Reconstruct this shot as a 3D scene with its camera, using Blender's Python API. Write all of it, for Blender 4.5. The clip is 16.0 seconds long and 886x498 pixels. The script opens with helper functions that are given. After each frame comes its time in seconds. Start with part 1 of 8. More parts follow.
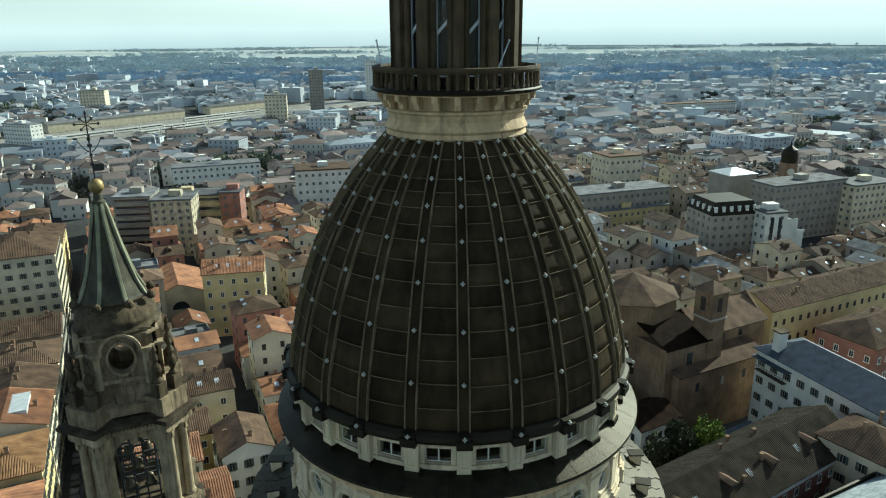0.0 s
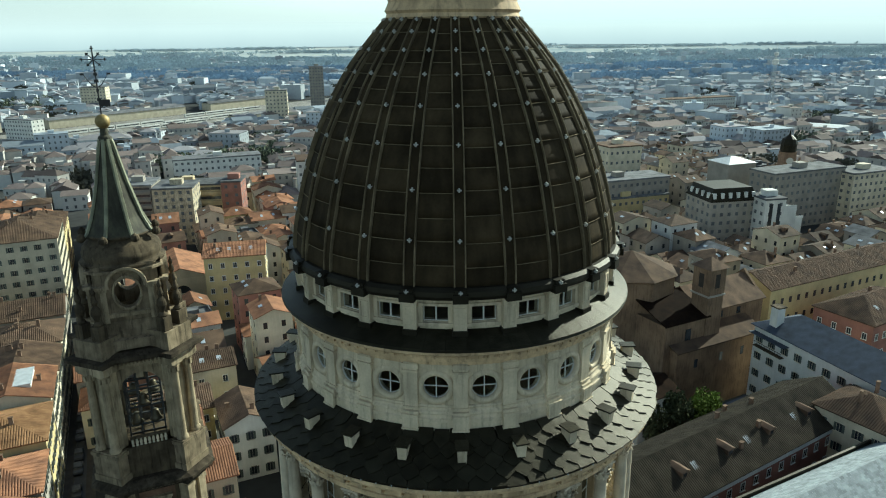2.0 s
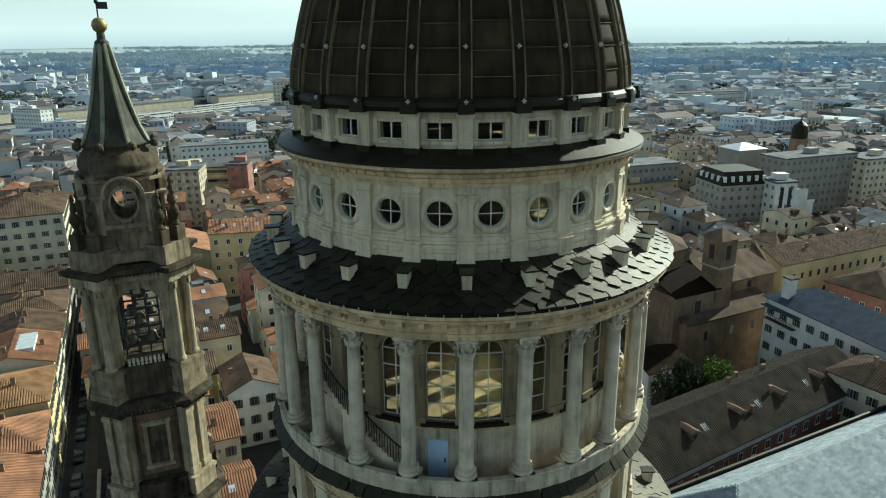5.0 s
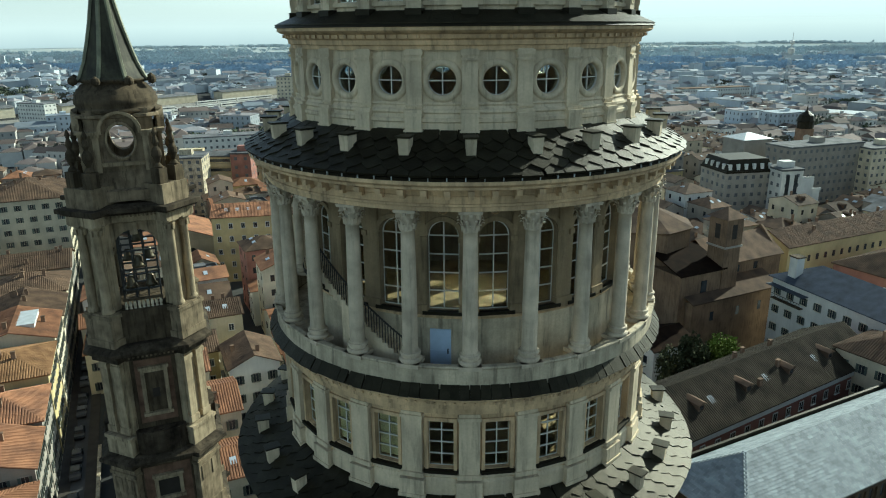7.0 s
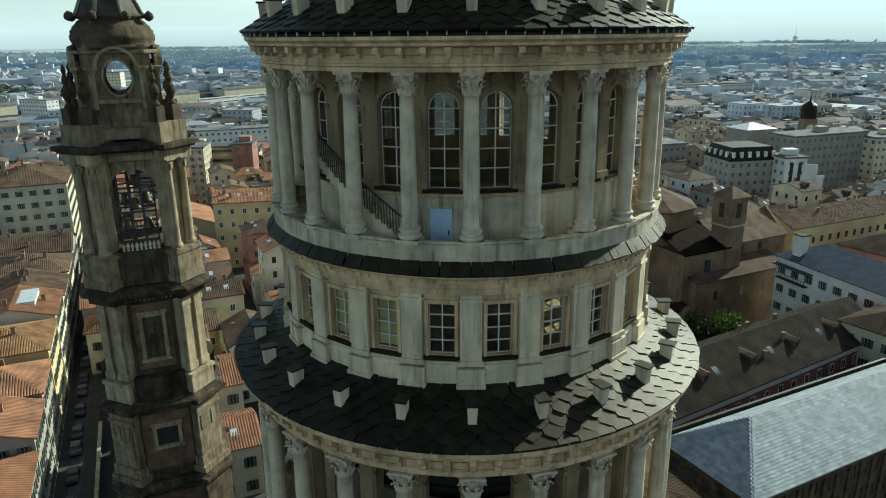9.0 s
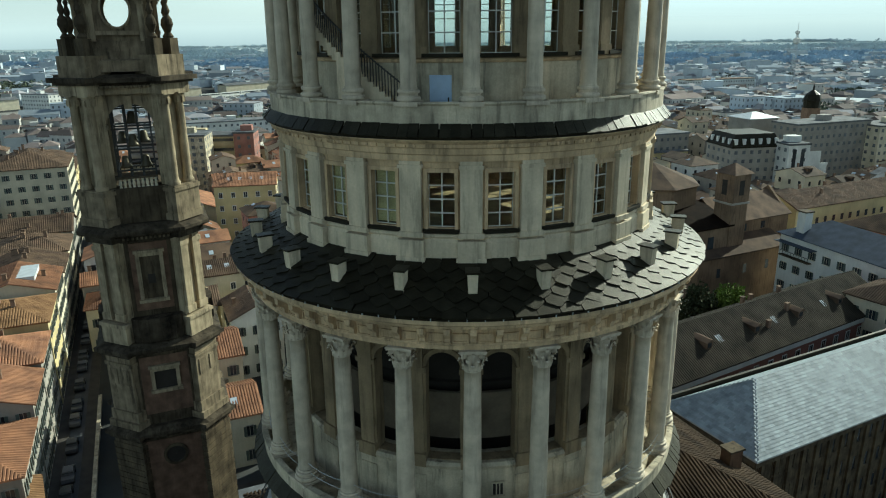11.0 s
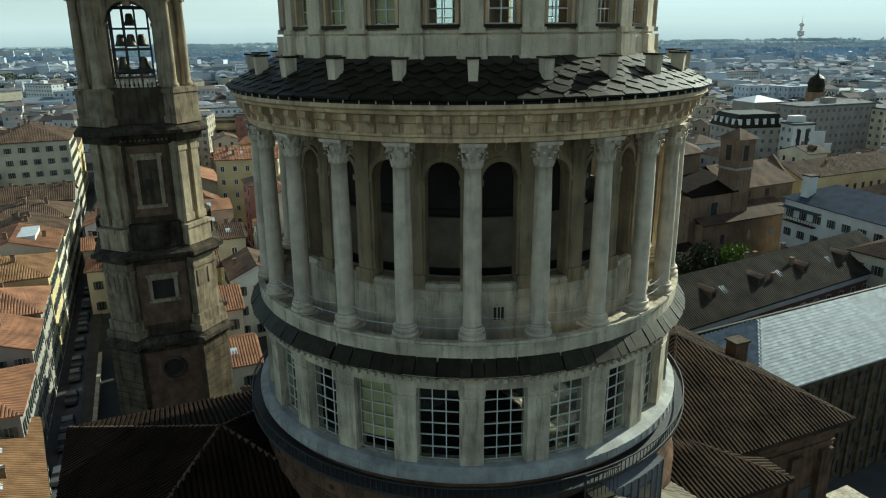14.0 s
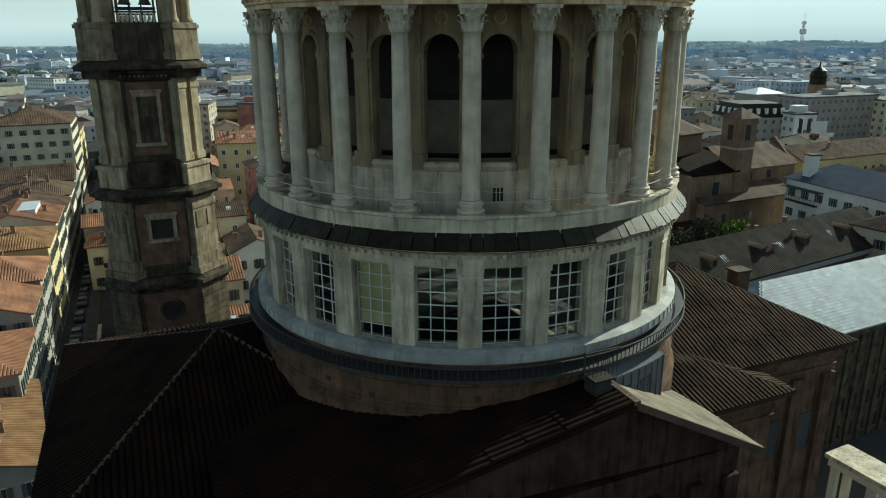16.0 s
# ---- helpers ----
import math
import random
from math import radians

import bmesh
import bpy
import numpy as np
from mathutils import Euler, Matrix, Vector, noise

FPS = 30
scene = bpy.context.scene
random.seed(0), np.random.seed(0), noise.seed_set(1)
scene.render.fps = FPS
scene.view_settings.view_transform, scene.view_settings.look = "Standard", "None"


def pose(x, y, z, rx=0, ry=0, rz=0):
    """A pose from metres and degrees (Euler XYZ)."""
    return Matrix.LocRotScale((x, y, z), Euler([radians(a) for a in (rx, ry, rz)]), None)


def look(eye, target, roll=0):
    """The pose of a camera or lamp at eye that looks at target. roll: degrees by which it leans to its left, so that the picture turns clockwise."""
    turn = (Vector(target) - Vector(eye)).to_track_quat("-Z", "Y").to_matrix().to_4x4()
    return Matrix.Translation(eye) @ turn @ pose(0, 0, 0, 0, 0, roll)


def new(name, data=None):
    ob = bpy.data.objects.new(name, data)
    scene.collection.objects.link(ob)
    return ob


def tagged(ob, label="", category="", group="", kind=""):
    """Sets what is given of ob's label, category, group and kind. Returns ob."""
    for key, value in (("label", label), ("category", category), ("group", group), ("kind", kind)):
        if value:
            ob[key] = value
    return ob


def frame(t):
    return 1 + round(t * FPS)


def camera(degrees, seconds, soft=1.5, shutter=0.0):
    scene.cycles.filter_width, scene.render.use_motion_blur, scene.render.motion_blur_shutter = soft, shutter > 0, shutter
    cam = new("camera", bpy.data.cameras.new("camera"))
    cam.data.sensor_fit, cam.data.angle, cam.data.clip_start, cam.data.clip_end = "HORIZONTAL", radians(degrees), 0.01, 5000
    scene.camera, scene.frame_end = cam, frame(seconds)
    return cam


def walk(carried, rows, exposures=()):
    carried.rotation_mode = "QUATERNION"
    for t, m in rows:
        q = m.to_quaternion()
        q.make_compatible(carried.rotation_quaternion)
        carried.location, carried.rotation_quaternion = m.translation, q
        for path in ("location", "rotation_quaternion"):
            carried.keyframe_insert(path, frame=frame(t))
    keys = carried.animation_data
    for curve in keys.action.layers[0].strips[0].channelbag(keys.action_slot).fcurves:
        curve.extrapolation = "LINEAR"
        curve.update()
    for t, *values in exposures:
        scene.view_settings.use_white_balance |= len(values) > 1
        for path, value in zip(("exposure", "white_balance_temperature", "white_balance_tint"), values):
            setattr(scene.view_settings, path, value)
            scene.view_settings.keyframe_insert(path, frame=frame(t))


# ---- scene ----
EXPOSURE, EXPOSURE_MID, EXPOSURE_END, KELVIN, TINT = 0.74, 0.66, 0.46, 5800, -9
cam = camera(64.8, 16.0, soft=1.1)
# seconds, eye, and turn in degrees
PATH = [
    (0, -0.462, -29.931, 89.993, 72.662, 0.418, 0.134),
    (0.5, -0.388, -30.993, 88.803, 72.709, 0.477, 0.156),
    (1, -0.348, -31.971, 87.525, 72.731, 0.514, 0.153),
    (1.5, -0.377, -32.473, 86.435, 72.699, 0.535, 0.136),
    (2, -0.348, -32.641, 85.378, 72.689, 0.543, 0.146),
    (2.5, -0.343, -32.709, 84.286, 72.64, 0.532, 0.196),
    (3, -0.307, -32.709, 83.129, 72.611, 0.514, 0.247),
    (3.5, -0.282, -32.667, 81.884, 72.615, 0.49, 0.326),
    (4, -0.287, -32.752, 80.707, 72.641, 0.445, 0.469),
    (6.5, -0.28, -33.141, 74.638, 72.691, 0.396, 1.091),
    (7, -0.298, -33.206, 73.426, 72.699, 0.407, 1.09),
    (7.5, -0.267, -33.339, 72.21, 72.733, 0.437, 1.138),
    (8, -0.251, -33.502, 71.025, 72.745, 0.487, 1.169),
    (8.5, -0.246, -33.688, 69.85, 72.787, 0.531, 1.21),
    (9, -0.249, -33.835, 68.617, 72.797, 0.546, 1.254),
    (11.5, -0.191, -34.871, 62.369, 72.827, 0.605, 1.42),
    (12, -0.184, -35.14, 61.126, 72.81, 0.624, 1.45),
    (12.5, -0.148, -35.491, 59.903, 72.805, 0.64, 1.498),
    (13, -0.136, -35.677, 58.615, 72.79, 0.628, 1.54),
    (13.5, -0.12, -35.901, 57.352, 72.801, 0.571, 1.61),
    (14, -0.11, -36.174, 56.113, 72.811, 0.49, 1.644),
    (14.5, -0.114, -36.472, 54.884, 72.846, 0.419, 1.682),
    (15, -0.078, -36.731, 53.591, 72.901, 0.37, 1.737),
    (15.5, -0.033, -37.042, 52.348, 72.925, 0.298, 1.783),
    (16, -0.003, -37.383, 51.205, 72.944, 0.256, 1.815),
]
walk(cam, [(t, pose(*p)) for t, *p in PATH], [(0.0, EXPOSURE, KELVIN, TINT), (9.0, EXPOSURE_MID, KELVIN, TINT), (16.0, EXPOSURE_END, KELVIN, TINT)])

# ---- world and light ----
SUN_TURN, SUN_HEIGHT = 47.0, 29.0          # degrees to the right of straight ahead (+y), and above the horizon
world = bpy.data.worlds.new("sky")
scene.world = world
world.use_nodes = True
nt = world.node_tree
sky = nt.nodes.new("ShaderNodeTexSky")
sky.sky_type = "NISHITA"
sky.sun_disc = False
sky.sun_elevation = radians(SUN_HEIGHT)
sky.sun_rotation = radians(SUN_TURN)
sky.altitude, sky.air_density, sky.dust_density, sky.ozone_density = 150, 1.0, 0.9, 3.5
hue = nt.nodes.new("ShaderNodeHueSaturation")
hue.inputs["Saturation"].default_value = 0.4
nt.links.new(sky.outputs["Color"], hue.inputs["Color"])
deep = nt.nodes.new("ShaderNodeGamma")
deep.inputs["Gamma"].default_value = 1.5
nt.links.new(hue.outputs["Color"], deep.inputs["Color"])
cool = nt.nodes.new("ShaderNodeMix")
cool.data_type, cool.blend_type = "RGBA", "MULTIPLY"
cool.inputs[0].default_value = 1.0
cool.inputs[7].default_value = (0.98, 1.0, 1.0, 1)
nt.links.new(deep.outputs["Color"], cool.inputs[6])
sky_cap = nt.nodes.new("ShaderNodeVectorMath")          # caps the sky colour so the glow round the sun doesn't clip
sky_cap.operation = "MINIMUM"
sky_cap.inputs[1].default_value = (12.6, 14.6, 14.6)
nt.links.new(cool.outputs[2], sky_cap.inputs[0])
nt.links.new(sky_cap.outputs[0], nt.nodes["Background"].inputs["Color"])
nt.nodes["Background"].inputs["Strength"].default_value = 0.051
sun_data = bpy.data.lights.new("sun", "SUN")
sun_data.energy, sun_data.angle, sun_data.color = 5.0, radians(0.6), (1.0, 0.93, 0.80)
sun = new("sun", sun_data)
sa, se = radians(SUN_TURN), radians(SUN_HEIGHT)
sun.matrix_world = look((0, 0, 200), (-math.sin(sa) * math.cos(se), -math.cos(sa) * math.cos(se), 200 - math.sin(se)))


# ---- materials ----
def material(name, base, rough=0.7, var=0.25, scale=1.5, fine=18.0, bump=0.25, metal=0.0, streak=0.0, tone=None, rand=0.0, spec=0.4, island=False, stain=0.0):
    """A weathered surface: base colour, broad and fine variation, upright streaks, and tone from piece to piece."""
    m = bpy.data.materials.new(name)
    m.use_nodes = True
    t = m.node_tree
    n, l = t.nodes, t.links
    b = n["Principled BSDF"]
    geo = n.new("ShaderNodeNewGeometry")
    broad = n.new("ShaderNodeTexNoise")
    broad.inputs["Scale"].default_value, broad.inputs["Detail"].default_value = scale, 6
    small = n.new("ShaderNodeTexNoise")
    small.inputs["Scale"].default_value, small.inputs["Detail"].default_value = fine, 4
    l.new(geo.outputs["Position"], broad.inputs["Vector"])
    l.new(geo.outputs["Position"], small.inputs["Vector"])
    ramp = n.new("ShaderNodeMapRange")
    ramp.inputs["From Min"].default_value, ramp.inputs["From Max"].default_value = 0.3, 0.7
    l.new(broad.outputs["Fac"], ramp.inputs["Value"])
    mix = n.new("ShaderNodeMix")
    mix.data_type = "RGBA"
    dark = tone or tuple(c * (1 - var * 1.6) for c in base)
    mix.inputs["A"].default_value = (*dark, 1)
    mix.inputs["B"].default_value = (*[min(1, c * (1 + var * 0.5)) for c in base], 1)
    l.new(ramp.outputs["Result"], mix.inputs["Factor"])
    colour = mix.outputs["Result"]

    def scaled(colour, value, lo, hi):
        r = n.new("ShaderNodeMapRange")
        r.inputs["To Min"].default_value, r.inputs["To Max"].default_value = lo, hi
        l.new(value, r.inputs["Value"])
        x = n.new("ShaderNodeVectorMath")
        x.operation = "SCALE"
        l.new(colour, x.inputs[0])
        l.new(r.outputs["Result"], x.inputs["Scale"])
        return x.outputs["Vector"]

    colour = scaled(colour, small.outputs["Fac"], 1 - var * 0.8, 1 + var * 0.8)
    if streak:
        mp = n.new("ShaderNodeMapping")
        mp.inputs["Scale"].default_value = (2.2, 2.2, 0.16)
        st = n.new("ShaderNodeTexNoise")
        st.inputs["Scale"].default_value, st.inputs["Detail"].default_value = 1.3, 5
        l.new(geo.outputs["Position"], mp.inputs["Vector"])
        l.new(mp.outputs["Vector"], st.inputs["Vector"])
        colour = scaled(colour, st.outputs["Fac"], 1 - streak, 1 + streak)
    if stain:
        mp2 = n.new("ShaderNodeMapping")
        mp2.inputs["Scale"].default_value = (1.0, 1.0, 0.11)
        run = n.new("ShaderNodeTexNoise")
        run.inputs["Scale"].default_value, run.inputs["Detail"].default_value, run.inputs["Roughness"].default_value = 3.1, 7, 0.65
        l.new(geo.outputs["Position"], mp2.inputs["Vector"])
        l.new(mp2.outputs["Vector"], run.inputs["Vector"])
        gate_ = n.new("ShaderNodeMapRange")
        gate_.interpolation_type = "SMOOTHSTEP"
        gate_.inputs["From Min"].default_value, gate_.inputs["From Max"].default_value = 0.5, 0.68
        l.new(run.outputs["Fac"], gate_.inputs["Value"])
        colour = scaled(colour, gate_.outputs["Result"], 1.0, 1.0 - stain)
    if rand:
        if island:
            value = geo.outputs["Random Per Island"]
        else:
            value = n.new("ShaderNodeObjectInfo").outputs["Random"]
        colour = scaled(colour, value, 1 - rand, 1 + rand)
    l.new(colour, b.inputs["Base Color"])
    b.inputs["Roughness"].default_value, b.inputs["Metallic"].default_value = rough, metal
    b.inputs["Specular IOR Level"].default_value = spec
    if bump:
        bp = n.new("ShaderNodeBump")
        bp.inputs["Strength"].default_value, bp.inputs["Distance"].default_value = bump, 0.03
        l.new(small.outputs["Fac"], bp.inputs["Height"])
        l.new(bp.outputs["Normal"], b.inputs["Normal"])
    return m


def glass_material():
    m = bpy.data.materials.new("window_glass")
    m.use_nodes = True
    b = m.node_tree.nodes["Principled BSDF"]
    b.inputs["Base Color"].default_value = (0.75, 0.8, 0.78, 1)
    b.inputs["Transmission Weight"].default_value = 1.0
    b.inputs["Roughness"].default_value = 0.03
    b.inputs["IOR"].default_value = 1.2
    return m


STONE = material("weathered_limestone", (0.56, 0.40, 0.225), 0.85, 0.25, 0.7, 14, 0.25, streak=0.5, stain=0.45)
PLASTER = material("pale_stucco", (0.60, 0.495, 0.335), 0.85, 0.2, 0.6, 10, 0.15, streak=0.35, stain=0.35)
GRANITE = material("grey_granite", (0.53, 0.445, 0.32), 0.75, 0.18, 1.6, 40, 0.2, streak=0.28, rand=0.08, stain=0.3)
DOME = material("brown_dome_sheet", (0.039, 0.028, 0.0145), 0.75, 0.3, 0.8, 9, 0.15, metal=0.0, streak=0.6, rand=0.3, spec=0.05)
RIB = material("rib_sheet", (0.155, 0.12, 0.07), 0.7, 0.3, 1.5, 14, 0.15, streak=0.4, spec=0.06)
STUD = material("stud_metal", (0.42, 0.40, 0.35), 0.5, 0.1, 3, 20, 0)
LEAD = material("dark_lead", (0.015, 0.0132, 0.0095), 0.55, 0.3, 1.0, 12, 0.2, spec=0.2)
SLATE = material("stone_slate", (0.016, 0.0145, 0.009), 0.52, 0.45, 2.2, 18, 0.5, rand=0.4, spec=0.24)
for sheen in (SLATE, LEAD):
    sheen.node_tree.nodes["Principled BSDF"].inputs["Specular Tint"].default_value = (1.0, 0.86, 0.56, 1)
BRICK = material("old_brick", (0.23, 0.15, 0.10), 0.9, 0.18, 0.9, 22, 0.4, streak=0.2, spec=0.12)
CONCRETE = material("grey_render", (0.50, 0.425, 0.295), 0.85, 0.28, 0.8, 12, 0.25, streak=0.45, stain=0.5)
DRUMBRICK = material("dark_church_brick", (0.125, 0.072, 0.043), 0.9, 0.3, 0.9, 22, 0.4, streak=0.4, spec=0.1, stain=0.5)
LEDGE = material("dull_zinc_ledge", (0.34, 0.33, 0.295), 0.75, 0.25, 0.9, 12, 0.1, streak=0.3, spec=0.2)
WHITE = material("white_paint", (0.58, 0.56, 0.49), 0.55, 0.08, 2, 20, 0.05)
BLUEDOOR = material("pale_blue_paint", (0.42, 0.52, 0.66), 0.6, 0.1, 2, 20, 0.05)
IRON = material("wrought_iron", (0.03, 0.028, 0.025), 0.6, 0.2, 3, 30, 0.1)
INSIDE = material("interior_plaster", (0.21, 0.165, 0.11), 0.9, 0.25, 0.8, 8, 0.1)
# near-black base puts the shade inside rooms and openings into the colour
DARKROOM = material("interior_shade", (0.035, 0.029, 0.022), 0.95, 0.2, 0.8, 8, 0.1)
ZINC = material("pale_zinc", (0.48, 0.50, 0.50), 0.5, 0.12, 0.9, 12, 0.1, metal=0.2)
GLASS = glass_material()
# gallery walls: browner and darker than the outer stone
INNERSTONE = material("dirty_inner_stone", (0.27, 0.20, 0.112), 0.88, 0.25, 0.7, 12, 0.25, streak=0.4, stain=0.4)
LANTERN = material("dark_lantern_stone", (0.085, 0.06, 0.032), 0.8, 0.3, 1.2, 14, 0.25, streak=0.4, spec=0.15, stain=0.3)


# ---- mesh helpers ----
def link(name, me, parent=None, m=None, label=""):
    ob = new(name, me)
    if parent is not None:
        ob.parent = parent
    if m is not None:
        ob.matrix_basis = m
    if label:
        tagged(ob, label)
    return ob


def mesh_of(name, bm, mat, smooth=False):
    me = bpy.data.meshes.new(name)
    bmesh.ops.recalc_face_normals(bm, faces=bm.faces[:])
    bm.to_mesh(me)
    bm.free()
    me.materials.append(mat)
    if smooth:
        for p in me.polygons:
            p.use_smooth = True
    return me


def part(name, bm, mat, parent=None, label="", m=None, smooth=False):
    return link(name, mesh_of(name, bm, mat, smooth), parent, m, label)


def thing(name, label, category, m=None, group="", kind=""):
    return tagged(link(name, None, None, m), label, category, group, kind)


def add_box(bm, x0, x1, y0, y1, z0, z1, m=None):
    vs = [bm.verts.new((x, y, z)) for z in (z0, z1) for x, y in ((x0, y0), (x1, y0), (x1, y1), (x0, y1))]
    for f in ((3, 2, 1, 0), (4, 5, 6, 7), (0, 1, 5, 4), (1, 2, 6, 5), (2, 3, 7, 6), (3, 0, 4, 7)):
        bm.faces.new([vs[i] for i in f])
    if m is not None:
        for v in vs:
            v.co = m @ v.co
    return vs


def box(*a):
    bm = bmesh.new()
    add_box(bm, *a)
    return bm


def on_ring(r, z, deg):
    """The pose at radius r, height z and angle deg (0: towards -y, growing towards +x); its -y looks outwards."""
    a = radians(deg)
    return Matrix.Translation((r * math.sin(a), -r * math.cos(a), z)) @ Matrix.Rotation(a, 4, "Z")


def add_lathe(bm, prof, n=144, a0=0.0, a1=360.0):
    """Turns (r, z) points about the z axis; a closed turn or a sector."""
    full = abs(a1 - a0) >= 359.9
    cols = n if full else n + 1
    rings = []
    for r, z in prof:
        ring = []
        for i in range(cols):
            a = radians(a0 + (a1 - a0) * i / n)
            ring.append(bm.verts.new((r * math.sin(a), -r * math.cos(a), z)))
        rings.append(ring)
    for a, b in zip(rings, rings[1:]):
        for i in range(n):
            j = (i + 1) % cols
            bm.faces.new((a[i], a[j], b[j], b[i]))
    return bm


def lathe(prof, n=144, a0=0.0, a1=360.0):
    return add_lathe(bmesh.new(), prof, n, a0, a1)


def add_wedge(bm, r0, r1, z0, z1, d0, d1, n=4):
    """A solid block that follows the ring: radii r0..r1, heights z0..z1, angles d0..d1."""
    cols = []
    for i in range(n + 1):
        a = radians(d0 + (d1 - d0) * i / n)
        s, c = math.sin(a), -math.cos(a)
        cols.append([bm.verts.new((r * s, r * c, z)) for r, z in ((r0, z0), (r1, z0), (r1, z1), (r0, z1))])
    for a, b in zip(cols, cols[1:]):
        for k in range(4):
            bm.faces.new((a[k], a[(k + 1) % 4], b[(k + 1) % 4], b[k]))
    bm.faces.new(cols[0][::-1])
    bm.faces.new(cols[-1])
    return bm


def wedge(*a):
    return add_wedge(bmesh.new(), *a)


PHASE, STEP, COUNT = 1.2, 15.0, 24          # where the first column stands, and the bays
ANGLES = [PHASE + STEP * k - (360 if PHASE + STEP * k > 180 else 0) for k in range(COUNT)]
BAYS = [a + STEP / 2 for a in ANGLES]


def ring_of(name, me, parent, r, z, n, first=0.0, keep=104.0):
    """The same piece n times round the ring: single parts in front, the far side joined."""
    back = bmesh.new()
    for k in range(n):
        d = (first + 360 / n * k + 180) % 360 - 180
        if abs(d) < keep:
            link(name, me, parent, on_ring(r, z, d))
        else:
            tmp = me.copy()
            tmp.transform(on_ring(r, z, d))
            back.from_mesh(tmp)
            bpy.data.meshes.remove(tmp)
    joined = bpy.data.meshes.new(name)
    back.to_mesh(joined)
    back.free()
    joined.materials.append(me.materials[0])
    tagged(link(name + "_rest", joined, parent), kind="stuff")


def ring_wall(parent, name, mat, r0, r1, z0, z1, openings, label=""):
    """A round wall with thickness, with one opening a bay: openings(deg) gives its half width in degrees, sill, head, and whether it is arched."""
    bm = bmesh.new()
    for a in BAYS:
        half, s, h, arched = openings(a)
        add_wedge(bm, r0, r1, z0, z1, a - STEP / 2, a - half, 3)
        add_wedge(bm, r0, r1, z0, z1, a + half, a + STEP / 2, 3)
        add_wedge(bm, r0, r1, z0, s, a - half, a + half, 6)
        if not arched:
            add_wedge(bm, r0, r1, h, z1, a - half, a + half, 6)
            continue
        rad = radians(half) * r1
        n = 16
        for i in range(n):
            u0, u1 = -1 + 2 * i / n, -1 + 2 * (i + 1) / n
            cols = []
            for u in (u0, u1):
                zz = h - rad + rad * math.sqrt(max(0, 1 - u * u))
                d = radians(a + u * half)
                cols.append([bm.verts.new((r * math.sin(d), -r * math.cos(d), z)) for r, z in ((r0, zz), (r1, zz), (r1, z1), (r0, z1))])
            for k in range(4):
                bm.faces.new((cols[0][k], cols[0][(k + 1) % 4], cols[1][(k + 1) % 4], cols[1][k]))
    bmesh.ops.remove_doubles(bm, verts=bm.verts[:], dist=0.002)
    return part(name, bm, mat, parent, label)


# ---- the dome tower ----
tower = thing("dome_tower", "tall stone church dome with two colonnades and a brown metal cupola", "dome")

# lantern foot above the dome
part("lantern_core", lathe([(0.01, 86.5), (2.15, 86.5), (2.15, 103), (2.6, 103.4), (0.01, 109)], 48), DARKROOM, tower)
me = mesh_of("lantern_pier", box(-0.2, 0.2, -0.34, 0.45, 0, 16.5), LANTERN)
for k in range(12):
    link("lantern_pier", me, tower, on_ring(2.35, 86.9, PHASE + 30 * k))
col = lathe([(0.16, 0), (0.18, 0.0), (0.18, 0.3), (0.14, 0.4), (0.13, 8), (0.12, 15.5), (0.2, 16.2)], 14)
me = mesh_of("lantern_column", col, LANTERN, True)
for k in range(12):
    for off in (-6.8, 6.8):
        link("lantern_column", me, tower, on_ring(2.42, 86.95, PHASE + 30 * k + off))
win = box(-0.24, 0.24, -0.03, 0.03, 0, 15)
pane_me = mesh_of("lantern_pane", win, GLASS)
bm = bmesh.new()
for x in (-0.24, 0.2):
    add_box(bm, x, x + 0.05, -0.06, 0.04, 0, 15)
for i in range(8):
    z = 1.0 + i * 1.75
    vs = add_box(bm, -0.22, 0.22, -0.07, 0.03, z, z + (0.16 if i % 2 else 0.05))
    for v in vs:
        v.co.z += v.co.x * (1.1 if i % 2 else 0.0)
bar_me = mesh_of("glazing_bars", bm, ZINC)
for k in range(12):
    m = on_ring(2.24, 87.3, PHASE + 15 + 30 * k)
    w = link("lantern_window", bar_me, tower, m)
    link("pane", pane_me, w).visible_shadow = False

# balustrade round the lantern
part("lantern_gallery_floor", lathe([(2.0, 87.66), (3.4, 87.66), (3.56, 87.72), (3.58, 87.8), (3.5, 87.86), (3.3, 87.84), (2.0, 87.84)], 96), LEAD, tower)
part("balustrade_rail", lathe([(3.28, 88.48), (3.46, 88.46), (3.5, 88.56), (3.48, 88.66), (3.30, 88.68), (3.26, 88.58), (3.28, 88.48)], 96), LANTERN, tower)
me = mesh_of("baluster", lathe([(0.01, 0), (0.08, 0), (0.08, 0.05), (0.055, 0.09), (0.085, 0.22), (0.06, 0.46), (0.05, 0.54), (0.08, 0.6), (0.01, 0.6)], 10), LANTERN, True)
for k in range(60):
    link("baluster", me, tower, on_ring(3.39, 87.86, 6 * k))
bm = box(-0.13, 0.13, -0.42, 0.02, 0.3, 0.56)
add_box(bm, -0.12, 0.12, -0.2, 0.02, 0.0, 0.3)
add_box(bm, -0.1, 0.1, -0.28, 0.0, 0.2, 0.32)
me = mesh_of("corbel", bm, STONE)
for k in range(24):
    link("corbel", me, tower, on_ring(2.9, 87.08, 15 * k))
part("lantern_collar", lathe([(2.6, 87.66), (3.32, 87.66), (3.3, 87.6), (2.82, 87.58), (2.8, 87.06), (2.98, 87.0), (2.98, 86.92), (2.9, 86.84), (2.84, 86.6), (2.96, 86.36), (3.02, 86.24), (2.92, 86.12), (2.98, 85.96), (2.9, 85.86), (2.6, 85.86)], 96), STONE, tower)
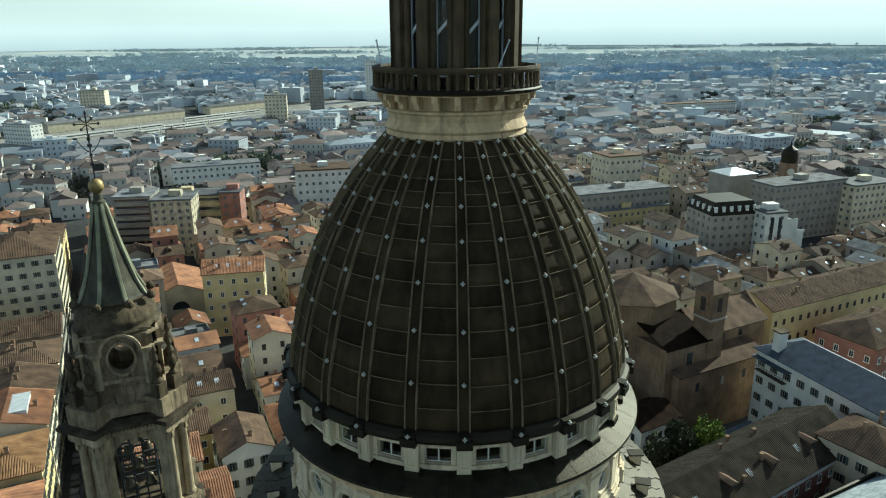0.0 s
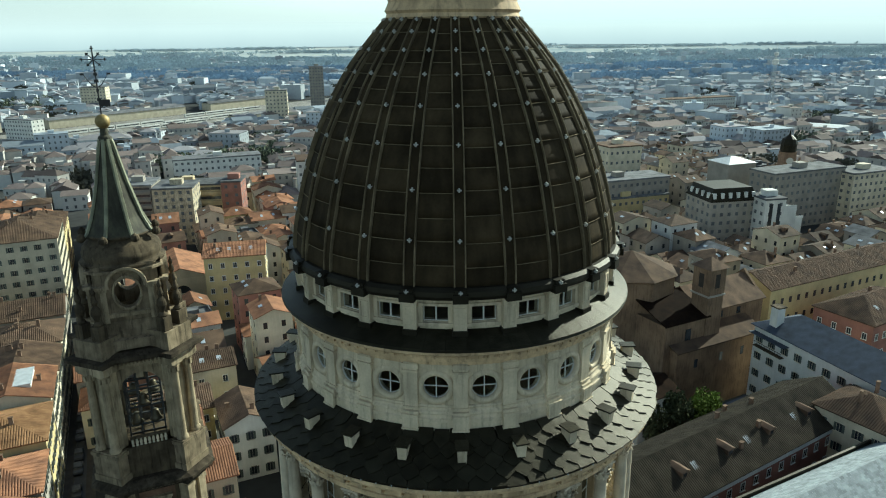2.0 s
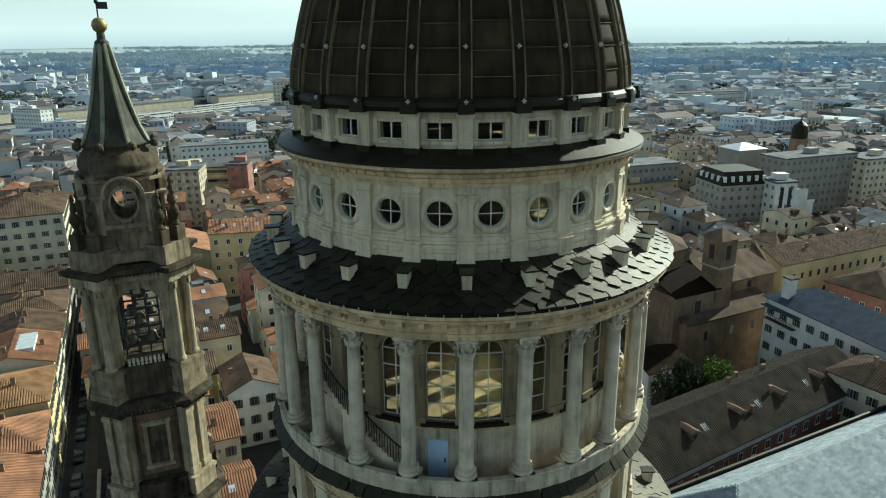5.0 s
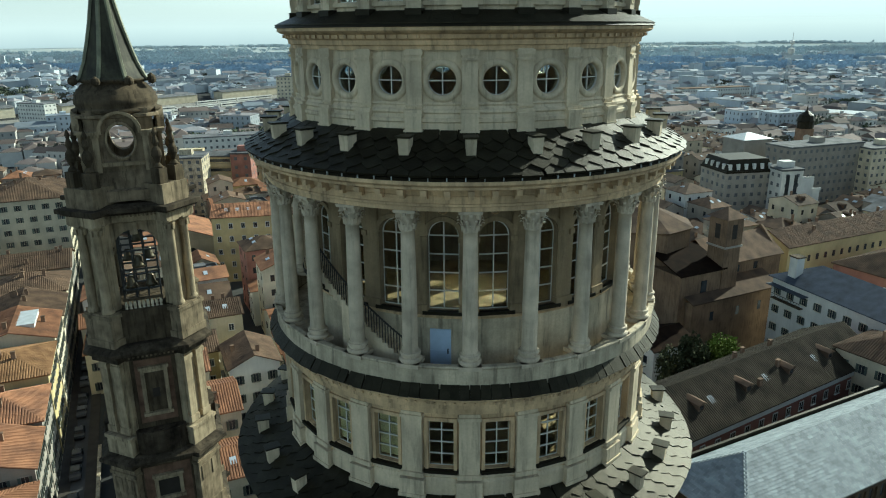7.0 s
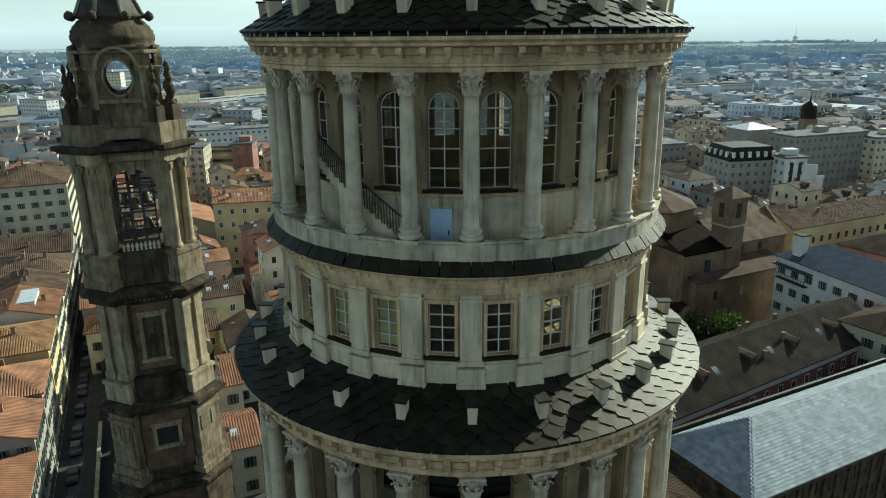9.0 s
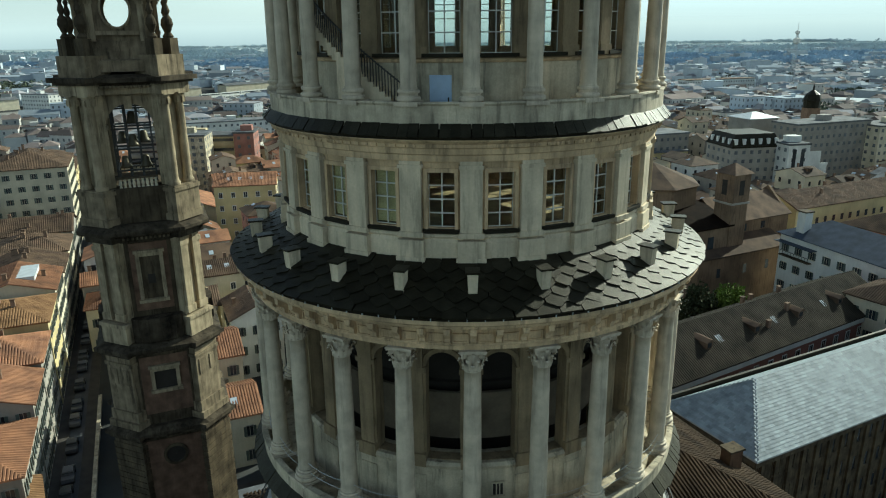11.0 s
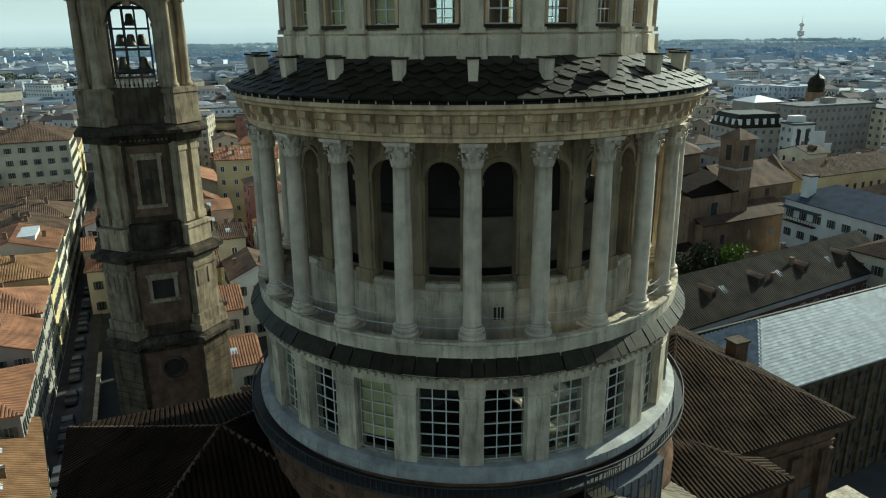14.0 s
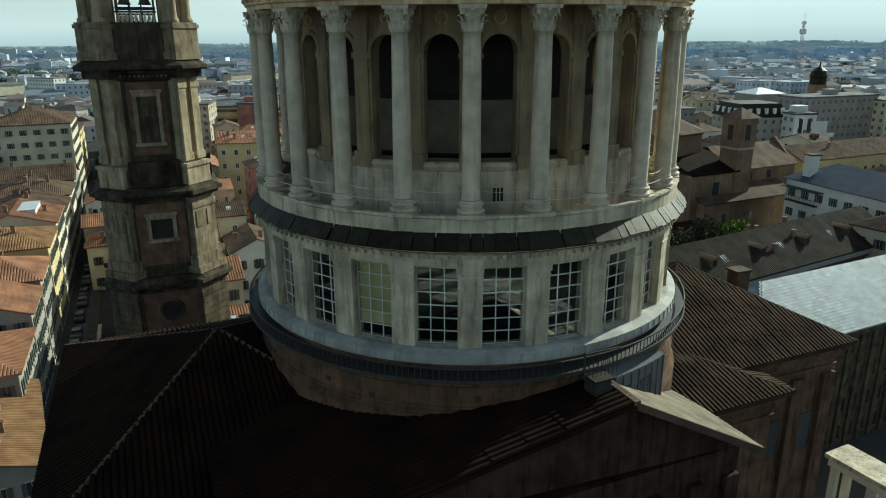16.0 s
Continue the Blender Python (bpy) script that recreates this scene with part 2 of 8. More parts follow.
for d, tilt in ((-60, 24), (-18, 0), (27, -25), (70, -16)):
    bm = bmesh.new()
    add_box(bm, -0.018, 0.018, -0.018, 0.018, 0, 1.05)
    add_box(bm, -0.03, 0.03, -0.03, 0.03, 1.05, 1.12)
    if tilt:
        part("lightning_rod", bm, ZINC, tower, m=on_ring(3.38, 88.66, d) @ pose(0, 0, 0, 0, -tilt, 0))
    else:
        bm.free()

# dome shell in lapped sheets between ribs
DOME_PROFILE = [(2.88, 85.93), (3.36, 85.4), (3.98, 84.69), (4.68, 83.8), (5.39, 82.66), (6.10, 81.27), (6.73, 79.65), (7.24, 77.8), (7.46, 76.7), (7.52, 75.98)]
STUD_Z = [85.88, 85.4, 84.69, 83.8, 82.66, 81.27, 79.65, 77.8]


def dome_at(z):
    for (ra, za), (rb, zb) in zip(DOME_PROFILE, DOME_PROFILE[1:]):
        if zb <= z <= za:
            f = (za - z) / (za - zb)
            return ra + (rb - ra) * f
    return DOME_PROFILE[-1][0] if z < DOME_PROFILE[-1][1] else DOME_PROFILE[0][0]


def smooth_profile(points, per=6):
    out = []
    P = [points[0]] + points + [points[-1]]
    for i in range(1, len(P) - 2):
        for k in range(per):
            t = k / per
            p0, p1, p2, p3 = P[i - 1], P[i], P[i + 1], P[i + 2]
            out.append(tuple(0.5 * (2 * p1[c] + (p2[c] - p0[c]) * t + (2 * p0[c] - 5 * p1[c] + 4 * p2[c] - p3[c]) * t * t + (3 * p1[c] - p0[c] - 3 * p2[c] + p3[c]) * t ** 3) for c in (0, 1)))
    return out + [points[-1]]


FINE = smooth_profile(DOME_PROFILE)
LENGTHS = [0.0]
for a, b in zip(FINE, FINE[1:]):
    LENGTHS.append(LENGTHS[-1] + math.hypot(b[0] - a[0], b[1] - a[1]))


def along(s):
    s = min(max(s, 0.0), LENGTHS[-1])
    for i in range(len(FINE) - 1):
        if s <= LENGTHS[i + 1]:
            f = (s - LENGTHS[i]) / max(1e-9, LENGTHS[i + 1] - LENGTHS[i])
            a, b = FINE[i], FINE[i + 1]
            return a[0] + (b[0] - a[0]) * f, a[1] + (b[1] - a[1]) * f
    return FINE[-1]


part("dome_core", lathe([(r - 0.12, z) for r, z in FINE], 72), LEAD, tower)
LAPS = [0.0]
for z in STUD_Z[1:] + [75.98]:
    s_lap = next(l for l, p in zip(LENGTHS, FINE) if p[1] <= z + 1e-6)
    LAPS += [s_lap] if z > 84 else [(LAPS[-1] + s_lap) / 2, s_lap]
COURSES = len(LAPS) - 1
rest = bmesh.new()
for c in range(COURSES):
    seam = bmesh.new()
    variants = []
    for shift in (0.0, 0.09):
        s0, s1 = LAPS[c] + (shift if c else 0), LAPS[c + 1] + 0.05 + shift
        prof = []
        for k in range(4):
            r, z = along(s0 + (s1 - s0) * k / 3)
            prof.append((r + 0.004 + 0.03 * k / 3, z))
        prof.append((prof[-1][0] - 0.05, prof[-1][1] - 0.01))
        r, z = along(s1)
        bead = [(r + 0.02, z + 0.018), (r + 0.05, z + 0.014), (r + 0.052, z - 0.01), (r + 0.02, z - 0.016)]
        variants.append((prof, bead, mesh_of("dome_sheet", lathe(prof, 4, -STEP / 2 + 0.4, STEP / 2 - 0.4), DOME, True)))
    for k, b in enumerate(BAYS):
        prof, bead, me = variants[(k * 7 + c * 3) % 5 % 2]
        if c < COURSES - 1:
            add_lathe(seam, bead, 4, b - STEP / 2 + 1.0, b + STEP / 2 - 1.0)
        if abs((b + 180) % 360 - 180) < 110:
            link("dome_sheet", me, tower, Matrix.Rotation(radians(b), 4, "Z"))
        else:
            add_lathe(rest, prof, 4, b - STEP / 2 + 0.4, b + STEP / 2 - 0.4)
    if c < COURSES - 1:
        part("sheet_seam", seam, RIB, tower)
    else:
        seam.free()
tagged(part("dome_sheets_behind", rest, DOME, tower), kind="stuff")
N_S = 40


def rib_strip(name, profile, material_, smooth=False):
    """A strip down the dome's curve; profile gives across (in rib half-widths), a fixed offset and height for each corner."""
    bm = bmesh.new()
    rows = []
    for i in range(N_S + 1):
        r, z = along(LENGTHS[-1] * i / N_S)
        w = 0.12 + 0.09 * min(1, r / 7)
        rows.append([bm.verts.new((x * w + o, -(r + h), z + h * 0.3)) for x, o, h in profile])
    for a, b in zip(rows, rows[1:]):
        for k in range(len(profile) - 1):
            bm.faces.new((a[k], a[k + 1], b[k + 1], b[k]))
    return mesh_of(name, bm, material_, smooth)


rib_me = rib_strip("dome_rib", [(-1, 0, 0.0), (-1, 0.01, 0.06), (1, -0.01, 0.06), (1, 0, 0.0)], DOME)
RIDGE = [(-0.035, 0.0), (-0.034, 0.10), (-0.02, 0.135), (0.01, 0.14), (0.028, 0.11), (0.032, 0.0)]
ridge_me = [rib_strip("rib_ridge", [(side, o, h) for o, h in RIDGE], RIB) for side in (-1, 1)]
bm = bmesh.new()
add_box(bm, -0.085, 0.085, -0.05, 0.03, -0.024, 0.024)
add_box(bm, -0.024, 0.024, -0.05, 0.03, -0.085, 0.085)
add_box(bm, -0.036, 0.036, -0.1, 0.0, -0.036, 0.036)
stud_me = mesh_of("rib_stud", bm, STUD)
bm = bmesh.new()
add_box(bm, -0.3, 0.3, -0.42, 0.1, -0.32, 0.02)
add_box(bm, -0.22, 0.22, -0.34, 0.1, 0.02, 0.2)
foot_me = mesh_of("rib_foot", bm, LEAD)
for d in ANGLES:
    rib = link("dome_rib", rib_me, tower, Matrix.Rotation(radians(d), 4, "Z"))
    for me in ridge_me:
        link("rib_ridge", me, rib, Matrix())
    for z in STUD_Z:
        link("rib_stud", stud_me, rib, on_ring(dome_at(z) + 0.14, z, 0))
    link("rib_stud", stud_me, rib, on_ring(7.98, 75.93, 0))
    link("rib_foot", foot_me, rib, on_ring(7.62, 75.82, 0))
part("dome_base_ring", lathe([(7.3, 76.05), (7.7, 76.02), (7.86, 75.9), (7.9, 75.72), (7.78, 75.55), (7.3, 75.5)], 144), LEAD, tower)


def sash(name, half, z0, z1, cols, rows_, arched=False, t=0.035, depth=0.06):
    """White glazing bars for a window of that half width, standing at the origin and looking to -y, and its pane."""
    bm = bmesh.new()
    top = z1 - half if arched else z1
    for i in range(cols + 1):
        x = -half + 2 * half * i / cols
        zt = z1 - half + math.sqrt(max(0, half * half - x * x)) if arched else z1
        add_box(bm, max(-half, x - t), min(half, x + t), -depth / 2, depth / 2, z0, max(zt, z0 + 0.1))
    for j in range(rows_ + 1):
        z = z0 + (top - z0) * j / rows_
        add_box(bm, -half, half, -depth / 2 - 0.004, depth / 2 + 0.004, z - t, z + t)
    if arched:
        n = 14
        for i in range(n):
            a0, a1 = math.pi * i / n, math.pi * (i + 1) / n
            q = [(half * math.cos(a), top + half * math.sin(a)) for a in (a0, a1)]
            p = [((half - 2 * t) * math.cos(a), top + (half - 2 * t) * math.sin(a)) for a in (a0, a1)]
            vs = [bm.verts.new((x, y, z)) for y in (-depth / 2, depth / 2) for x, z in (q[0], q[1], p[1], p[0])]
            for f in ((0, 1, 2, 3), (7, 6, 5, 4), (3, 2, 6, 7), (0, 4, 5, 1)):
                bm.faces.new([vs[k] for k in f])
    bars = mesh_of("window", bm, WHITE)
    bm = bmesh.new()
    add_box(bm, -half, half, -0.008, 0.008, z0, z1)
    return bars, mesh_of("pane", bm, GLASS)


def put_window(meshes, m, parent=None):
    w = link("window", meshes[0], parent or tower, m)
    p = link("pane", meshes[1], w)
    p.visible_shadow = False
    return w


# attic storey under the dome
ring_wall(tower, "attic_wall", PLASTER, 6.9, 7.3, 74.0, 75.55, lambda a: (4.0, 74.48, 75.14, False))
s = sash("window", 0.5, 74.48, 75.14, 2, 1, t=0.03)
for a in BAYS:
    put_window(s, on_ring(7.16, 0, a))
bm = bmesh.new()
add_box(bm, -0.27, 0.27, -0.34, 0.0, 0.2, 1.3)
add_box(bm, -0.20, -0.15, -0.37, -0.3, 0.42, 1.16)
add_box(bm, 0.15, 0.20, -0.37, -0.3, 0.42, 1.16)
add_box(bm, -0.15, 0.15, -0.37, -0.3, 0.42, 0.47)
add_box(bm, -0.15, 0.15, -0.37, -0.3, 1.11, 1.16)
add_box(bm, -0.31, 0.31, -0.40, 0.0, 1.3, 1.38)
add_box(bm, -0.34, 0.34, -0.44, 0.0, 1.38, 1.5)
me = mesh_of("attic_pier", bm, PLASTER)
foot = mesh_of("pier_foot", box(-0.31, 0.31, -0.42, 0.0, -0.12, 0.2), LEAD)
for d in ANGLES:
    p = link("attic_pier", me, tower, on_ring(7.28, 74.02, d))
    link("pier_foot", foot, p)
bm = bmesh.new()
for x in (-0.68, 0.5):
    add_box(bm, x, x + 0.18, -0.06, 0.02, -0.1, 0.78)
add_box(bm, -0.5, 0.5, -0.06, 0.02, 0.66, 0.78)
add_box(bm, -0.74, 0.74, -0.12, 0.02, -0.16, -0.02)
attic_frame = mesh_of("window_frame", bm, PLASTER)
for a in BAYS:
    link("window_frame", attic_frame, tower, on_ring(7.3, 74.48, a))
part("attic_sill", lathe([(7.2, 74.46), (7.36, 74.46), (7.4, 74.4), (7.36, 74.3), (7.2, 74.3)], 144), PLASTER, tower)

# first skirt roof and cornice over the round windows
sheet_me = mesh_of("skirt_sheet", lathe([(7.3, 74.17), (8.34, 73.74), (8.34, 73.7), (7.3, 74.12)], 3, -2.9, 2.9), SLATE)
ring_of("skirt_sheet", sheet_me, tower, 0, 0, 60, keep=100)
part("skirt_roof", lathe([(7.0, 74.16), (7.3, 74.14), (8.3, 73.72), (8.36, 73.62), (8.2, 73.58), (7.0, 73.6)], 144), LEAD, tower)
CORNICE_A = [(7.3, 73.6), (8.26, 73.6), (8.28, 73.48), (8.16, 73.4), (7.98, 73.34), (7.95, 73.2), (7.84, 73.14), (7.82, 72.98), (7.74, 72.95), (7.72, 72.8), (7.3, 72.78)]
part("upper_cornice", lathe(CORNICE_A, 144), STONE, tower)
me = mesh_of("dentil", box(-0.05, 0.05, -0.1, 0.02, 0, 0.12), STONE)
ring_of("dentil", me, tower, 7.95, 73.21, 120)


def ring_lining(name, mat, r, z0, z1, label=""):
    return part(name, lathe([(r, z0), (r, z1), (r - 0.15, z1), (r - 0.15, z0), (r, z0)], 72), mat, tower, label)


# drum with round windows
HALF_O = 0.56
OC_Z = 71.74


def oculus_wall():
    bm = bmesh.new()
    r0, r1, z0, z1 = 7.2, 7.6, 69.7, 72.9
    for a in BAYS:
        n = 24
        h = STEP / 2
        for r in (r1, r0):
            inner, outer = [], []
            for i in range(n):
                t = 2 * math.pi * i / n
                x, z = HALF_O * math.cos(t), HALF_O * math.sin(t)
                q = max(abs(math.cos(t)), abs(math.sin(t)))
                ox, oz = math.cos(t) / q, math.sin(t) / q
                da = a + math.degrees(x / r1)
                oa = a + ox * h
                zo = OC_Z + (oz * (z1 - OC_Z) if oz > 0 else oz * (OC_Z - z0))
                inner.append(bm.verts.new((r * math.sin(radians(da)), -r * math.cos(radians(da)), OC_Z + z)))
                outer.append(bm.verts.new((r * math.sin(radians(oa)), -r * math.cos(radians(oa)), zo)))
            for i in range(n):
                j = (i + 1) % n
                bm.faces.new((inner[i], inner[j], outer[j], outer[i]))
            if r == r1:
                first = inner
            else:
                for i in range(n):
                    j = (i + 1) % n
                    bm.faces.new((first[i], first[j], inner[j], inner[i]))
    bmesh.ops.remove_doubles(bm, verts=bm.verts[:], dist=0.002)
    return part("oculus_drum_wall", bm, PLASTER, tower)


oculus_wall()


def ring_frame(r0, r1, d0, d1, n=28):
    """A round moulding in the x-z plane."""
    bm = bmesh.new()
    prof = [(r0, d0), (r0, -d1), ((r0 * 2 + r1) / 3, -d1 - 0.05), (r1 - 0.04, -d1), (r1, d0)]
    rings = []
    for i in range(n):
        t = 2 * math.pi * i / n
        rings.append([bm.verts.new((r * math.cos(t), y, r * math.sin(t))) for r, y in prof])
    for i in range(n):
        a, b = rings[i], rings[(i + 1) % n]
        for k in range(len(prof) - 1):
            bm.faces.new((a[k], a[k + 1], b[k + 1], b[k]))
    return bm


frame_me = mesh_of("oculus_frame", ring_frame(0.52, 0.80, 0.15, 0.03), PLASTER, True)
bm = bmesh.new()
add_box(bm, -0.53, 0.53, -0.03, 0.03, -0.02, 0.02)
add_box(bm, -0.02, 0.02, -0.034, 0.034, -0.53, 0.53)
tmp = ring_frame(0.495, 0.54, 0.03, 0.02)
tm = bpy.data.meshes.new("ring")
tmp.to_mesh(tm)
tmp.free()
bm.from_mesh(tm)
cross_me = mesh_of("oculus_bars", bm, WHITE)
pane_o = mesh_of("pane", box(-0.5, 0.5, -0.008, 0.008, -0.5, 0.5), GLASS)
for a in BAYS:
    f = link("round_window", frame_me, tower, on_ring(7.6, OC_Z, a))
    link("glazing_cross", cross_me, f, Matrix.Translation((0, 0.18, 0)))
    link("pane", pane_o, f, Matrix.Translation((0, 0.18, 0))).visible_shadow = False
bm = bmesh.new()
add_box(bm, -0.29, 0.29, -0.16, 0.1, 0.88, 3.0)
add_box(bm, -0.34, 0.34, -0.2, 0.1, 2.78, 2.96)
add_box(bm, -0.32, 0.32, -0.36, 0.1, 0.0, 0.66)
add_box(bm, -0.36, 0.36, -0.40, 0.1, 0.0, 0.16)
add_box(bm, -0.36, 0.36, -0.40, 0.1, 0.66, 0.78)
add_box(bm, -0.33, 0.33, -0.30, 0.1, 0.78, 0.9)
add_box(bm, -0.32, 0.32, -0.22, 0.1, 0.98, 1.06)
add_box(bm, -0.33, 0.33, -0.24, 0.1, 2.6, 2.68)
me = mesh_of("drum_pilaster", bm, PLASTER)
for d in ANGLES:
    link("drum_pilaster", me, tower, on_ring(7.6, 69.85, d))
part("drum_plinth", lathe([(7.3, 71.0), (7.66, 70.98), (7.70, 70.92), (7.66, 70.86), (7.70, 70.78), (7.78, 70.72), (7.80, 70.64), (7.74, 70.58), (7.78, 70.46), (7.84, 70.42), (7.84, 70.3), (7.78, 70.26), (7.80, 69.6), (7.3, 69.6)], 144), PLASTER, tower)


# slate roofs in single slabs
def slab_mesh(w_top, w_bot, length, t, tip=0.0):
    """One stone slab hanging down -y from its top edge; with a tip its lower end is pointed."""
    bm = bmesh.new()
    if not tip:
        vs = add_box(bm, -0.5, 0.5, -length, 0.0, 0, t)
        for v in vs:
            v.co.x *= w_bot if v.co.y < -length / 2 else w_top
        return mesh_of("slate", bm, SLATE)
    loop = [(-w_top / 2, 0.0), (-w_bot / 2, tip - length), (-w_bot * 0.06, -length), (w_bot * 0.06, -length + 0.01), (w_bot / 2, tip - length), (w_top / 2, 0.0)]
    lo = [bm.verts.new((x, y, 0)) for x, y in loop]
    hi = [bm.verts.new((x, y, t)) for x, y in loop]
    for i in range(len(loop)):
        j = (i + 1) % len(loop)
        bm.faces.new((lo[i], lo[j], hi[j], hi[i]))
    bm.faces.new(hi)
    bm.faces.new(lo[::-1])
    return mesh_of("slate", bm, SLATE)


def slate_roof(name, r0, z0, r1, z1, courses, per, mat_under, keep=100.0, t=0.1):
    """A ring roof from (r0, z0) down to (r1, z1): an under-roof, and courses of overlapping slabs on it."""
    slope = math.atan2(z0 - z1, r1 - r0)
    run = math.hypot(r1 - r0, z0 - z1)
    roof = part(name, lathe([(r0 - 0.25, z0 - 0.02), (r0, z0), (r1 - 0.04, z1), (r1 - 0.06, z1 - 0.12), (r0 - 0.25, z0 - 0.5)], 144), mat_under, tower)
    back = bmesh.new()
    rng = random.Random(len(name))
    for c in range(courses):
        s_top = run * c / courses - 0.08
        pointed = courses > 1 and c < courses - 1
        tip = run / courses * 0.62 if pointed else 0.0
        s_bot = run * (c + 1) / courses + 0.06 + tip * 0.75
        ra, rb = r0 + s_top * math.cos(slope), r0 + s_bot * math.cos(slope)
        za = z0 - s_top * math.sin(slope)
        n = per
        me = slab_mesh(2 * math.pi * ra / n * 0.985, 2 * math.pi * rb / n * 0.985, s_bot - s_top, t, tip)
        for k in range(n):
            d = 360 / n * (k + 0.5 * (c % 2)) + rng.uniform(-0.3, 0.3)
            dd = (d + 180) % 360 - 180
            m = on_ring(ra, za + 0.025, dd) @ Matrix.Rotation(slope - 0.09 + rng.uniform(-0.025, 0.02), 4, "X") @ Matrix.Rotation(rng.uniform(-0.03, 0.03), 4, "Y") @ Matrix.Translation((0, rng.uniform(-0.04, 0.02), 0.02 + rng.uniform(0, 0.015))) @ Matrix.Rotation(rng.uniform(-0.02, 0.02), 4, "Z")
            if abs(dd) < keep:
                link("slate", me, roof, m)
            else:
                vs = add_box(back, -0.5, 0.5, -(s_bot - s_top), 0, 0, t)
                wt, wb = 2 * math.pi * ra / n * 0.985, 2 * math.pi * rb / n * 0.985
                for v in vs:
                    v.co.x *= wb if v.co.y < -0.01 else wt
                    v.co = m @ v.co
    tagged(part("slates_behind", back, SLATE, roof), kind="stuff")
    return roof


slate_roof("upper_colonnade_roof", 7.84, 69.86, 9.9, 68.62, 5, 80, LEAD, 96, 0.085)


def vent(parent, m):
    v = link("roof_vent", vent_me, parent, m)
    link("vent_cover", vent_top, v)


bm = bmesh.new()
vs = add_box(bm, -0.2, 0.2, -0.22, 0.34, -0.5, 0.44)
for v in vs:
    if v.co.z < 0:
        v.co.x *= 0.8
        v.co.y = max(v.co.y, -0.16)
vent_me = mesh_of("roof_vent", bm, PLASTER)
vent_top = mesh_of("vent_cover", box(-0.27, 0.27, -0.3, 0.42, 0.44, 0.51), SLATE)
for d in ANGLES:
    vent(tower, on_ring(8.95, 69.45, d))


# entablature helpers
def cornice(name, prof, mat=STONE):
    return part(name, lathe(prof, 144), mat, tower)


cornice("middle_cornice", [(7.5, 68.55), (9.86, 68.52), (9.88, 68.4), (9.74, 68.3), (9.72, 68.2), (9.5, 68.16), (9.3, 68.12), (9.28, 67.92), (9.22, 67.88), (9.22, 67.62), (9.28, 67.6), (9.28, 67.52), (9.2, 67.48), (9.2, 67.32), (8.42, 67.3), (8.42, 67.5), (7.5, 67.5)])


def hook_row(r, z, n, mat):
    me = mesh_of("gutter_hook", box(-0.015, 0.015, -0.03, 0.03, 0, 0.14), mat)
    for k in range(n):
        if abs(((360 / n * k) + 180) % 360 - 180) < 90:
            link("gutter_hook", me, tower, on_ring(r, z, 360 / n * k))


hook_row(9.9, 68.55, 96, ZINC)
bm = bmesh.new()
add_box(bm, -0.11, 0.11, -0.4, 0.05, 0.0, 0.2)
add_box(bm, -0.09, 0.09, -0.18, 0.05, -0.16, 0.0)
mod_me = mesh_of("modillion", bm, STONE)
ring_of("modillion", mod_me, tower, 9.26, 67.96, 72, PHASE)


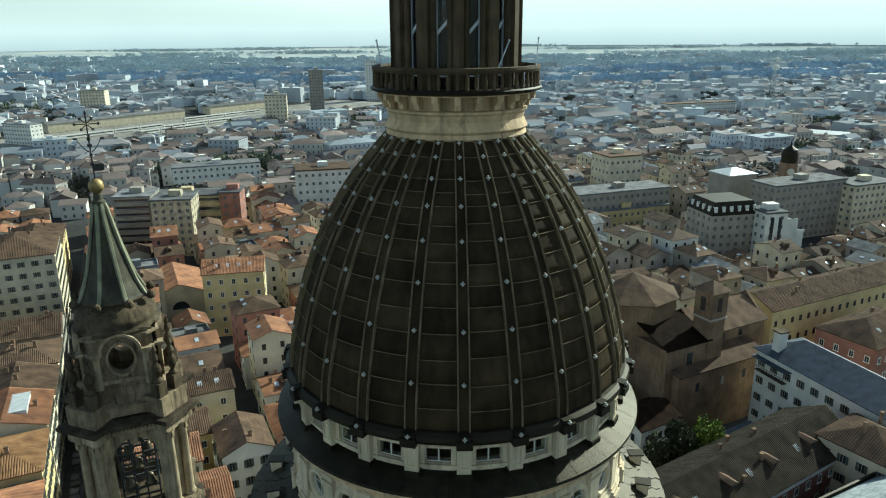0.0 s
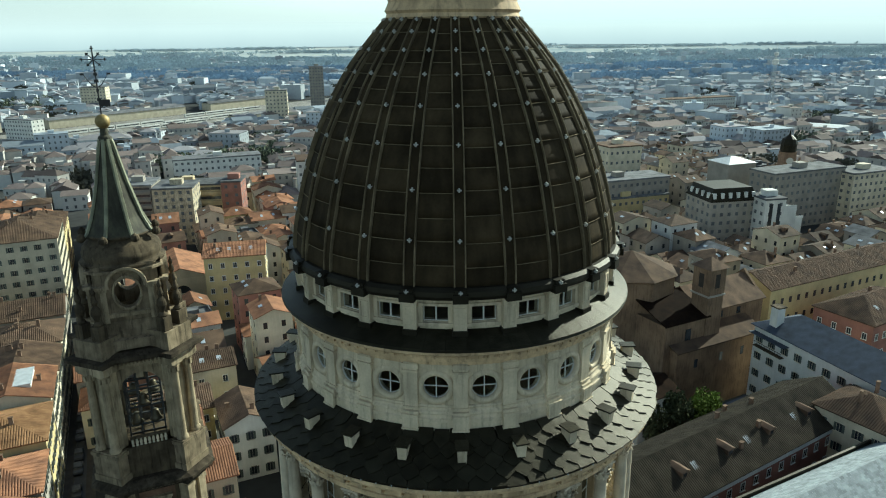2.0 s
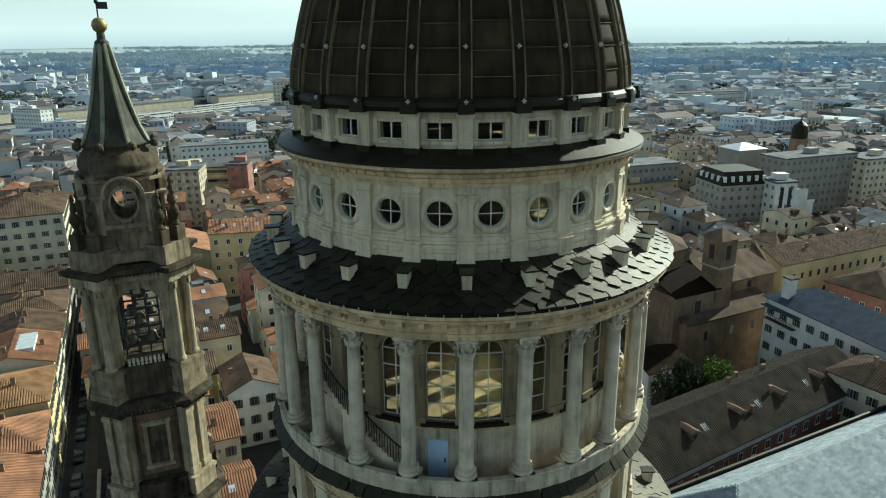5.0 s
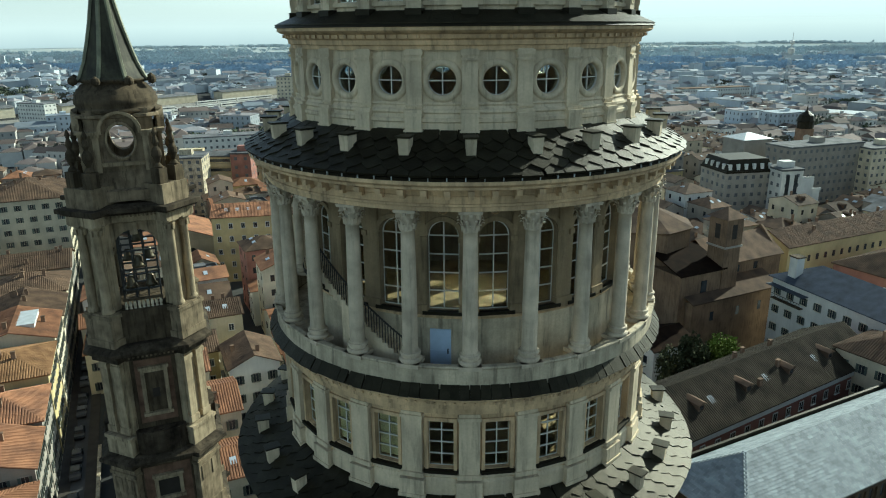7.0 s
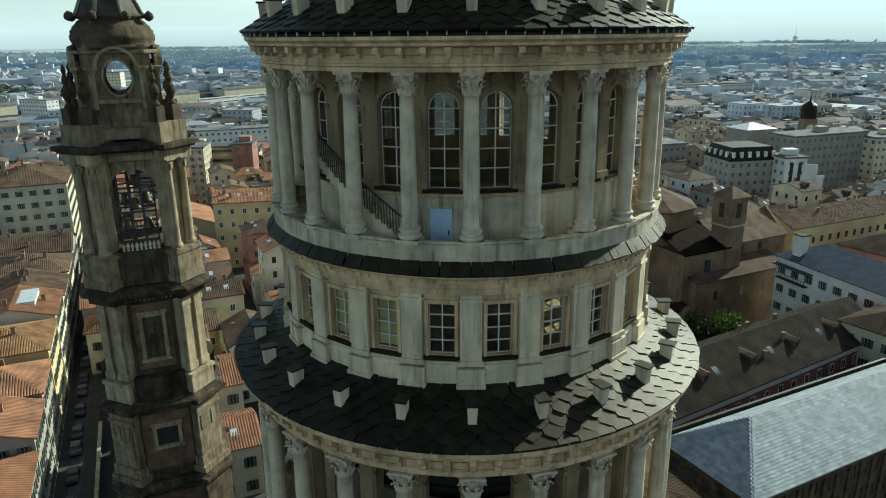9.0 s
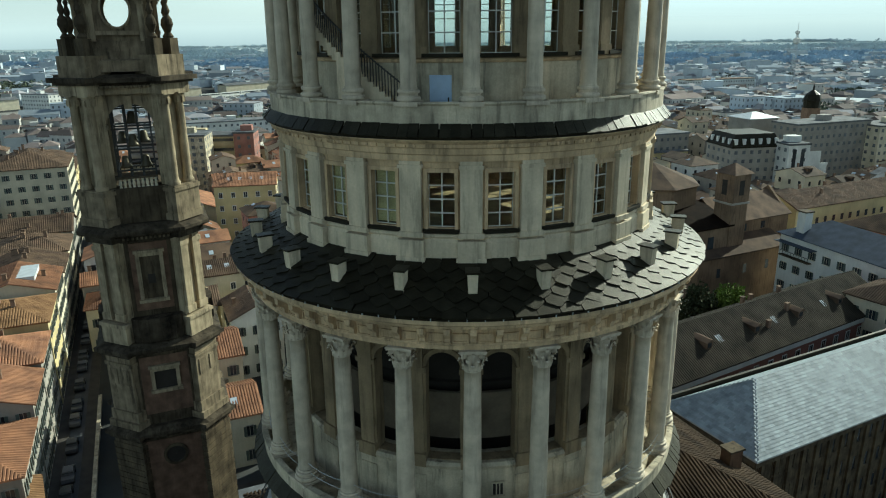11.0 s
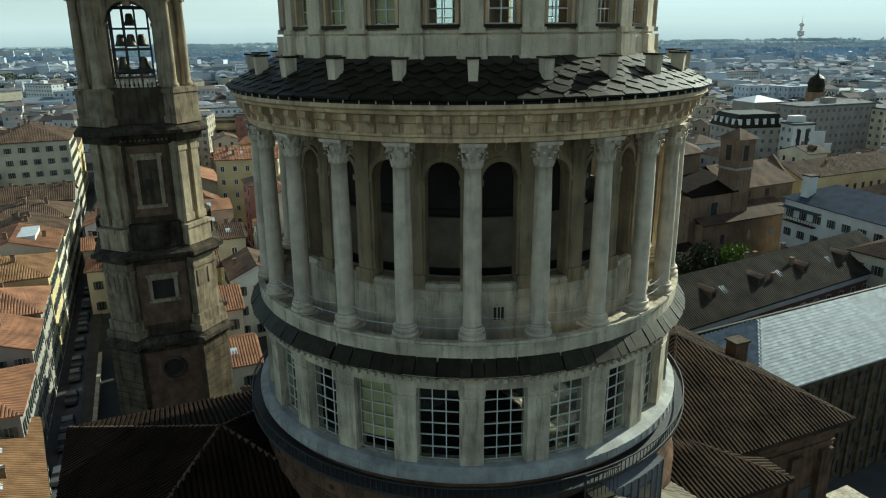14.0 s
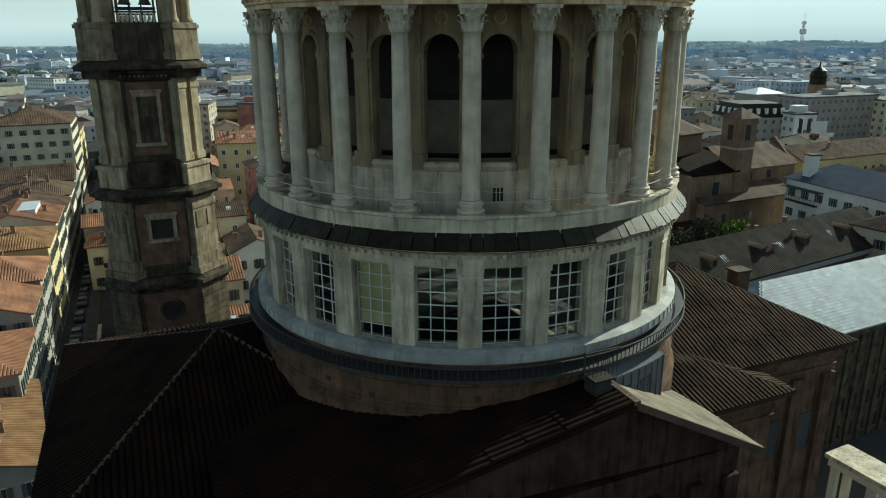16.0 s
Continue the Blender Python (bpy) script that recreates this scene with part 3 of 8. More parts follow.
# Corinthian columns
def column_meshes(radius, z_base, z_shaft, z_cap, z_top):
    b = lathe([(0.01, 0), (radius * 1.4, 0), (radius * 1.5, 0.05), (radius * 1.5, 0.12), (radius * 1.38, 0.17), (radius * 1.16, 0.19), (radius * 1.14, 0.27), (radius * 1.34, 0.29), (radius * 1.38, 0.34), (radius * 1.34, 0.4), (radius * 1.12, 0.42), (radius * 1.1, 0.5), (radius, z_shaft - z_base - 0.12)], 28)
    add_box(b, -radius * 1.5, radius * 1.5, -radius * 1.5, radius * 1.5, -0.16, 0.0)
    base = mesh_of("column_base", b, GRANITE, False)
    h = z_cap - z_shaft
    prof = [(radius * (1.0 if i < 3 else 1.0 - 0.14 * ((i - 3) / 9) ** 1.6), h * i / 12) for i in range(13)]
    prof = [(radius * 1.04, -0.1)] + prof + [(radius * 0.95, h + 0.005), (radius * 0.95, h + 0.05), (radius * 0.86, h + 0.06)]
    shaft = mesh_of("column", lathe(prof, 28), GRANITE, True)
    ch = z_top - z_cap
    c = lathe([(radius * 0.84, 0), (radius * 0.86, ch * 0.4), (radius * 0.95, ch * 0.7), (radius * 1.2, ch * 0.86)], 24)
    for zz, out, hh, n, off in ((0.03, 0.92, 0.40, 8, 0), (0.12, 0.97, 0.52, 8, 22.5)):
        for k in range(n):
            m = on_ring(radius * out, ch * zz, 360 / n * k + off)
            w = radius * 0.30
            pts = [(0, -0.02), (0.5 * hh * ch, -0.03), (0.85 * hh * ch, -0.09), (1.0 * hh * ch, -0.17), (0.88 * hh * ch, -0.22)]
            prev = None
            for i, (z, y) in enumerate(pts):
                ww = w * (1 - 0.12 * i)
                cur = [c.verts.new(m @ Vector((x, y - (0.035 if x == 0 else 0), z))) for x in (-ww, 0, ww)]
                if prev:
                    for q in (0, 1):
                        c.faces.new((prev[q], prev[q + 1], cur[q + 1], cur[q]))
                prev = cur
    for k in range(4):
        m = on_ring(radius * 1.22, ch * 0.74, 45 + 90 * k)
        add_box(c, -0.05, 0.05, -radius * 0.35, radius * 0.2, -0.08, ch * 0.13, m)
        add_box(c, -0.06, 0.06, -0.1, 0.1, ch * 0.02, ch * 0.12, on_ring(radius * 1.12, ch * 0.76, 90 * k))
    q = radius * 1.42
    n = 6
    for z0, z1, g in ((ch * 0.86, ch * 0.93, 0.95), (ch * 0.93, ch, 1.0)):
        loop = []
        for k in range(4):
            for i in range(n):
                f = -1 + 2 * i / n
                x, y = f * q * g, -q * g * (0.86 + 0.14 * f * f)
                a = math.pi / 2 * k
                loop.append((x * math.cos(a) - y * math.sin(a), x * math.sin(a) + y * math.cos(a)))
        lo = [c.verts.new((x, y, z0)) for x, y in loop]
        hi = [c.verts.new((x, y, z1)) for x, y in loop]
        for i in range(len(loop)):
            j = (i + 1) % len(loop)
            c.faces.new((lo[i], lo[j], hi[j], hi[i]))
        c.faces.new(hi)
        c.faces.new(lo[::-1])
    capital = mesh_of("capital", c, GRANITE)
    return base, shaft, capital


def colonnade(r, radius, z_base, z_shaft, z_cap, z_top):
    b, s_, c = column_meshes(radius, z_base, z_shaft, z_cap, z_top)
    for d in ANGLES:
        shaft = link("column", s_, tower, on_ring(r, z_shaft, d))
        link("column_base", b, shaft, Matrix.Translation((0, 0, z_base - z_shaft)))
        link("capital", c, shaft, Matrix.Translation((0, 0, z_cap - z_shaft)))


colonnade(8.86, 0.30, 61.26, 61.85, 66.5, 67.32)
colonnade(10.42, 0.37, 44.46, 45.1, 51.3, 52.26)

# upper gallery: inner wall, windows, floor, parapet
part("upper_gallery_floor", lathe([(7.2, 60.25), (9.1, 60.22), (9.1, 59.95), (7.2, 59.95)], 144), CONCRETE, tower)
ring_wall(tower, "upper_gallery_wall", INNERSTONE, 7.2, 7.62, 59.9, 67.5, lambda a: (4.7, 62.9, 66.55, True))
s = sash("window", 0.60, 62.9, 66.52, 2, 4, True, t=0.022)
for a in BAYS:
    put_window(s, on_ring(7.38, 0, a))
bm = bmesh.new()
n = 14
for i in range(n):
    a0, a1 = math.pi * i / n, math.pi * (i + 1) / n
    q = []
    for a in (a0, a1):
        for r, y in ((0.63, 0.05), (0.63, -0.1), (0.82, -0.1), (0.82, 0.05)):
            q.append(bm.verts.new((r * math.cos(a), y, 65.93 + r * math.sin(a))))
    for k in range(3):
        bm.faces.new((q[k], q[k + 1], q[k + 5], q[k + 4]))
for sx in (-1, 1):
    add_box(bm, sx * 0.725 - 0.13, sx * 0.725 + 0.13, -0.16, 0.05, 65.75, 65.95)
    add_box(bm, sx * 0.725 - 0.095, sx * 0.725 + 0.095, -0.1, 0.05, 62.86, 65.75)
bmesh.ops.remove_doubles(bm, verts=bm.verts[:], dist=0.002)
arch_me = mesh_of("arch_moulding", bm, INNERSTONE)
arch_sill = mesh_of("sill", box(-0.82, 0.82, -0.22, 0.05, 62.76, 62.9), LEAD)
medal_me = mesh_of("roundel", ring_frame(0.16, 0.25, 0.1, 0.04, 18), STONE)
bm = bmesh.new()
add_box(bm, -0.33, 0.33, -0.14, 0.1, 62.9, 66.9)
add_box(bm, -0.4, 0.4, -0.2, 0.1, 62.75, 63.15)
add_box(bm, -0.42, 0.42, -0.22, 0.1, 66.9, 67.3)
inner_pil = mesh_of("inner_pilaster", bm, INNERSTONE)
for a, d in zip(BAYS, ANGLES):
    f = link("arch_moulding", arch_me, tower, on_ring(7.6, 0, a))
    link("sill", arch_sill, f)
    link("roundel", medal_me, tower, on_ring(7.62, 67.02, a))
    link("inner_pilaster", inner_pil, tower, on_ring(7.6, 0, d))
part("gallery_dado", lathe([(7.5, 62.56), (7.67, 62.56), (7.67, 60.2), (7.5, 60.2)], 144), CONCRETE, tower)
part("dado_moulding", lathe([(7.5, 62.72), (7.7, 62.72), (7.76, 62.66), (7.72, 62.58), (7.5, 62.56)], 144), STONE, tower)
door = part("gallery_door", box(-0.42, 0.42, -0.06, 0.1, 60.26, 62.12), BLUEDOOR, tower, "pale blue painted metal door", on_ring(7.67, 0, -7.2))
part("door_rail", box(-0.42, 0.42, -0.075, 0.0, 61.18, 61.22), BLUEDOOR, door)
part("door_handle", box(0.28, 0.33, -0.12, -0.05, 61.1, 61.3), IRON, door)
# the stair that climbs along the inner wall
stair = part("gallery_stair", wedge(7.68, 8.3, 60.26, 60.44, -13, -11, 2), CONCRETE, tower, "pale stair with an iron railing")
bal_me = mesh_of("stair_baluster", box(-0.015, 0.015, -0.015, 0.015, 0, 0.95), IRON)
NSTEP = 22
for i in range(NSTEP):
    d0 = -13 - 1.75 * (i + 1)
    z = 60.44 + 0.18 * i
    bm = wedge(7.68, 8.3, 60.26 if i < 14 else z - 0.3, z + 0.18, d0, d0 + 1.75, 2)
    part("step", bm, PLASTER, stair)
    link("stair_baluster", bal_me, stair, on_ring(8.26, z + 0.18, d0 + 0.9))
    link("stair_baluster", bal_me, stair, on_ring(8.26, z + 0.27, d0))
bm = bmesh.new()
for i in range(NSTEP):
    a, b = -13 - 1.75 * i, -13 - 1.75 * (i + 1)
    z0, z1 = 61.4 + 0.18 * i, 61.4 + 0.18 * (i + 1)
    lo = [bm.verts.new((r * math.sin(radians(d)), -r * math.cos(radians(d)), z + h)) for d, z in ((a, z0), (b, z1)) for r, h in ((8.23, 0), (8.29, 0), (8.29, 0.05), (8.23, 0.05))]
    for k in range(4):
        bm.faces.new((lo[k], lo[(k + 1) % 4], lo[4 + (k + 1) % 4], lo[4 + k]))
part("stair_handrail", bm, IRON, stair)
part("upper_parapet", lathe([(8.98, 60.0), (8.98, 61.2), (9.02, 61.26), (9.26, 61.26), (9.28, 61.2), (9.22, 61.12), (9.22, 60.1)], 144), CONCRETE, tower)
slate_roof("upper_parapet_roof", 9.18, 60.36, 9.44, 59.99, 1, 150, LEAD, 100, 0.06)
cornice("window_storey_cornice", [(8.5, 60.0), (9.36, 59.98), (9.4, 59.88), (9.3, 59.78), (9.22, 59.74), (9.2, 59.6), (9.08, 59.56), (9.06, 59.34), (8.98, 59.3), (8.96, 59.06), (8.5, 59.02)])
me = mesh_of("dentil", box(-0.045, 0.045, -0.08, 0.02, 0, 0.1), STONE)
ring_of("dentil", me, tower, 9.19, 59.62, 150)

# rectangular window storey
ring_wall(tower, "window_storey_wall", STONE, 8.35, 8.76, 54.6, 59.1, lambda a: (3.4, 56.45, 58.62, False))
s = sash("window", 0.52, 56.45, 58.62, 2, 4, t=0.024)
jamb_me = mesh_of("jamb", box(0, 0.14, -0.07, 0.05, 56.42, 58.78), STONE)
lintel_me = mesh_of("lintel", box(-0.52, 0.52, -0.068, 0.05, 58.62, 58.78), STONE)
sill_me = mesh_of("sill", box(-0.7, 0.7, -0.2, 0.05, 56.28, 56.42), LEAD)
apron_me = mesh_of("apron", box(-0.72, 0.72, -0.05, 0.05, 55.35, 56.2), STONE)
# yellow panels added behind some panes paint in a sunlit interior
lit_room_me = mesh_of("window_blind", box(-0.5, 0.5, 0, 0.03, 56.5, 58.6), material("yellowed_blind", (0.62, 0.52, 0.26), 0.9, 0.15, 1, 8, 0.0))
for a in BAYS:
    w = put_window(s, on_ring(8.5, 0, a))
    if -65 < a < -15:
        link("window_blind", lit_room_me, w, Matrix.Translation((0, 0.12, 0)))
    for x, me in ((-0.66, jamb_me), (0.52, jamb_me), (0, lintel_me), (0, sill_me), (0, apron_me)):
        link(me.name.split(".")[0], me, w, Matrix.Translation((x, -0.26, 0)))
bm = bmesh.new()
add_box(bm, -0.42, 0.42, -0.24, 0.1, 1.2, 4.0)
add_box(bm, -0.47, 0.47, -0.3, 0.1, 3.72, 3.86)
add_box(bm, -0.49, 0.49, -0.33, 0.1, 1.05, 1.25)
add_box(bm, -0.53, 0.53, -0.38, 0.1, 0.0, 0.95)
add_box(bm, -0.58, 0.58, -0.43, 0.1, 0.0, 0.28)
me = mesh_of("storey_pilaster", bm, PLASTER)
for d in ANGLES:
    link("storey_pilaster", me, tower, on_ring(8.75, 55.06, d))
part("storey_plinth", lathe([(8.4, 56.24), (8.84, 56.22), (8.88, 56.12), (8.82, 56.04), (8.9, 55.9), (8.92, 54.8), (8.4, 54.8)], 144), PLASTER, tower)

# lower colonnade roof
slate_roof("lower_colonnade_roof", 8.95, 55.12, 11.5, 53.78, 6, 84, LEAD, 88, 0.085)
for d in ANGLES:
    vent(tower, on_ring(10.4, 54.78, d))
cornice("lower_cornice", [(8.2, 53.75), (11.46, 53.7), (11.48, 53.55), (11.34, 53.46), (11.3, 53.34), (11.05, 53.3), (10.86, 53.26), (10.84, 53.0), (10.78, 52.96), (10.78, 52.62), (10.86, 52.58), (10.86, 52.5), (10.76, 52.44), (10.76, 52.28), (9.98, 52.26), (9.98, 52.45), (8.2, 52.45)])
hook_row(11.5, 53.72, 110, ZINC)
bm = bmesh.new()
add_box(bm, -0.13, 0.13, -0.44, 0.05, 0.1, 0.2)
prev = None
for y, z in ((-0.42, 0.1), (-0.44, -0.02), (-0.36, -0.12), (-0.22, -0.18), (-0.14, -0.3), (-0.15, -0.42), (-0.09, -0.5)):
    cur = [bm.verts.new((x, yy, z)) for x, yy in ((-0.11, y), (0.11, y), (0.11, 0.05), (-0.11, 0.05))]
    if prev:
        for q in range(4):
            bm.faces.new((prev[q], prev[(q + 1) % 4], cur[(q + 1) % 4], cur[q]))
    prev = cur
bm.faces.new(prev)
me = mesh_of("modillion", bm, STONE)
ring_of("modillion", me, tower, 10.82, 53.1, 72, PHASE)
bm = bmesh.new()
for xa, xb, za, zb in ((-0.3, -0.25, -0.08, 0.3), (0.25, 0.3, -0.08, 0.3), (-0.25, 0.25, -0.08, -0.03), (-0.25, 0.25, 0.25, 0.3)):
    add_box(bm, xa, xb, -0.05, 0.05, za, zb)
bmesh.ops.remove_doubles(bm, verts=bm.verts[:], dist=0.001)
me = mesh_of("frieze_panel", bm, STONE)
ring_of("frieze_panel", me, tower, 10.78, 52.66, 72, 2.5 + PHASE)

# lower gallery: arcade, inner room, floor, parapet
part("lower_gallery_floor", lathe([(6.0, 43.62), (10.8, 43.58), (10.8, 43.3), (6.0, 43.3)], 144), CONCRETE, tower)
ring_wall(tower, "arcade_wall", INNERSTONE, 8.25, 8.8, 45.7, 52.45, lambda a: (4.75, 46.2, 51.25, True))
bm = bmesh.new()
n = 14
for i in range(n):
    a0, a1 = math.pi * i / n, math.pi * (i + 1) / n
    q = []
    for a in (a0, a1):
        for r, y in ((0.72, 0.1), (0.72, -0.08), (0.92, -0.1), (0.92, 0.1)):
            q.append(bm.verts.new((r * math.cos(a), y, 50.52 + r * math.sin(a))))
    for k in range(3):
        bm.faces.new((q[k], q[k + 1], q[k + 5], q[k + 4]))
for sx in (-1, 1):
    add_box(bm, sx * 0.84 - 0.16, sx * 0.84 + 0.16, -0.16, 0.1, 50.3, 50.52)
    add_box(bm, sx * 0.83 - 0.11, sx * 0.83 + 0.11, -0.07, 0.1, 46.2, 50.3)
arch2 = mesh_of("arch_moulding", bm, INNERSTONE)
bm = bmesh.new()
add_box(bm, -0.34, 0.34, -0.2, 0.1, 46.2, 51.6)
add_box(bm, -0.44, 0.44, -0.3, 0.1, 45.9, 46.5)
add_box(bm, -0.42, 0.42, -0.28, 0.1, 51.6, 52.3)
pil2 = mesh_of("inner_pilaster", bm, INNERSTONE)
bm = bmesh.new()
add_box(bm, -0.7, 0.7, -0.06, 0.05, 51.42, 51.52)
roll = mesh_of("frieze_moulding", bm, STONE)
roundel2 = mesh_of("roundel", ring_frame(0.2, 0.3, 0.1, 0.04, 18), STONE)
for a, d in zip(BAYS, ANGLES):
    link("arch_moulding", arch2, tower, on_ring(8.78, 0, a))
    link("inner_pilaster", pil2, tower, on_ring(8.78, 0, d))
    link("roundel", roundel2, tower, on_ring(8.8, 51.85, a))
part("gallery_podium", lathe([(8.0, 46.2), (8.98, 46.16), (9.08, 46.02), (9.0, 45.84), (8.95, 45.8), (8.95, 43.5), (8.0, 43.5)], 144), CONCRETE, tower)
me = mesh_of("podium_panel", box(-0.42, 0.42, -0.04, 0.05, 0, 1.05), CONCRETE)
for d in ANGLES:
    link("podium_panel", me, tower, on_ring(8.95, 44.4, d))
bm = bmesh.new()
add_box(bm, -0.24, 0.24, -0.02, 0.02, 0, 0.6)
grille = part("barred_window", bm, DARKROOM, tower, "small barred window in the podium", on_ring(8.99, 44.55, 8.6))
bm = bmesh.new()
for x in (-0.26, -0.09, 0.06, 0.22):
    add_box(bm, x, x + 0.04, -0.06, -0.02, -0.03, 0.63)
for z in (-0.05, 0.6):
    add_box(bm, -0.3, 0.3, -0.08, -0.02, z, z + 0.06)
part("window_bars", bm, CONCRETE, grille)
# near-black room walls and floor paint in the shade behind the openings
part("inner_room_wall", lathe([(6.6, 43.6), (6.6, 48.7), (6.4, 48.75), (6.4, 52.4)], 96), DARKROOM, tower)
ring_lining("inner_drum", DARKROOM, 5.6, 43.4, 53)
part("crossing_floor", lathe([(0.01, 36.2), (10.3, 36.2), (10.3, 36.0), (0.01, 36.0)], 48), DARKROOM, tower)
WARM = material("warm_interior", (0.33, 0.235, 0.105), 0.9, 0.3, 0.8, 8, 0.1)
for z, r in ((54.9, 8.4), (60.1, 7.3), (67.42, 7.25), (69.66, 7.25), (73.2, 7.2)):
    part("inner_floor", lathe([(0.01, z + 0.06), (r, z + 0.06), (r, z - 0.06), (0.01, z - 0.06)], 48), WARM, tower)
part("church_vault", lathe([(0.01, 43.2), (10.2, 43.2), (10.2, 42.6), (0.01, 43.1)], 48), WARM, tower)
part("inner_screen", lathe([(7.3, 46.3), (7.3, 48.55), (7.1, 48.55), (7.1, 46.3)], 72), INSIDE, tower)
bm = bmesh.new()
for d0, d1 in zip(ANGLES, ANGLES[1:] + ANGLES[:1]):
    dd = STEP
    for z0, sag in ((45.42, 0.16), (44.9, 0.05)):
        pts = []
        for i in range(9):
            f = i / 8
            d = radians(d0 + dd * f)
            pts.append((10.55 * math.sin(d), -10.55 * math.cos(d), z0 - sag * 4 * f * (1 - f)))
        for p, q in zip(pts, pts[1:]):
            vs = [bm.verts.new((x + dx, y, z + dz)) for x, y, z in (p, q) for dx, dz in ((-0.012, 0), (0.012, 0), (0, 0.02))]
            for k in range(3):
                bm.faces.new((vs[k], vs[(k + 1) % 3], vs[3 + (k + 1) % 3], vs[3 + k]))
part("safety_cable", bm, ZINC, tower)
part("lower_parapet", lathe([(10.62, 43.4), (10.62, 44.34), (10.68, 44.42), (10.96, 44.42), (10.98, 44.34), (10.92, 44.26), (10.92, 43.4)], 144), CONCRETE, tower)
slate_roof("lower_parapet_roof", 10.88, 43.6, 11.26, 43.08, 1, 150, LEAD, 100, 0.06)
cornice("base_cornice", [(10.2, 43.2), (11.18, 43.1), (11.22, 43.0), (11.1, 42.9), (11.02, 42.86), (11.0, 42.7), (10.9, 42.66), (10.88, 42.3), (10.2, 42.28)], CONCRETE)
me = mesh_of("dentil", box(-0.08, 0.08, -0.17, 0.02, -0.02, 0.15), CONCRETE)
ring_of("dentil", me, tower, 10.99, 42.72, 180)

# tall window storey over the church roof
ring_wall(tower, "tall_window_wall", CONCRETE, 10.1, 10.62, 37.4, 42.4, lambda a: (4.75, 38.75, 42.15, False))
s = sash("window", 0.87, 38.75, 42.15, 3, 6, t=0.021)
# one more yellow panel, standing for the lit room behind the glass
tall_lit_room = mesh_of("window_blind", box(-0.85, 0.85, 0, 0.03, 39.3, 42.1), bpy.data.materials["yellowed_blind"])
for a in BAYS:
    w = put_window(s, on_ring(10.36, 0, a))
    if -30 < a < -15:
        link("window_blind", tall_lit_room, w, Matrix.Translation((0, 0.14, 0)))
bm = bmesh.new()
add_box(bm, -0.5, 0.5, -0.22, 0.1, 38.7, 42.1)
add_box(bm, -0.55, 0.55, -0.28, 0.1, 42.0, 42.3)
add_box(bm, -0.53, 0.53, -0.26, 0.1, 41.75, 41.85)
me = mesh_of("base_pilaster", bm, CONCRETE)
for d in ANGLES:
    link("base_pilaster", me, tower, on_ring(10.6, 0, d))
part("zinc_ledge", lathe([(10.3, 38.76), (10.95, 38.72), (11.3, 38.6), (11.32, 38.2), (11.2, 38.14), (10.3, 38.14)], 144), LEDGE, tower)
# dark iron colour puts the shade seen through the rail into the floor
part("walkway", lathe([(10.6, 37.8), (11.85, 37.76), (11.86, 37.62), (10.6, 37.6)], 144), IRON, tower)
part("walkway_rail", lathe([(11.76, 38.26), (11.82, 38.26), (11.82, 38.31), (11.76, 38.31), (11.76, 38.26)], 144), IRON, tower)
me = mesh_of("rail_post", box(-0.014, 0.014, -0.014, 0.014, 0, 0.51), IRON)
ring_of("rail_post", me, tower, 11.79, 37.76, 288)
seam_me = mesh_of("ledge_seam", box(-0.015, 0.015, -0.03, 0.02, 38.2, 38.6), LEDGE)
ring_of("ledge_seam", seam_me, tower, 11.31, 0, 120)
part("brick_drum", lathe([(10.4, 38.14), (10.98, 38.13), (10.98, 37.6), (11.3, 37.58), (11.3, 37.2), (11.18, 37.1), (11.15, 36.2), (11.23, 36.17), (11.23, 36.08), (11.17, 36.05), (11.3, 35.98), (11.3, 35.88), (11.24, 35.85), (11.38, 35.78), (11.38, 35.66), (11.3, 35.6), (11.35, 34.9), (11.6, 34.5), (11.6, 31.5)], 144), DRUMBRICK, tower)
me = mesh_of("putlog_hole", box(-0.12, 0.12, -0.012, 0.1, 0, 0.2), DARKROOM)
for k in range(30):
    link("putlog_hole", me, tower, on_ring(11.19, 36.45 - 0.25 * (k % 3), 12 * k + 3))

# ---- more materials ----
TILE = material("clay_roof_tile", (0.265, 0.13, 0.07), 0.9, 0.35, 0.35, 9, 0.4, rand=0.3, tone=(0.135, 0.07, 0.044), spec=0.1)
OLDTILE = material("brown_roof_tile", (0.125, 0.082, 0.053), 0.9, 0.35, 0.35, 9, 0.4, rand=0.3, tone=(0.066, 0.045, 0.032), spec=0.1)
# near-black copy of the church tile, with roof shade put into the colour
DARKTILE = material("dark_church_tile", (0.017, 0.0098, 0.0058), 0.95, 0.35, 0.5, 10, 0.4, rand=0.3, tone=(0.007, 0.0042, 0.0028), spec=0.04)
GREYROOF = material("grey_roof", (0.15, 0.152, 0.155), 0.9, 0.3, 0.3, 6, 0.2, rand=0.35, spec=0.12)
BLUESLATE = material("blue_slate", (0.052, 0.064, 0.088), 0.6, 0.25, 0.6, 6, 0.2, rand=0.1, spec=0.2)
# pale base puts the sky's sheen on the palace slates into the colour
PALESLATE = material("pale_slate", (0.36, 0.36, 0.345), 0.6, 0.15, 0.6, 5, 0.15, rand=0.15, spec=0.15)
CREAM = material("cream_wall", (0.56, 0.495, 0.36), 0.9, 0.15, 0.25, 5, 0.1, streak=0.12, rand=0.15)
OCHRE = material("ochre_wall", (0.52, 0.42, 0.21), 0.9, 0.15, 0.25, 5, 0.1, streak=0.12, rand=0.12)
WHITEWALL = material("white_wall", (0.62, 0.61, 0.56), 0.9, 0.12, 0.25, 5, 0.1, streak=0.12, rand=0.1)
GREYWALL = material("grey_wall", (0.30, 0.27, 0.225), 0.9, 0.15, 0.25, 5, 0.1, streak=0.12, rand=0.15)
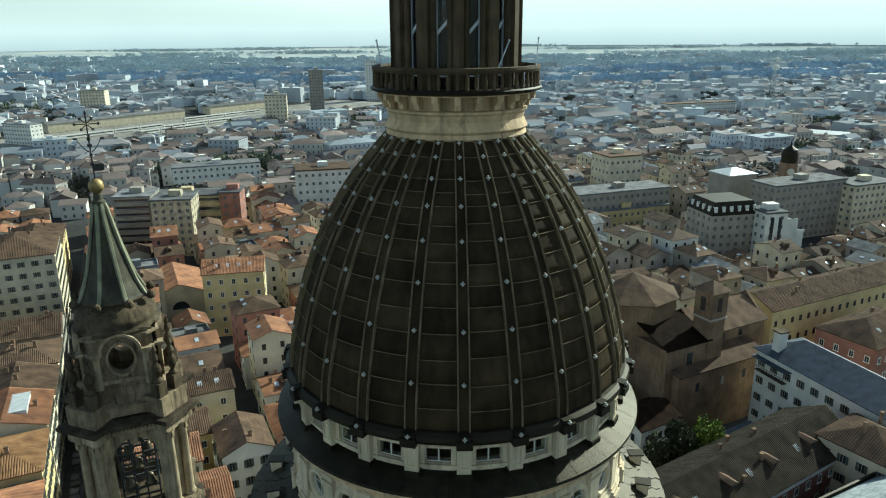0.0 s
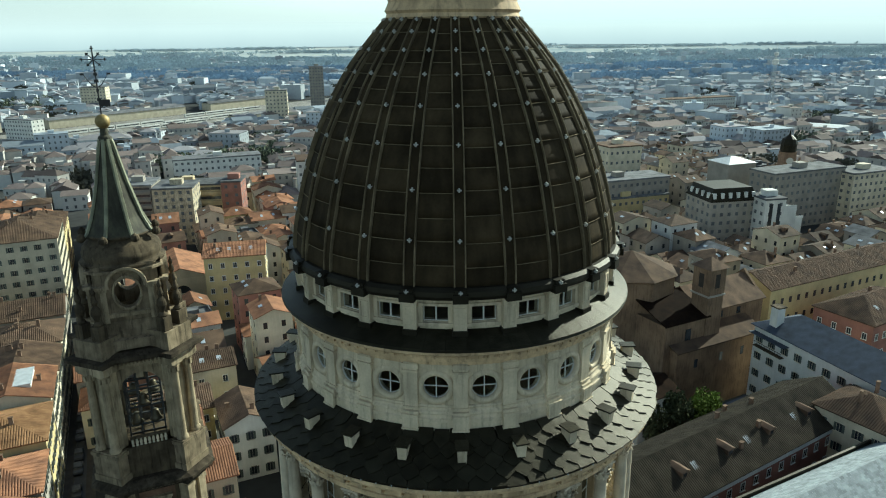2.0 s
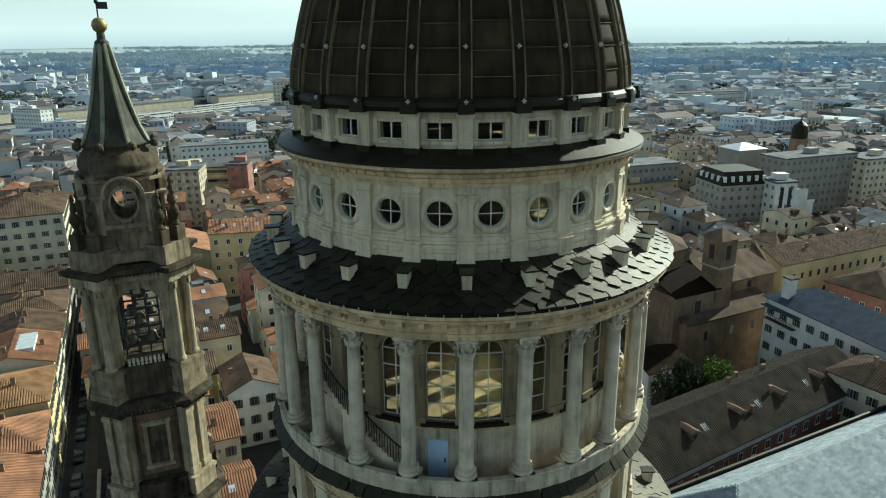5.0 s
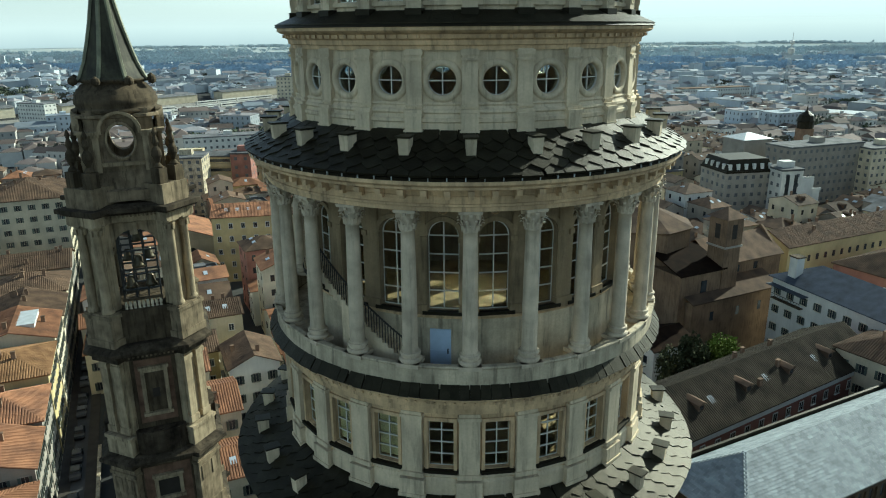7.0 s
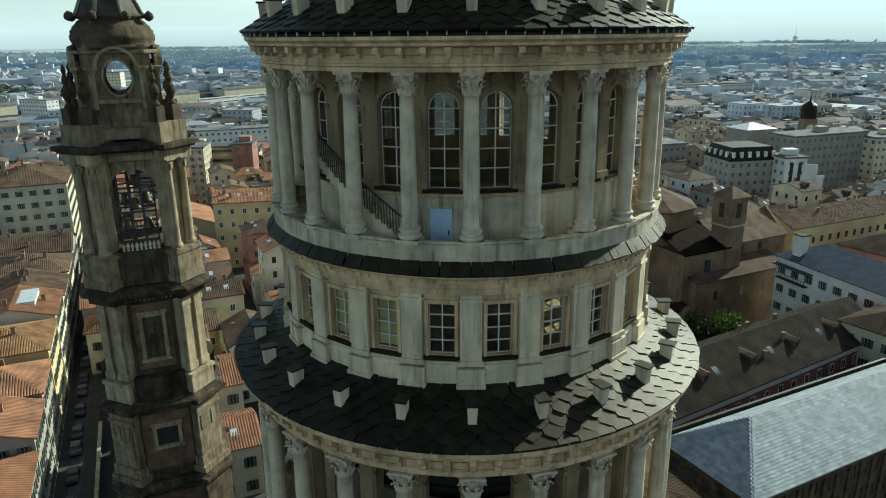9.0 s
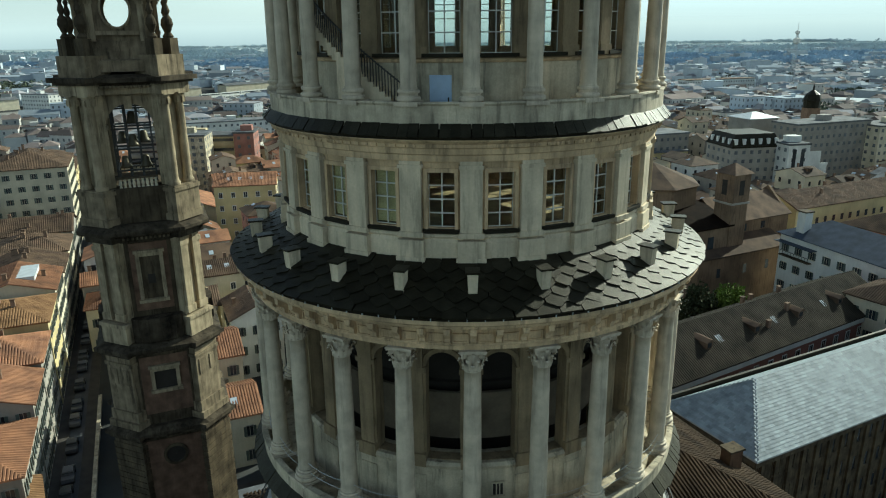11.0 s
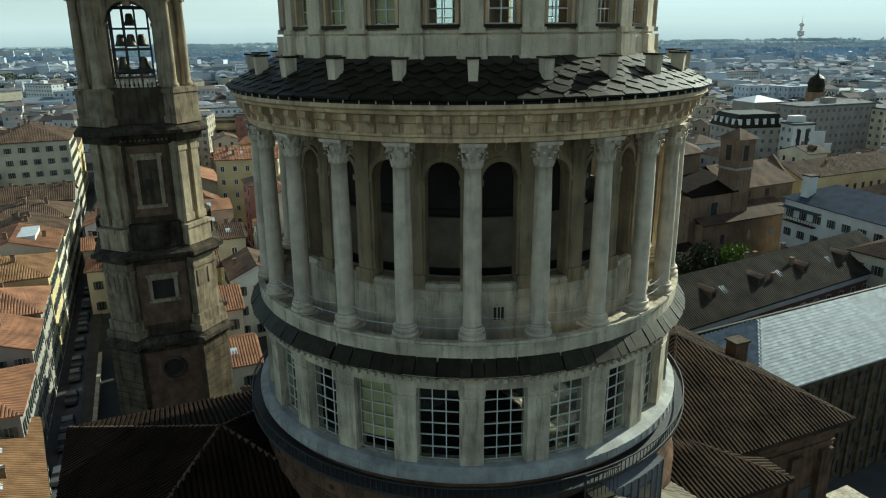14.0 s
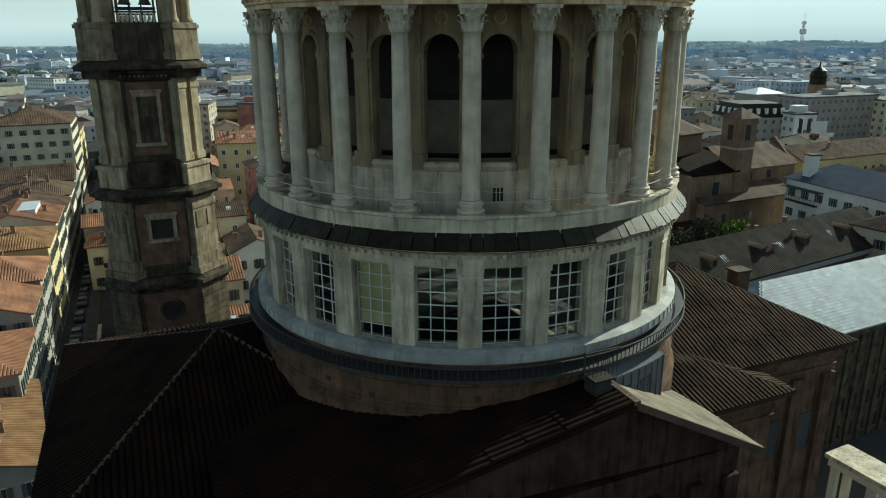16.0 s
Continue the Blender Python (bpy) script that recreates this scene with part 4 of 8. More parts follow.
REDWALL = material("red_wall", (0.29, 0.135, 0.10), 0.9, 0.2, 0.25, 5, 0.1, streak=0.12, rand=0.12)
PANE = material("house_window", (0.035, 0.04, 0.045), 0.15, 0.3, 0.4, 3, 0.0, rand=0.3, spec=0.6)
SHUTTER = material("shutter_green", (0.07, 0.085, 0.07), 0.7, 0.2, 1, 8, 0.1, rand=0.3)
ASPHALT = material("asphalt", (0.06, 0.06, 0.062), 0.85, 0.25, 0.3, 6, 0.2)
# shade on the church square is put into this dark paving colour
PAVING = material("stone_paving", (0.05, 0.042, 0.034), 0.85, 0.25, 0.5, 6, 0.2)
LEAF = material("leaf", (0.12, 0.16, 0.03), 0.8, 0.35, 0.6, 3, 0.0, rand=0.35, island=True, spec=0.06)
DARKLEAF = material("dark_leaf", (0.055, 0.062, 0.03), 0.8, 0.35, 0.6, 3, 0.0, rand=0.35, island=True, spec=0.06)
BARK = material("bark", (0.10, 0.075, 0.05), 0.95, 0.3, 2, 14, 0.5)
COPPER = material("weathered_copper", (0.06, 0.056, 0.034), 0.7, 0.35, 0.8, 8, 0.2, streak=0.7, tone=(0.025, 0.022, 0.014), spec=0.25, stain=0.3)
COPPERRIB = material("pale_copper_rib", (0.22, 0.215, 0.135), 0.6, 0.3, 0.8, 8, 0.2, metal=0.1, streak=0.4)
OLDSTONE = material("dark_weathered_stone", (0.095, 0.073, 0.046), 0.9, 0.3, 0.8, 18, 0.4, streak=0.6, tone=(0.04, 0.031, 0.02), spec=0.1, stain=0.55)
SOOTSTONE = material("soot_blackened_stone", (0.07, 0.055, 0.037), 0.92, 0.35, 1.0, 16, 0.4, streak=0.6, tone=(0.018, 0.014, 0.01), spec=0.1, stain=0.5)
MIDSTONE = material("brown_weathered_stone", (0.235, 0.183, 0.118), 0.9, 0.25, 0.9, 18, 0.4, streak=0.6, tone=(0.10, 0.078, 0.05), spec=0.12, stain=0.6)
PALESTONE = material("pale_pilaster_stone", (0.36, 0.288, 0.185), 0.9, 0.22, 0.8, 18, 0.35, streak=0.6, tone=(0.20, 0.157, 0.1), spec=0.15, stain=0.55)
GILT = material("dull_gilding", (0.30, 0.22, 0.085), 0.55, 0.3, 2, 10, 0.1, metal=0.4)
BRONZE = material("bell_bronze", (0.10, 0.085, 0.055), 0.5, 0.2, 2, 10, 0.1, metal=0.6)
CARPAINT = material("car_paint", (0.05, 0.05, 0.055), 0.3, 0.1, 1, 6, 0.0, rand=0.8)
RUBBER = material("tyre_rubber", (0.03, 0.03, 0.03), 0.9, 0.1, 2, 10, 0.0)


def ground_material():
    m = material("town_ground", (0.065, 0.065, 0.062), 0.95, 0.35, 0.02, 0.3, 0.0, tone=(0.04, 0.041, 0.04), spec=0.0)
    return m


def field_material():
    """Plain with fields and woods: large patches, paled and blued to paint in haze."""
    m = bpy.data.materials.new("field_patches")
    m.use_nodes = True
    n, l = m.node_tree.nodes, m.node_tree.links
    b = n["Principled BSDF"]
    b.inputs["Roughness"].default_value = 1.0
    b.inputs["Specular IOR Level"].default_value = 0.0
    geo = n.new("ShaderNodeNewGeometry")
    vor = n.new("ShaderNodeTexVoronoi")
    vor.inputs["Scale"].default_value = 0.004
    noise_ = n.new("ShaderNodeTexNoise")
    noise_.inputs["Scale"].default_value, noise_.inputs["Detail"].default_value = 0.012, 6
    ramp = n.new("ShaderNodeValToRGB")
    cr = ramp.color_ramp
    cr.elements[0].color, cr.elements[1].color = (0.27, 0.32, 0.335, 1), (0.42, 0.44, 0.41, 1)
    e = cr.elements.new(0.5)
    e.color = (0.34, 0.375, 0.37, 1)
    sep = n.new("ShaderNodeSeparateColor")
    mx = n.new("ShaderNodeMath")
    mx.operation = "MULTIPLY"
    l.new(geo.outputs["Position"], vor.inputs["Vector"])
    l.new(geo.outputs["Position"], noise_.inputs["Vector"])
    l.new(vor.outputs["Color"], sep.inputs["Color"])
    l.new(sep.outputs["Red"], mx.inputs[0])
    l.new(noise_.outputs["Fac"], mx.inputs[1])
    mx2 = n.new("ShaderNodeMath")
    mx2.operation = "MULTIPLY"
    mx2.inputs[1].default_value = 1.8
    l.new(mx.outputs["Value"], mx2.inputs[0])
    l.new(mx2.outputs["Value"], ramp.inputs["Fac"])
    l.new(ramp.outputs["Color"], b.inputs["Base Color"])
    return m


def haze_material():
    """The far edge of the plain: a glowing rim with haze painted in, fading upwards."""
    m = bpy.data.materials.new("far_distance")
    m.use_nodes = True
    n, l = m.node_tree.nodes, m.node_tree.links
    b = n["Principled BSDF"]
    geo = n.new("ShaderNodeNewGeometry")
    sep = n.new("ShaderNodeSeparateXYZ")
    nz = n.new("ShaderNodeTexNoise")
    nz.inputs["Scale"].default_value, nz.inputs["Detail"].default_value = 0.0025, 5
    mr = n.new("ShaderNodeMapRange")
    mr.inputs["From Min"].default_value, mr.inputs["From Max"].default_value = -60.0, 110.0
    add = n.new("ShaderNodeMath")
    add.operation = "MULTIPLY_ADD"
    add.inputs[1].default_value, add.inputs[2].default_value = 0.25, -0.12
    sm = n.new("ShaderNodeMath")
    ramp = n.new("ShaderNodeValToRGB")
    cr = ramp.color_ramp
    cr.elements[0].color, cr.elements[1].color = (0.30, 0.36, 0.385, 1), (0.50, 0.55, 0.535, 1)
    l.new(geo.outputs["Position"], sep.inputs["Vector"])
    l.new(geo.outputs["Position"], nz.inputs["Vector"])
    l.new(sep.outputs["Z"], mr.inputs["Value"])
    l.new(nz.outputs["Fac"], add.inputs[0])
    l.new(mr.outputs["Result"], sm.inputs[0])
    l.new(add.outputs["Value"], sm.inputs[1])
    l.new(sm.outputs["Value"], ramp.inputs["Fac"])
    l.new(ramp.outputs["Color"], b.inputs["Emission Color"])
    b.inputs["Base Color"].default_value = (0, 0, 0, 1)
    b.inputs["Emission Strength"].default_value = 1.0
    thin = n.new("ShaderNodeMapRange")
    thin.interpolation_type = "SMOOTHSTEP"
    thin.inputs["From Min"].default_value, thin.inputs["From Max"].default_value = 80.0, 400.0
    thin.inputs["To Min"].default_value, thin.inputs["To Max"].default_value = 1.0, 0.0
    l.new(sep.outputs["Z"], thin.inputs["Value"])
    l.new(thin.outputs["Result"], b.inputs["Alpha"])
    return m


# ---- ground and distance ----
tagged(part("ground", lathe([(0.01, 0), (60, 0), (200, 0), (600, 0), (1500, 0)], 64), ground_material()), "grey town ground of asphalt and paving", "ground", kind="structure")
tagged(part("fields", lathe([(1500, -0.02), (2500, -0.05), (4850, -0.1)], 96), field_material()), "far plain of fields paled and blued for haze", "ground", kind="structure")
# added glowing rim that paints haze along the horizon
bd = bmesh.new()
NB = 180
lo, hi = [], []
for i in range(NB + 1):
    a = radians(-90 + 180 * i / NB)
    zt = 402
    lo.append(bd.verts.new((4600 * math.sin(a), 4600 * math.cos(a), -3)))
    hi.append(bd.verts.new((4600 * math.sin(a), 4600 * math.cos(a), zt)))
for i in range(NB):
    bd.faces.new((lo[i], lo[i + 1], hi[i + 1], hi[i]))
tagged(part("backdrop", bd, haze_material()), "glowing rim of painted haze behind the far plain", "backdrop", kind="structure")

# ---- the church under the dome, in its own axes ----
TURN = 25.0
CH = Matrix.Rotation(radians(TURN), 4, "Z")


def tile_rows(bm, poly, spacing=0.26, rise=0.07, over=0.0):
    """Half-round rows of tiles running up a sloping polygon, whose first two points are its eave."""
    P = [Vector(p) for p in poly]
    e = (P[1] - P[0]).normalized()
    nrm = e.cross(P[2] - P[0]).normalized()
    if nrm.z < 0:
        nrm = -nrm
    s = nrm.cross(e)
    if s.z < 0:
        s = -s
    Q = [((p - P[0]).dot(e), (p - P[0]).dot(s)) for p in P]
    x0, x1 = min(q[0] for q in Q), max(q[0] for q in Q)
    n = int((x1 - x0) / spacing)
    rng = random.Random(7)
    for i in range(n):
        x = x0 + (i + 0.5) * spacing
        ys = []
        for a, b in zip(Q, Q[1:] + Q[:1]):
            if (a[0] - x) * (b[0] - x) < 0:
                ys.append(a[1] + (b[1] - a[1]) * (x - a[0]) / (b[0] - a[0]))
        if len(ys) < 2:
            continue
        ya, yb = min(ys) - over, max(ys)
        m = max(1, int((yb - ya) / 1.6))
        w = spacing * 0.46
        for k in range(m):
            y0, y1 = ya + (yb - ya) * k / m, ya + (yb - ya) * (k + 1) / m + 0.04
            jit = rng.uniform(-0.02, 0.02)
            lift = rng.uniform(0, 0.02)
            a = [bm.verts.new(P[0] + e * (x + dx + jit) + s * y + nrm * (h + lift + hh)) for y, hh in ((y0, 0.03), (y1, 0.0)) for dx, h in ((-w, 0.0), (-w * 0.5, rise), (w * 0.5, rise), (w, 0.0))]
            for q in range(3):
                bm.faces.new((a[q], a[q + 1], a[5 + q], a[4 + q]))
            bm.faces.new((a[0], a[1], a[2], a[3]))


def prism(poly_bottom, poly_top):
    bm = bmesh.new()
    a = [bm.verts.new(p) for p in poly_bottom]
    b = [bm.verts.new(p) for p in poly_top]
    n = len(a)
    for i in range(n):
        bm.faces.new((a[i], a[(i + 1) % n], b[(i + 1) % n], b[i]))
    bm.faces.new(a[::-1])
    bm.faces.new(b)
    return bm


def roof_planes(u0, u1, v0, v1, z, rise, kind, axis, over=0.5):
    """The sloping faces of a roof over a rectangle: hipped or gabled, ridge along 'u' or 'v'."""
    u0, u1, v0, v1 = u0 - over, u1 + over, v0 - over, v1 + over
    if axis == "u":
        h = (v1 - v0) / 2
        vm = (v0 + v1) / 2
        k = min(h, (u1 - u0) / 2 - 0.05) if kind == "hip" else 0
        a, b = (u0 + k, vm, z + rise), (u1 - k, vm, z + rise)
        f = [[(u0, v0, z), (u1, v0, z), b, a], [(u1, v1, z), (u0, v1, z), a, b]]
        ends = [[(u1, v0, z), (u1, v1, z), b], [(u0, v1, z), (u0, v0, z), a]]
    else:
        h = (u1 - u0) / 2
        um = (u0 + u1) / 2
        k = min(h, (v1 - v0) / 2 - 0.05) if kind == "hip" else 0
        a, b = (um, v0 + k, z + rise), (um, v1 - k, z + rise)
        f = [[(u1, v0, z), (u1, v1, z), b, a], [(u0, v1, z), (u0, v0, z), a, b]]
        ends = [[(u0, v0, z), (u1, v0, z), a], [(u1, v1, z), (u0, v1, z), b]]
    return f, ends


def roof_mesh(name, mat, u0, u1, v0, v1, z, rise, kind="hip", axis="u", over=0.5, thick=0.22):
    f, ends = roof_planes(u0, u1, v0, v1, z, rise, kind, axis, over)
    bm = bmesh.new()
    for q in f + (ends if kind == "hip" else []):
        bm.faces.new([bm.verts.new(p) for p in q])
    bmesh.ops.remove_doubles(bm, verts=bm.verts[:], dist=0.001)
    bmesh.ops.recalc_face_normals(bm, faces=bm.faces[:])
    geom = bmesh.ops.extrude_face_region(bm, geom=bm.faces[:])
    for v in [g for g in geom["geom"] if isinstance(g, bmesh.types.BMVert)]:
        v.co.z += thick
    return mesh_of(name, bm, mat)


church = thing("basilica_church", "large brick basilica with dark tiled hipped roofs under the dome", "church", CH)


# lighter copy of the church tile; sun on the eastern wings is painted in
CHURCHTILE = material("brown_church_tile", (0.054, 0.036, 0.022), 0.95, 0.35, 0.5, 10, 0.5, rand=0.3, tone=(0.02, 0.0135, 0.009), spec=0.08)


def wing(u0, u1, v0, v1, z, rise, kind, axis, base=0.0, tile=DARKTILE, ridge=None):
    part("church_wall", box(u0, u1, v0, v1, base, z + 0.05), DRUMBRICK, church)
    if kind == "gable":
        um, vm = (u0 + u1) / 2, (v0 + v1) / 2
        tri = [(u0, v0, z), (u1, v0, z), (um, v0, z + rise)] if axis == "v" else [(u0, v0, z), (u0, v1, z), (u0, vm, z + rise)]
        tri2 = [(u, v1, zz) for u, v, zz in tri] if axis == "v" else [(u1, v, zz) for u, v, zz in tri]
        part("gable", prism(tri, tri2), DRUMBRICK, church)
    r = link("church_roof", roof_mesh("church_roof", tile, u0, u1, v0, v1, z, rise, kind, axis, 0.7), church)
    bm = bmesh.new()
    f, ends = roof_planes(u0, u1, v0, v1, z + 0.2, rise, kind, axis, 0.72)
    for q in f + (ends if kind == "hip" else []):
        tile_rows(bm, q, 0.28, 0.11)
    tagged(part("roof_tiles", bm, tile, r), kind="stuff")
    # eave cornice
    bm = bmesh.new()
    for o, za, zb in ((0.45, z - 0.35, z - 0.02), (0.25, z - 0.8, z - 0.35), (0.12, z - 1.5, z - 1.3)):
        add_box(bm, u0 - o, u1 + o, v0 - o, v1 + o, za, zb)
    part("eave_cornice", bm, DRUMBRICK, church)
    # ridge and hip caps
    bm = bmesh.new()
    lines = []
    for q in f:
        lines.append((q[2], q[3]))
        if kind == "hip":
            lines += [(q[1], q[2]), (q[0], q[3])]
    for a, b in lines:
        a, b = Vector(a), Vector(b)
        n = max(1, int((b - a).length / 0.45))
        for i in range(n):
            p, q = a + (b - a) * i / n, a + (b - a) * (i + 1.08) / n
            d = (q - p).normalized()
            sd = d.cross(Vector((0, 0, 1))).normalized() * 0.13
            up = Vector((0, 0, 0.13))
            vs = [bm.verts.new(x) for x in (p - sd, p - sd * 0.5 + up, p + sd * 0.5 + up, p + sd, q - sd * 0.8, q - sd * 0.4 + up * 0.8, q + sd * 0.4 + up * 0.8, q + sd * 0.8)]
            for k in range(3):
                bm.faces.new((vs[k], vs[k + 1], vs[5 + k], vs[4 + k]))
            bm.faces.new(vs[:4])
    tagged(part("ridge_tiles", bm, ridge or tile, r), kind="stuff")
    return r


wing(-10.5, 14.2, -9.6, 12.0, 32.5, 3.4, "hip", "u", tile=CHURCHTILE)
wing(9.0, 22.0, -7.2, 7.6, 33.0, 3.6, "hip", "u", tile=CHURCHTILE)
# lighter ridge tiles paint the sunlit far rim onto the west wing
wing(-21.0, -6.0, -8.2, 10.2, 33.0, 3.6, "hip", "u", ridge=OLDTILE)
# palest copy of the church tile, painted as the sunlit eastern slope
SUNTILE = material("pale_slab_covering", (0.17, 0.14, 0.095), 0.85, 0.35, 0.8, 10, 0.4, rand=0.15, tone=(0.09, 0.072, 0.048), spec=0.2)
# darker copy of the church brick; the front gable's shade is painted in
SHADEBRICK = material("soot_black_brick", (0.05, 0.03, 0.02), 0.92, 0.35, 0.9, 22, 0.4, streak=0.5, spec=0.05, stain=0.5)
# front arm: a gable with a long western slope
FRONT = [(-14.2, -13.2, 34.0), (8.0, -13.2, 32.9), (1.2, -13.2, 36.6)]
part("front_arm_wall", box(-14.2, 8.0, -13.2, -4.0, 0, 32.9), SHADEBRICK, church)
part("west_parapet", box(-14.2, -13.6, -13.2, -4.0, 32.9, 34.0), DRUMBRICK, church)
part("gable", prism(FRONT, [(u, -2.0, z) for u, v, z in FRONT]), SHADEBRICK, church)
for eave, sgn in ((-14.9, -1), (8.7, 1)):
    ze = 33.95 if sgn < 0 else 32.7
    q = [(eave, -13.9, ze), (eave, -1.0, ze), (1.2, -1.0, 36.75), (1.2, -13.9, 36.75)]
    cover = DARKTILE if sgn < 0 else SUNTILE
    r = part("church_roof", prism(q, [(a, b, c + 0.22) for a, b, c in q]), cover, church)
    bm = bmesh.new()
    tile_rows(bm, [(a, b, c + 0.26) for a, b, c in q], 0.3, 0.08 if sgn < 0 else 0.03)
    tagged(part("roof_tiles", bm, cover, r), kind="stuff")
part("ridge_cap", box(1.05, 1.35, -13.95, -9.0, 36.9, 37.1), OLDTILE, church)
part("verge", prism([(8.75, -14.0, 32.6), (8.75, -13.7, 32.6), (1.2, -13.7, 36.7), (1.2, -14.0, 36.7)], [(8.75, -14.0, 32.98), (8.75, -13.7, 32.98), (1.2, -13.7, 37.05), (1.2, -14.0, 37.05)]), OLDTILE, church)
wing(-6.4, 8.8, 0.0, 26.0, 32.0, 3.4, "hip", "v")
# pilasters and windows of the front gable and the wing ends
me = mesh_of("brick_pilaster", box(-0.5, 0.5, -0.3, 0.1, 0, 31.2), DRUMBRICK)
shade_me = mesh_of("brick_pilaster", box(-0.4, 0.4, -0.3, 0.1, 0, 31.6), SHADEBRICK)
for u in (-5.4, -2.6, 0.2, 3.0, 5.4, 7.5):
    link("brick_pilaster", shade_me, church, Matrix.Translation((u, -13.2, 0)))
for u in (15.6, 18.8, 21.4):
    link("brick_pilaster", me, church, Matrix.Translation((u, -7.2, 0)))
for v in (-6.6, -3.0, 3.2, 6.9):
    link("brick_pilaster", me, church, Matrix.Translation((22.0, v, 0)) @ pose(0, 0, 0, 0, 0, 90))
bm = bmesh.new()
add_box(bm, -0.6, 0.6, -0.06, 0.3, 0, 2.6)
me = mesh_of("church_window", bm, PANE)
for u in (17.2, 20.1):
    link("church_window", me, church, Matrix.Translation((u, -7.2, 26)))
for u in (-4.0, 1.6, 6.4):
    link("church_window", me, church, Matrix.Translation((u, -13.2, 26)))
chim = thing("roof_chimney", "brick chimney on the church roof", "chimney")
part("chimney_shaft", box(-0.55, 0.55, -0.45, 0.45, -0.6, 1.9), DRUMBRICK, chim)
part("chimney_cap", box(-0.65, 0.65, -0.55, 0.55, 1.9, 2.05), OLDSTONE, chim)
chim.matrix_basis = CH @ Matrix.Translation((20.3, -0.5, 33.9))
# service gate and hatch on the walkway
gate = thing("access_hatch", "black metal hatch and gate beside the walkway", "hatch", on_ring(12.3, 36.6, 27.0))
part("hatch_body", box(-0.4, 0.4, -0.35, 0.4, -1.4, 0.95), IRON, gate)
part("hatch_lid", box(-0.5, 0.5, -0.45, 0.5, 0.95, 1.02), LEAD, gate)
part("gate_post", box(-1.15, -1.1, -0.5, -0.45, 1.3, 2.5), IRON, gate)
for i in range(9):
    part("gate_rod", box(-1.1 + 0.2 * i, -1.08 + 0.2 * i, -0.5, -0.48, 1.3, 2.4), IRON, gate)
part("gate_rail", box(-1.15, 0.6, -0.51, -0.47, 2.38, 2.44), IRON, gate)


lean = thing("sheet_lean_to", "pale sheet-metal lean-to with upright seams against the drum", "shed")
part("lean_to_wall", lathe([(11.2, 34.2), (12.0, 34.2), (12.0, 37.1), (11.2, 37.4)], 20, 30, 50), GREYROOF, lean)
seam_m = mesh_of("lean_to_seam", box(-0.03, 0.03, -0.06, 0.02, 34.2, 37.1), GREYROOF)
for i in range(9):
    link("lean_to_seam", seam_m, lean, on_ring(12.0, 0, 30.2 + 2.45 * i))
pane_m = mesh_of("pane", box(-0.22, 0.22, -0.02, 0.02, 35.2, 36.5), PANE)
for i in (1, 2, 4, 5):
    link("pane", pane_m, lean, on_ring(12.01, 0, 31.4 + 2.45 * i))


# ---- the bell tower ----
bell = thing("bell_tower", "dark weathered stone bell tower with a copper spire", "bell tower", Matrix.Translation((-27.1, 22.2, 0)) @ Matrix.Rotation(radians(24), 4, "Z"))


def squared(name, layers, mat, parent=bell, chamfer=1.2, label=""):
    """Stacked square rings with cut corners: (half width, z) from below to above."""
    bm = bmesh.new()
    rings = []
    for h, z in layers:
        c = min(chamfer, h * 0.5)
        pts = [(-h + c, -h), (h - c, -h), (h, -h + c), (h, h - c), (h - c, h), (-h + c, h), (-h, h - c), (-h, -h + c)]
        rings.append([bm.verts.new((x, y, z)) for x, y in pts])
    for a, b in zip(rings, rings[1:]):
        for i in range(8):
            j = (i + 1) % 8
            bm.faces.new((a[i], a[j], b[j], b[i]))
    bm.faces.new(rings[0][::-1])
    bm.faces.new(rings[-1])
    return part(name, bm, mat, parent, label)


def four(name, bm_or_me, mat=None, dz=0.0, parent=bell):
    me = bm_or_me if mat is None else mesh_of(name, bm_or_me, mat)
    return [link(name, me, parent, Matrix.Rotation(math.pi / 2 * k, 4, "Z") @ Matrix.Translation((0, 0, dz))) for k in range(4)]


# shaft, storey by storey, with piers set across the corners


def corner(name, w, d0, d1, z0, z1, mat=None, extra=()):
    """A block across each corner: half width w, from d0 to d1 along the diagonal."""
    bm = box(-w, w, -d1, -d0, z0, z1)
    for e in extra:
        add_box(bm, *e)
    me = mesh_of(name, bm, mat or OLDSTONE)
    for k in range(4):
        link(name, me, bell, Matrix.Rotation(radians(45 + 90 * k), 4, "Z"))


squared("base_storey", [(4.4, 0), (4.4, 30.55)], OLDSTONE, chamfer=2.0)
squared("storey_cornice", [(4.5, 30.5), (4.75, 30.6), (4.75, 30.9), (5.05, 30.95), (5.05, 31.25), (4.6, 31.6)], SOOTSTONE, chamfer=2.0)
squared("square_window_storey", [(4.05, 31.5), (4.05, 38.3)], OLDSTONE, chamfer=2.1)
squared("storey_cornice", [(4.15, 38.22), (4.4, 38.3), (4.4, 38.5), (5.0, 38.7), (5.0, 38.95), (4.3, 39.35)], SOOTSTONE, chamfer=2.1)
corner("corner_ledge", 1.6, 3.2, 5.3, 38.3, 38.62, SOOTSTONE, [(-1.8, 1.8, -5.6, -3.2, 38.62, 38.95)])
corner("corner_ledge", 1.75, 3.2, 5.45, 30.5, 30.9, SOOTSTONE, [(-1.95, 1.95, -5.75, -3.2, 30.9, 31.25)])
squared("niche_storey", [(3.5, 39.3), (3.5, 47.9)], OLDSTONE, chamfer=2.0)
squared("storey_cornice", [(3.6, 47.8), (3.85, 47.9), (3.85, 48.3), (4.3, 48.4), (4.3, 48.6), (4.95, 48.75), (4.95, 49.0), (4.3, 49.45)], SOOTSTONE, chamfer=2.0)
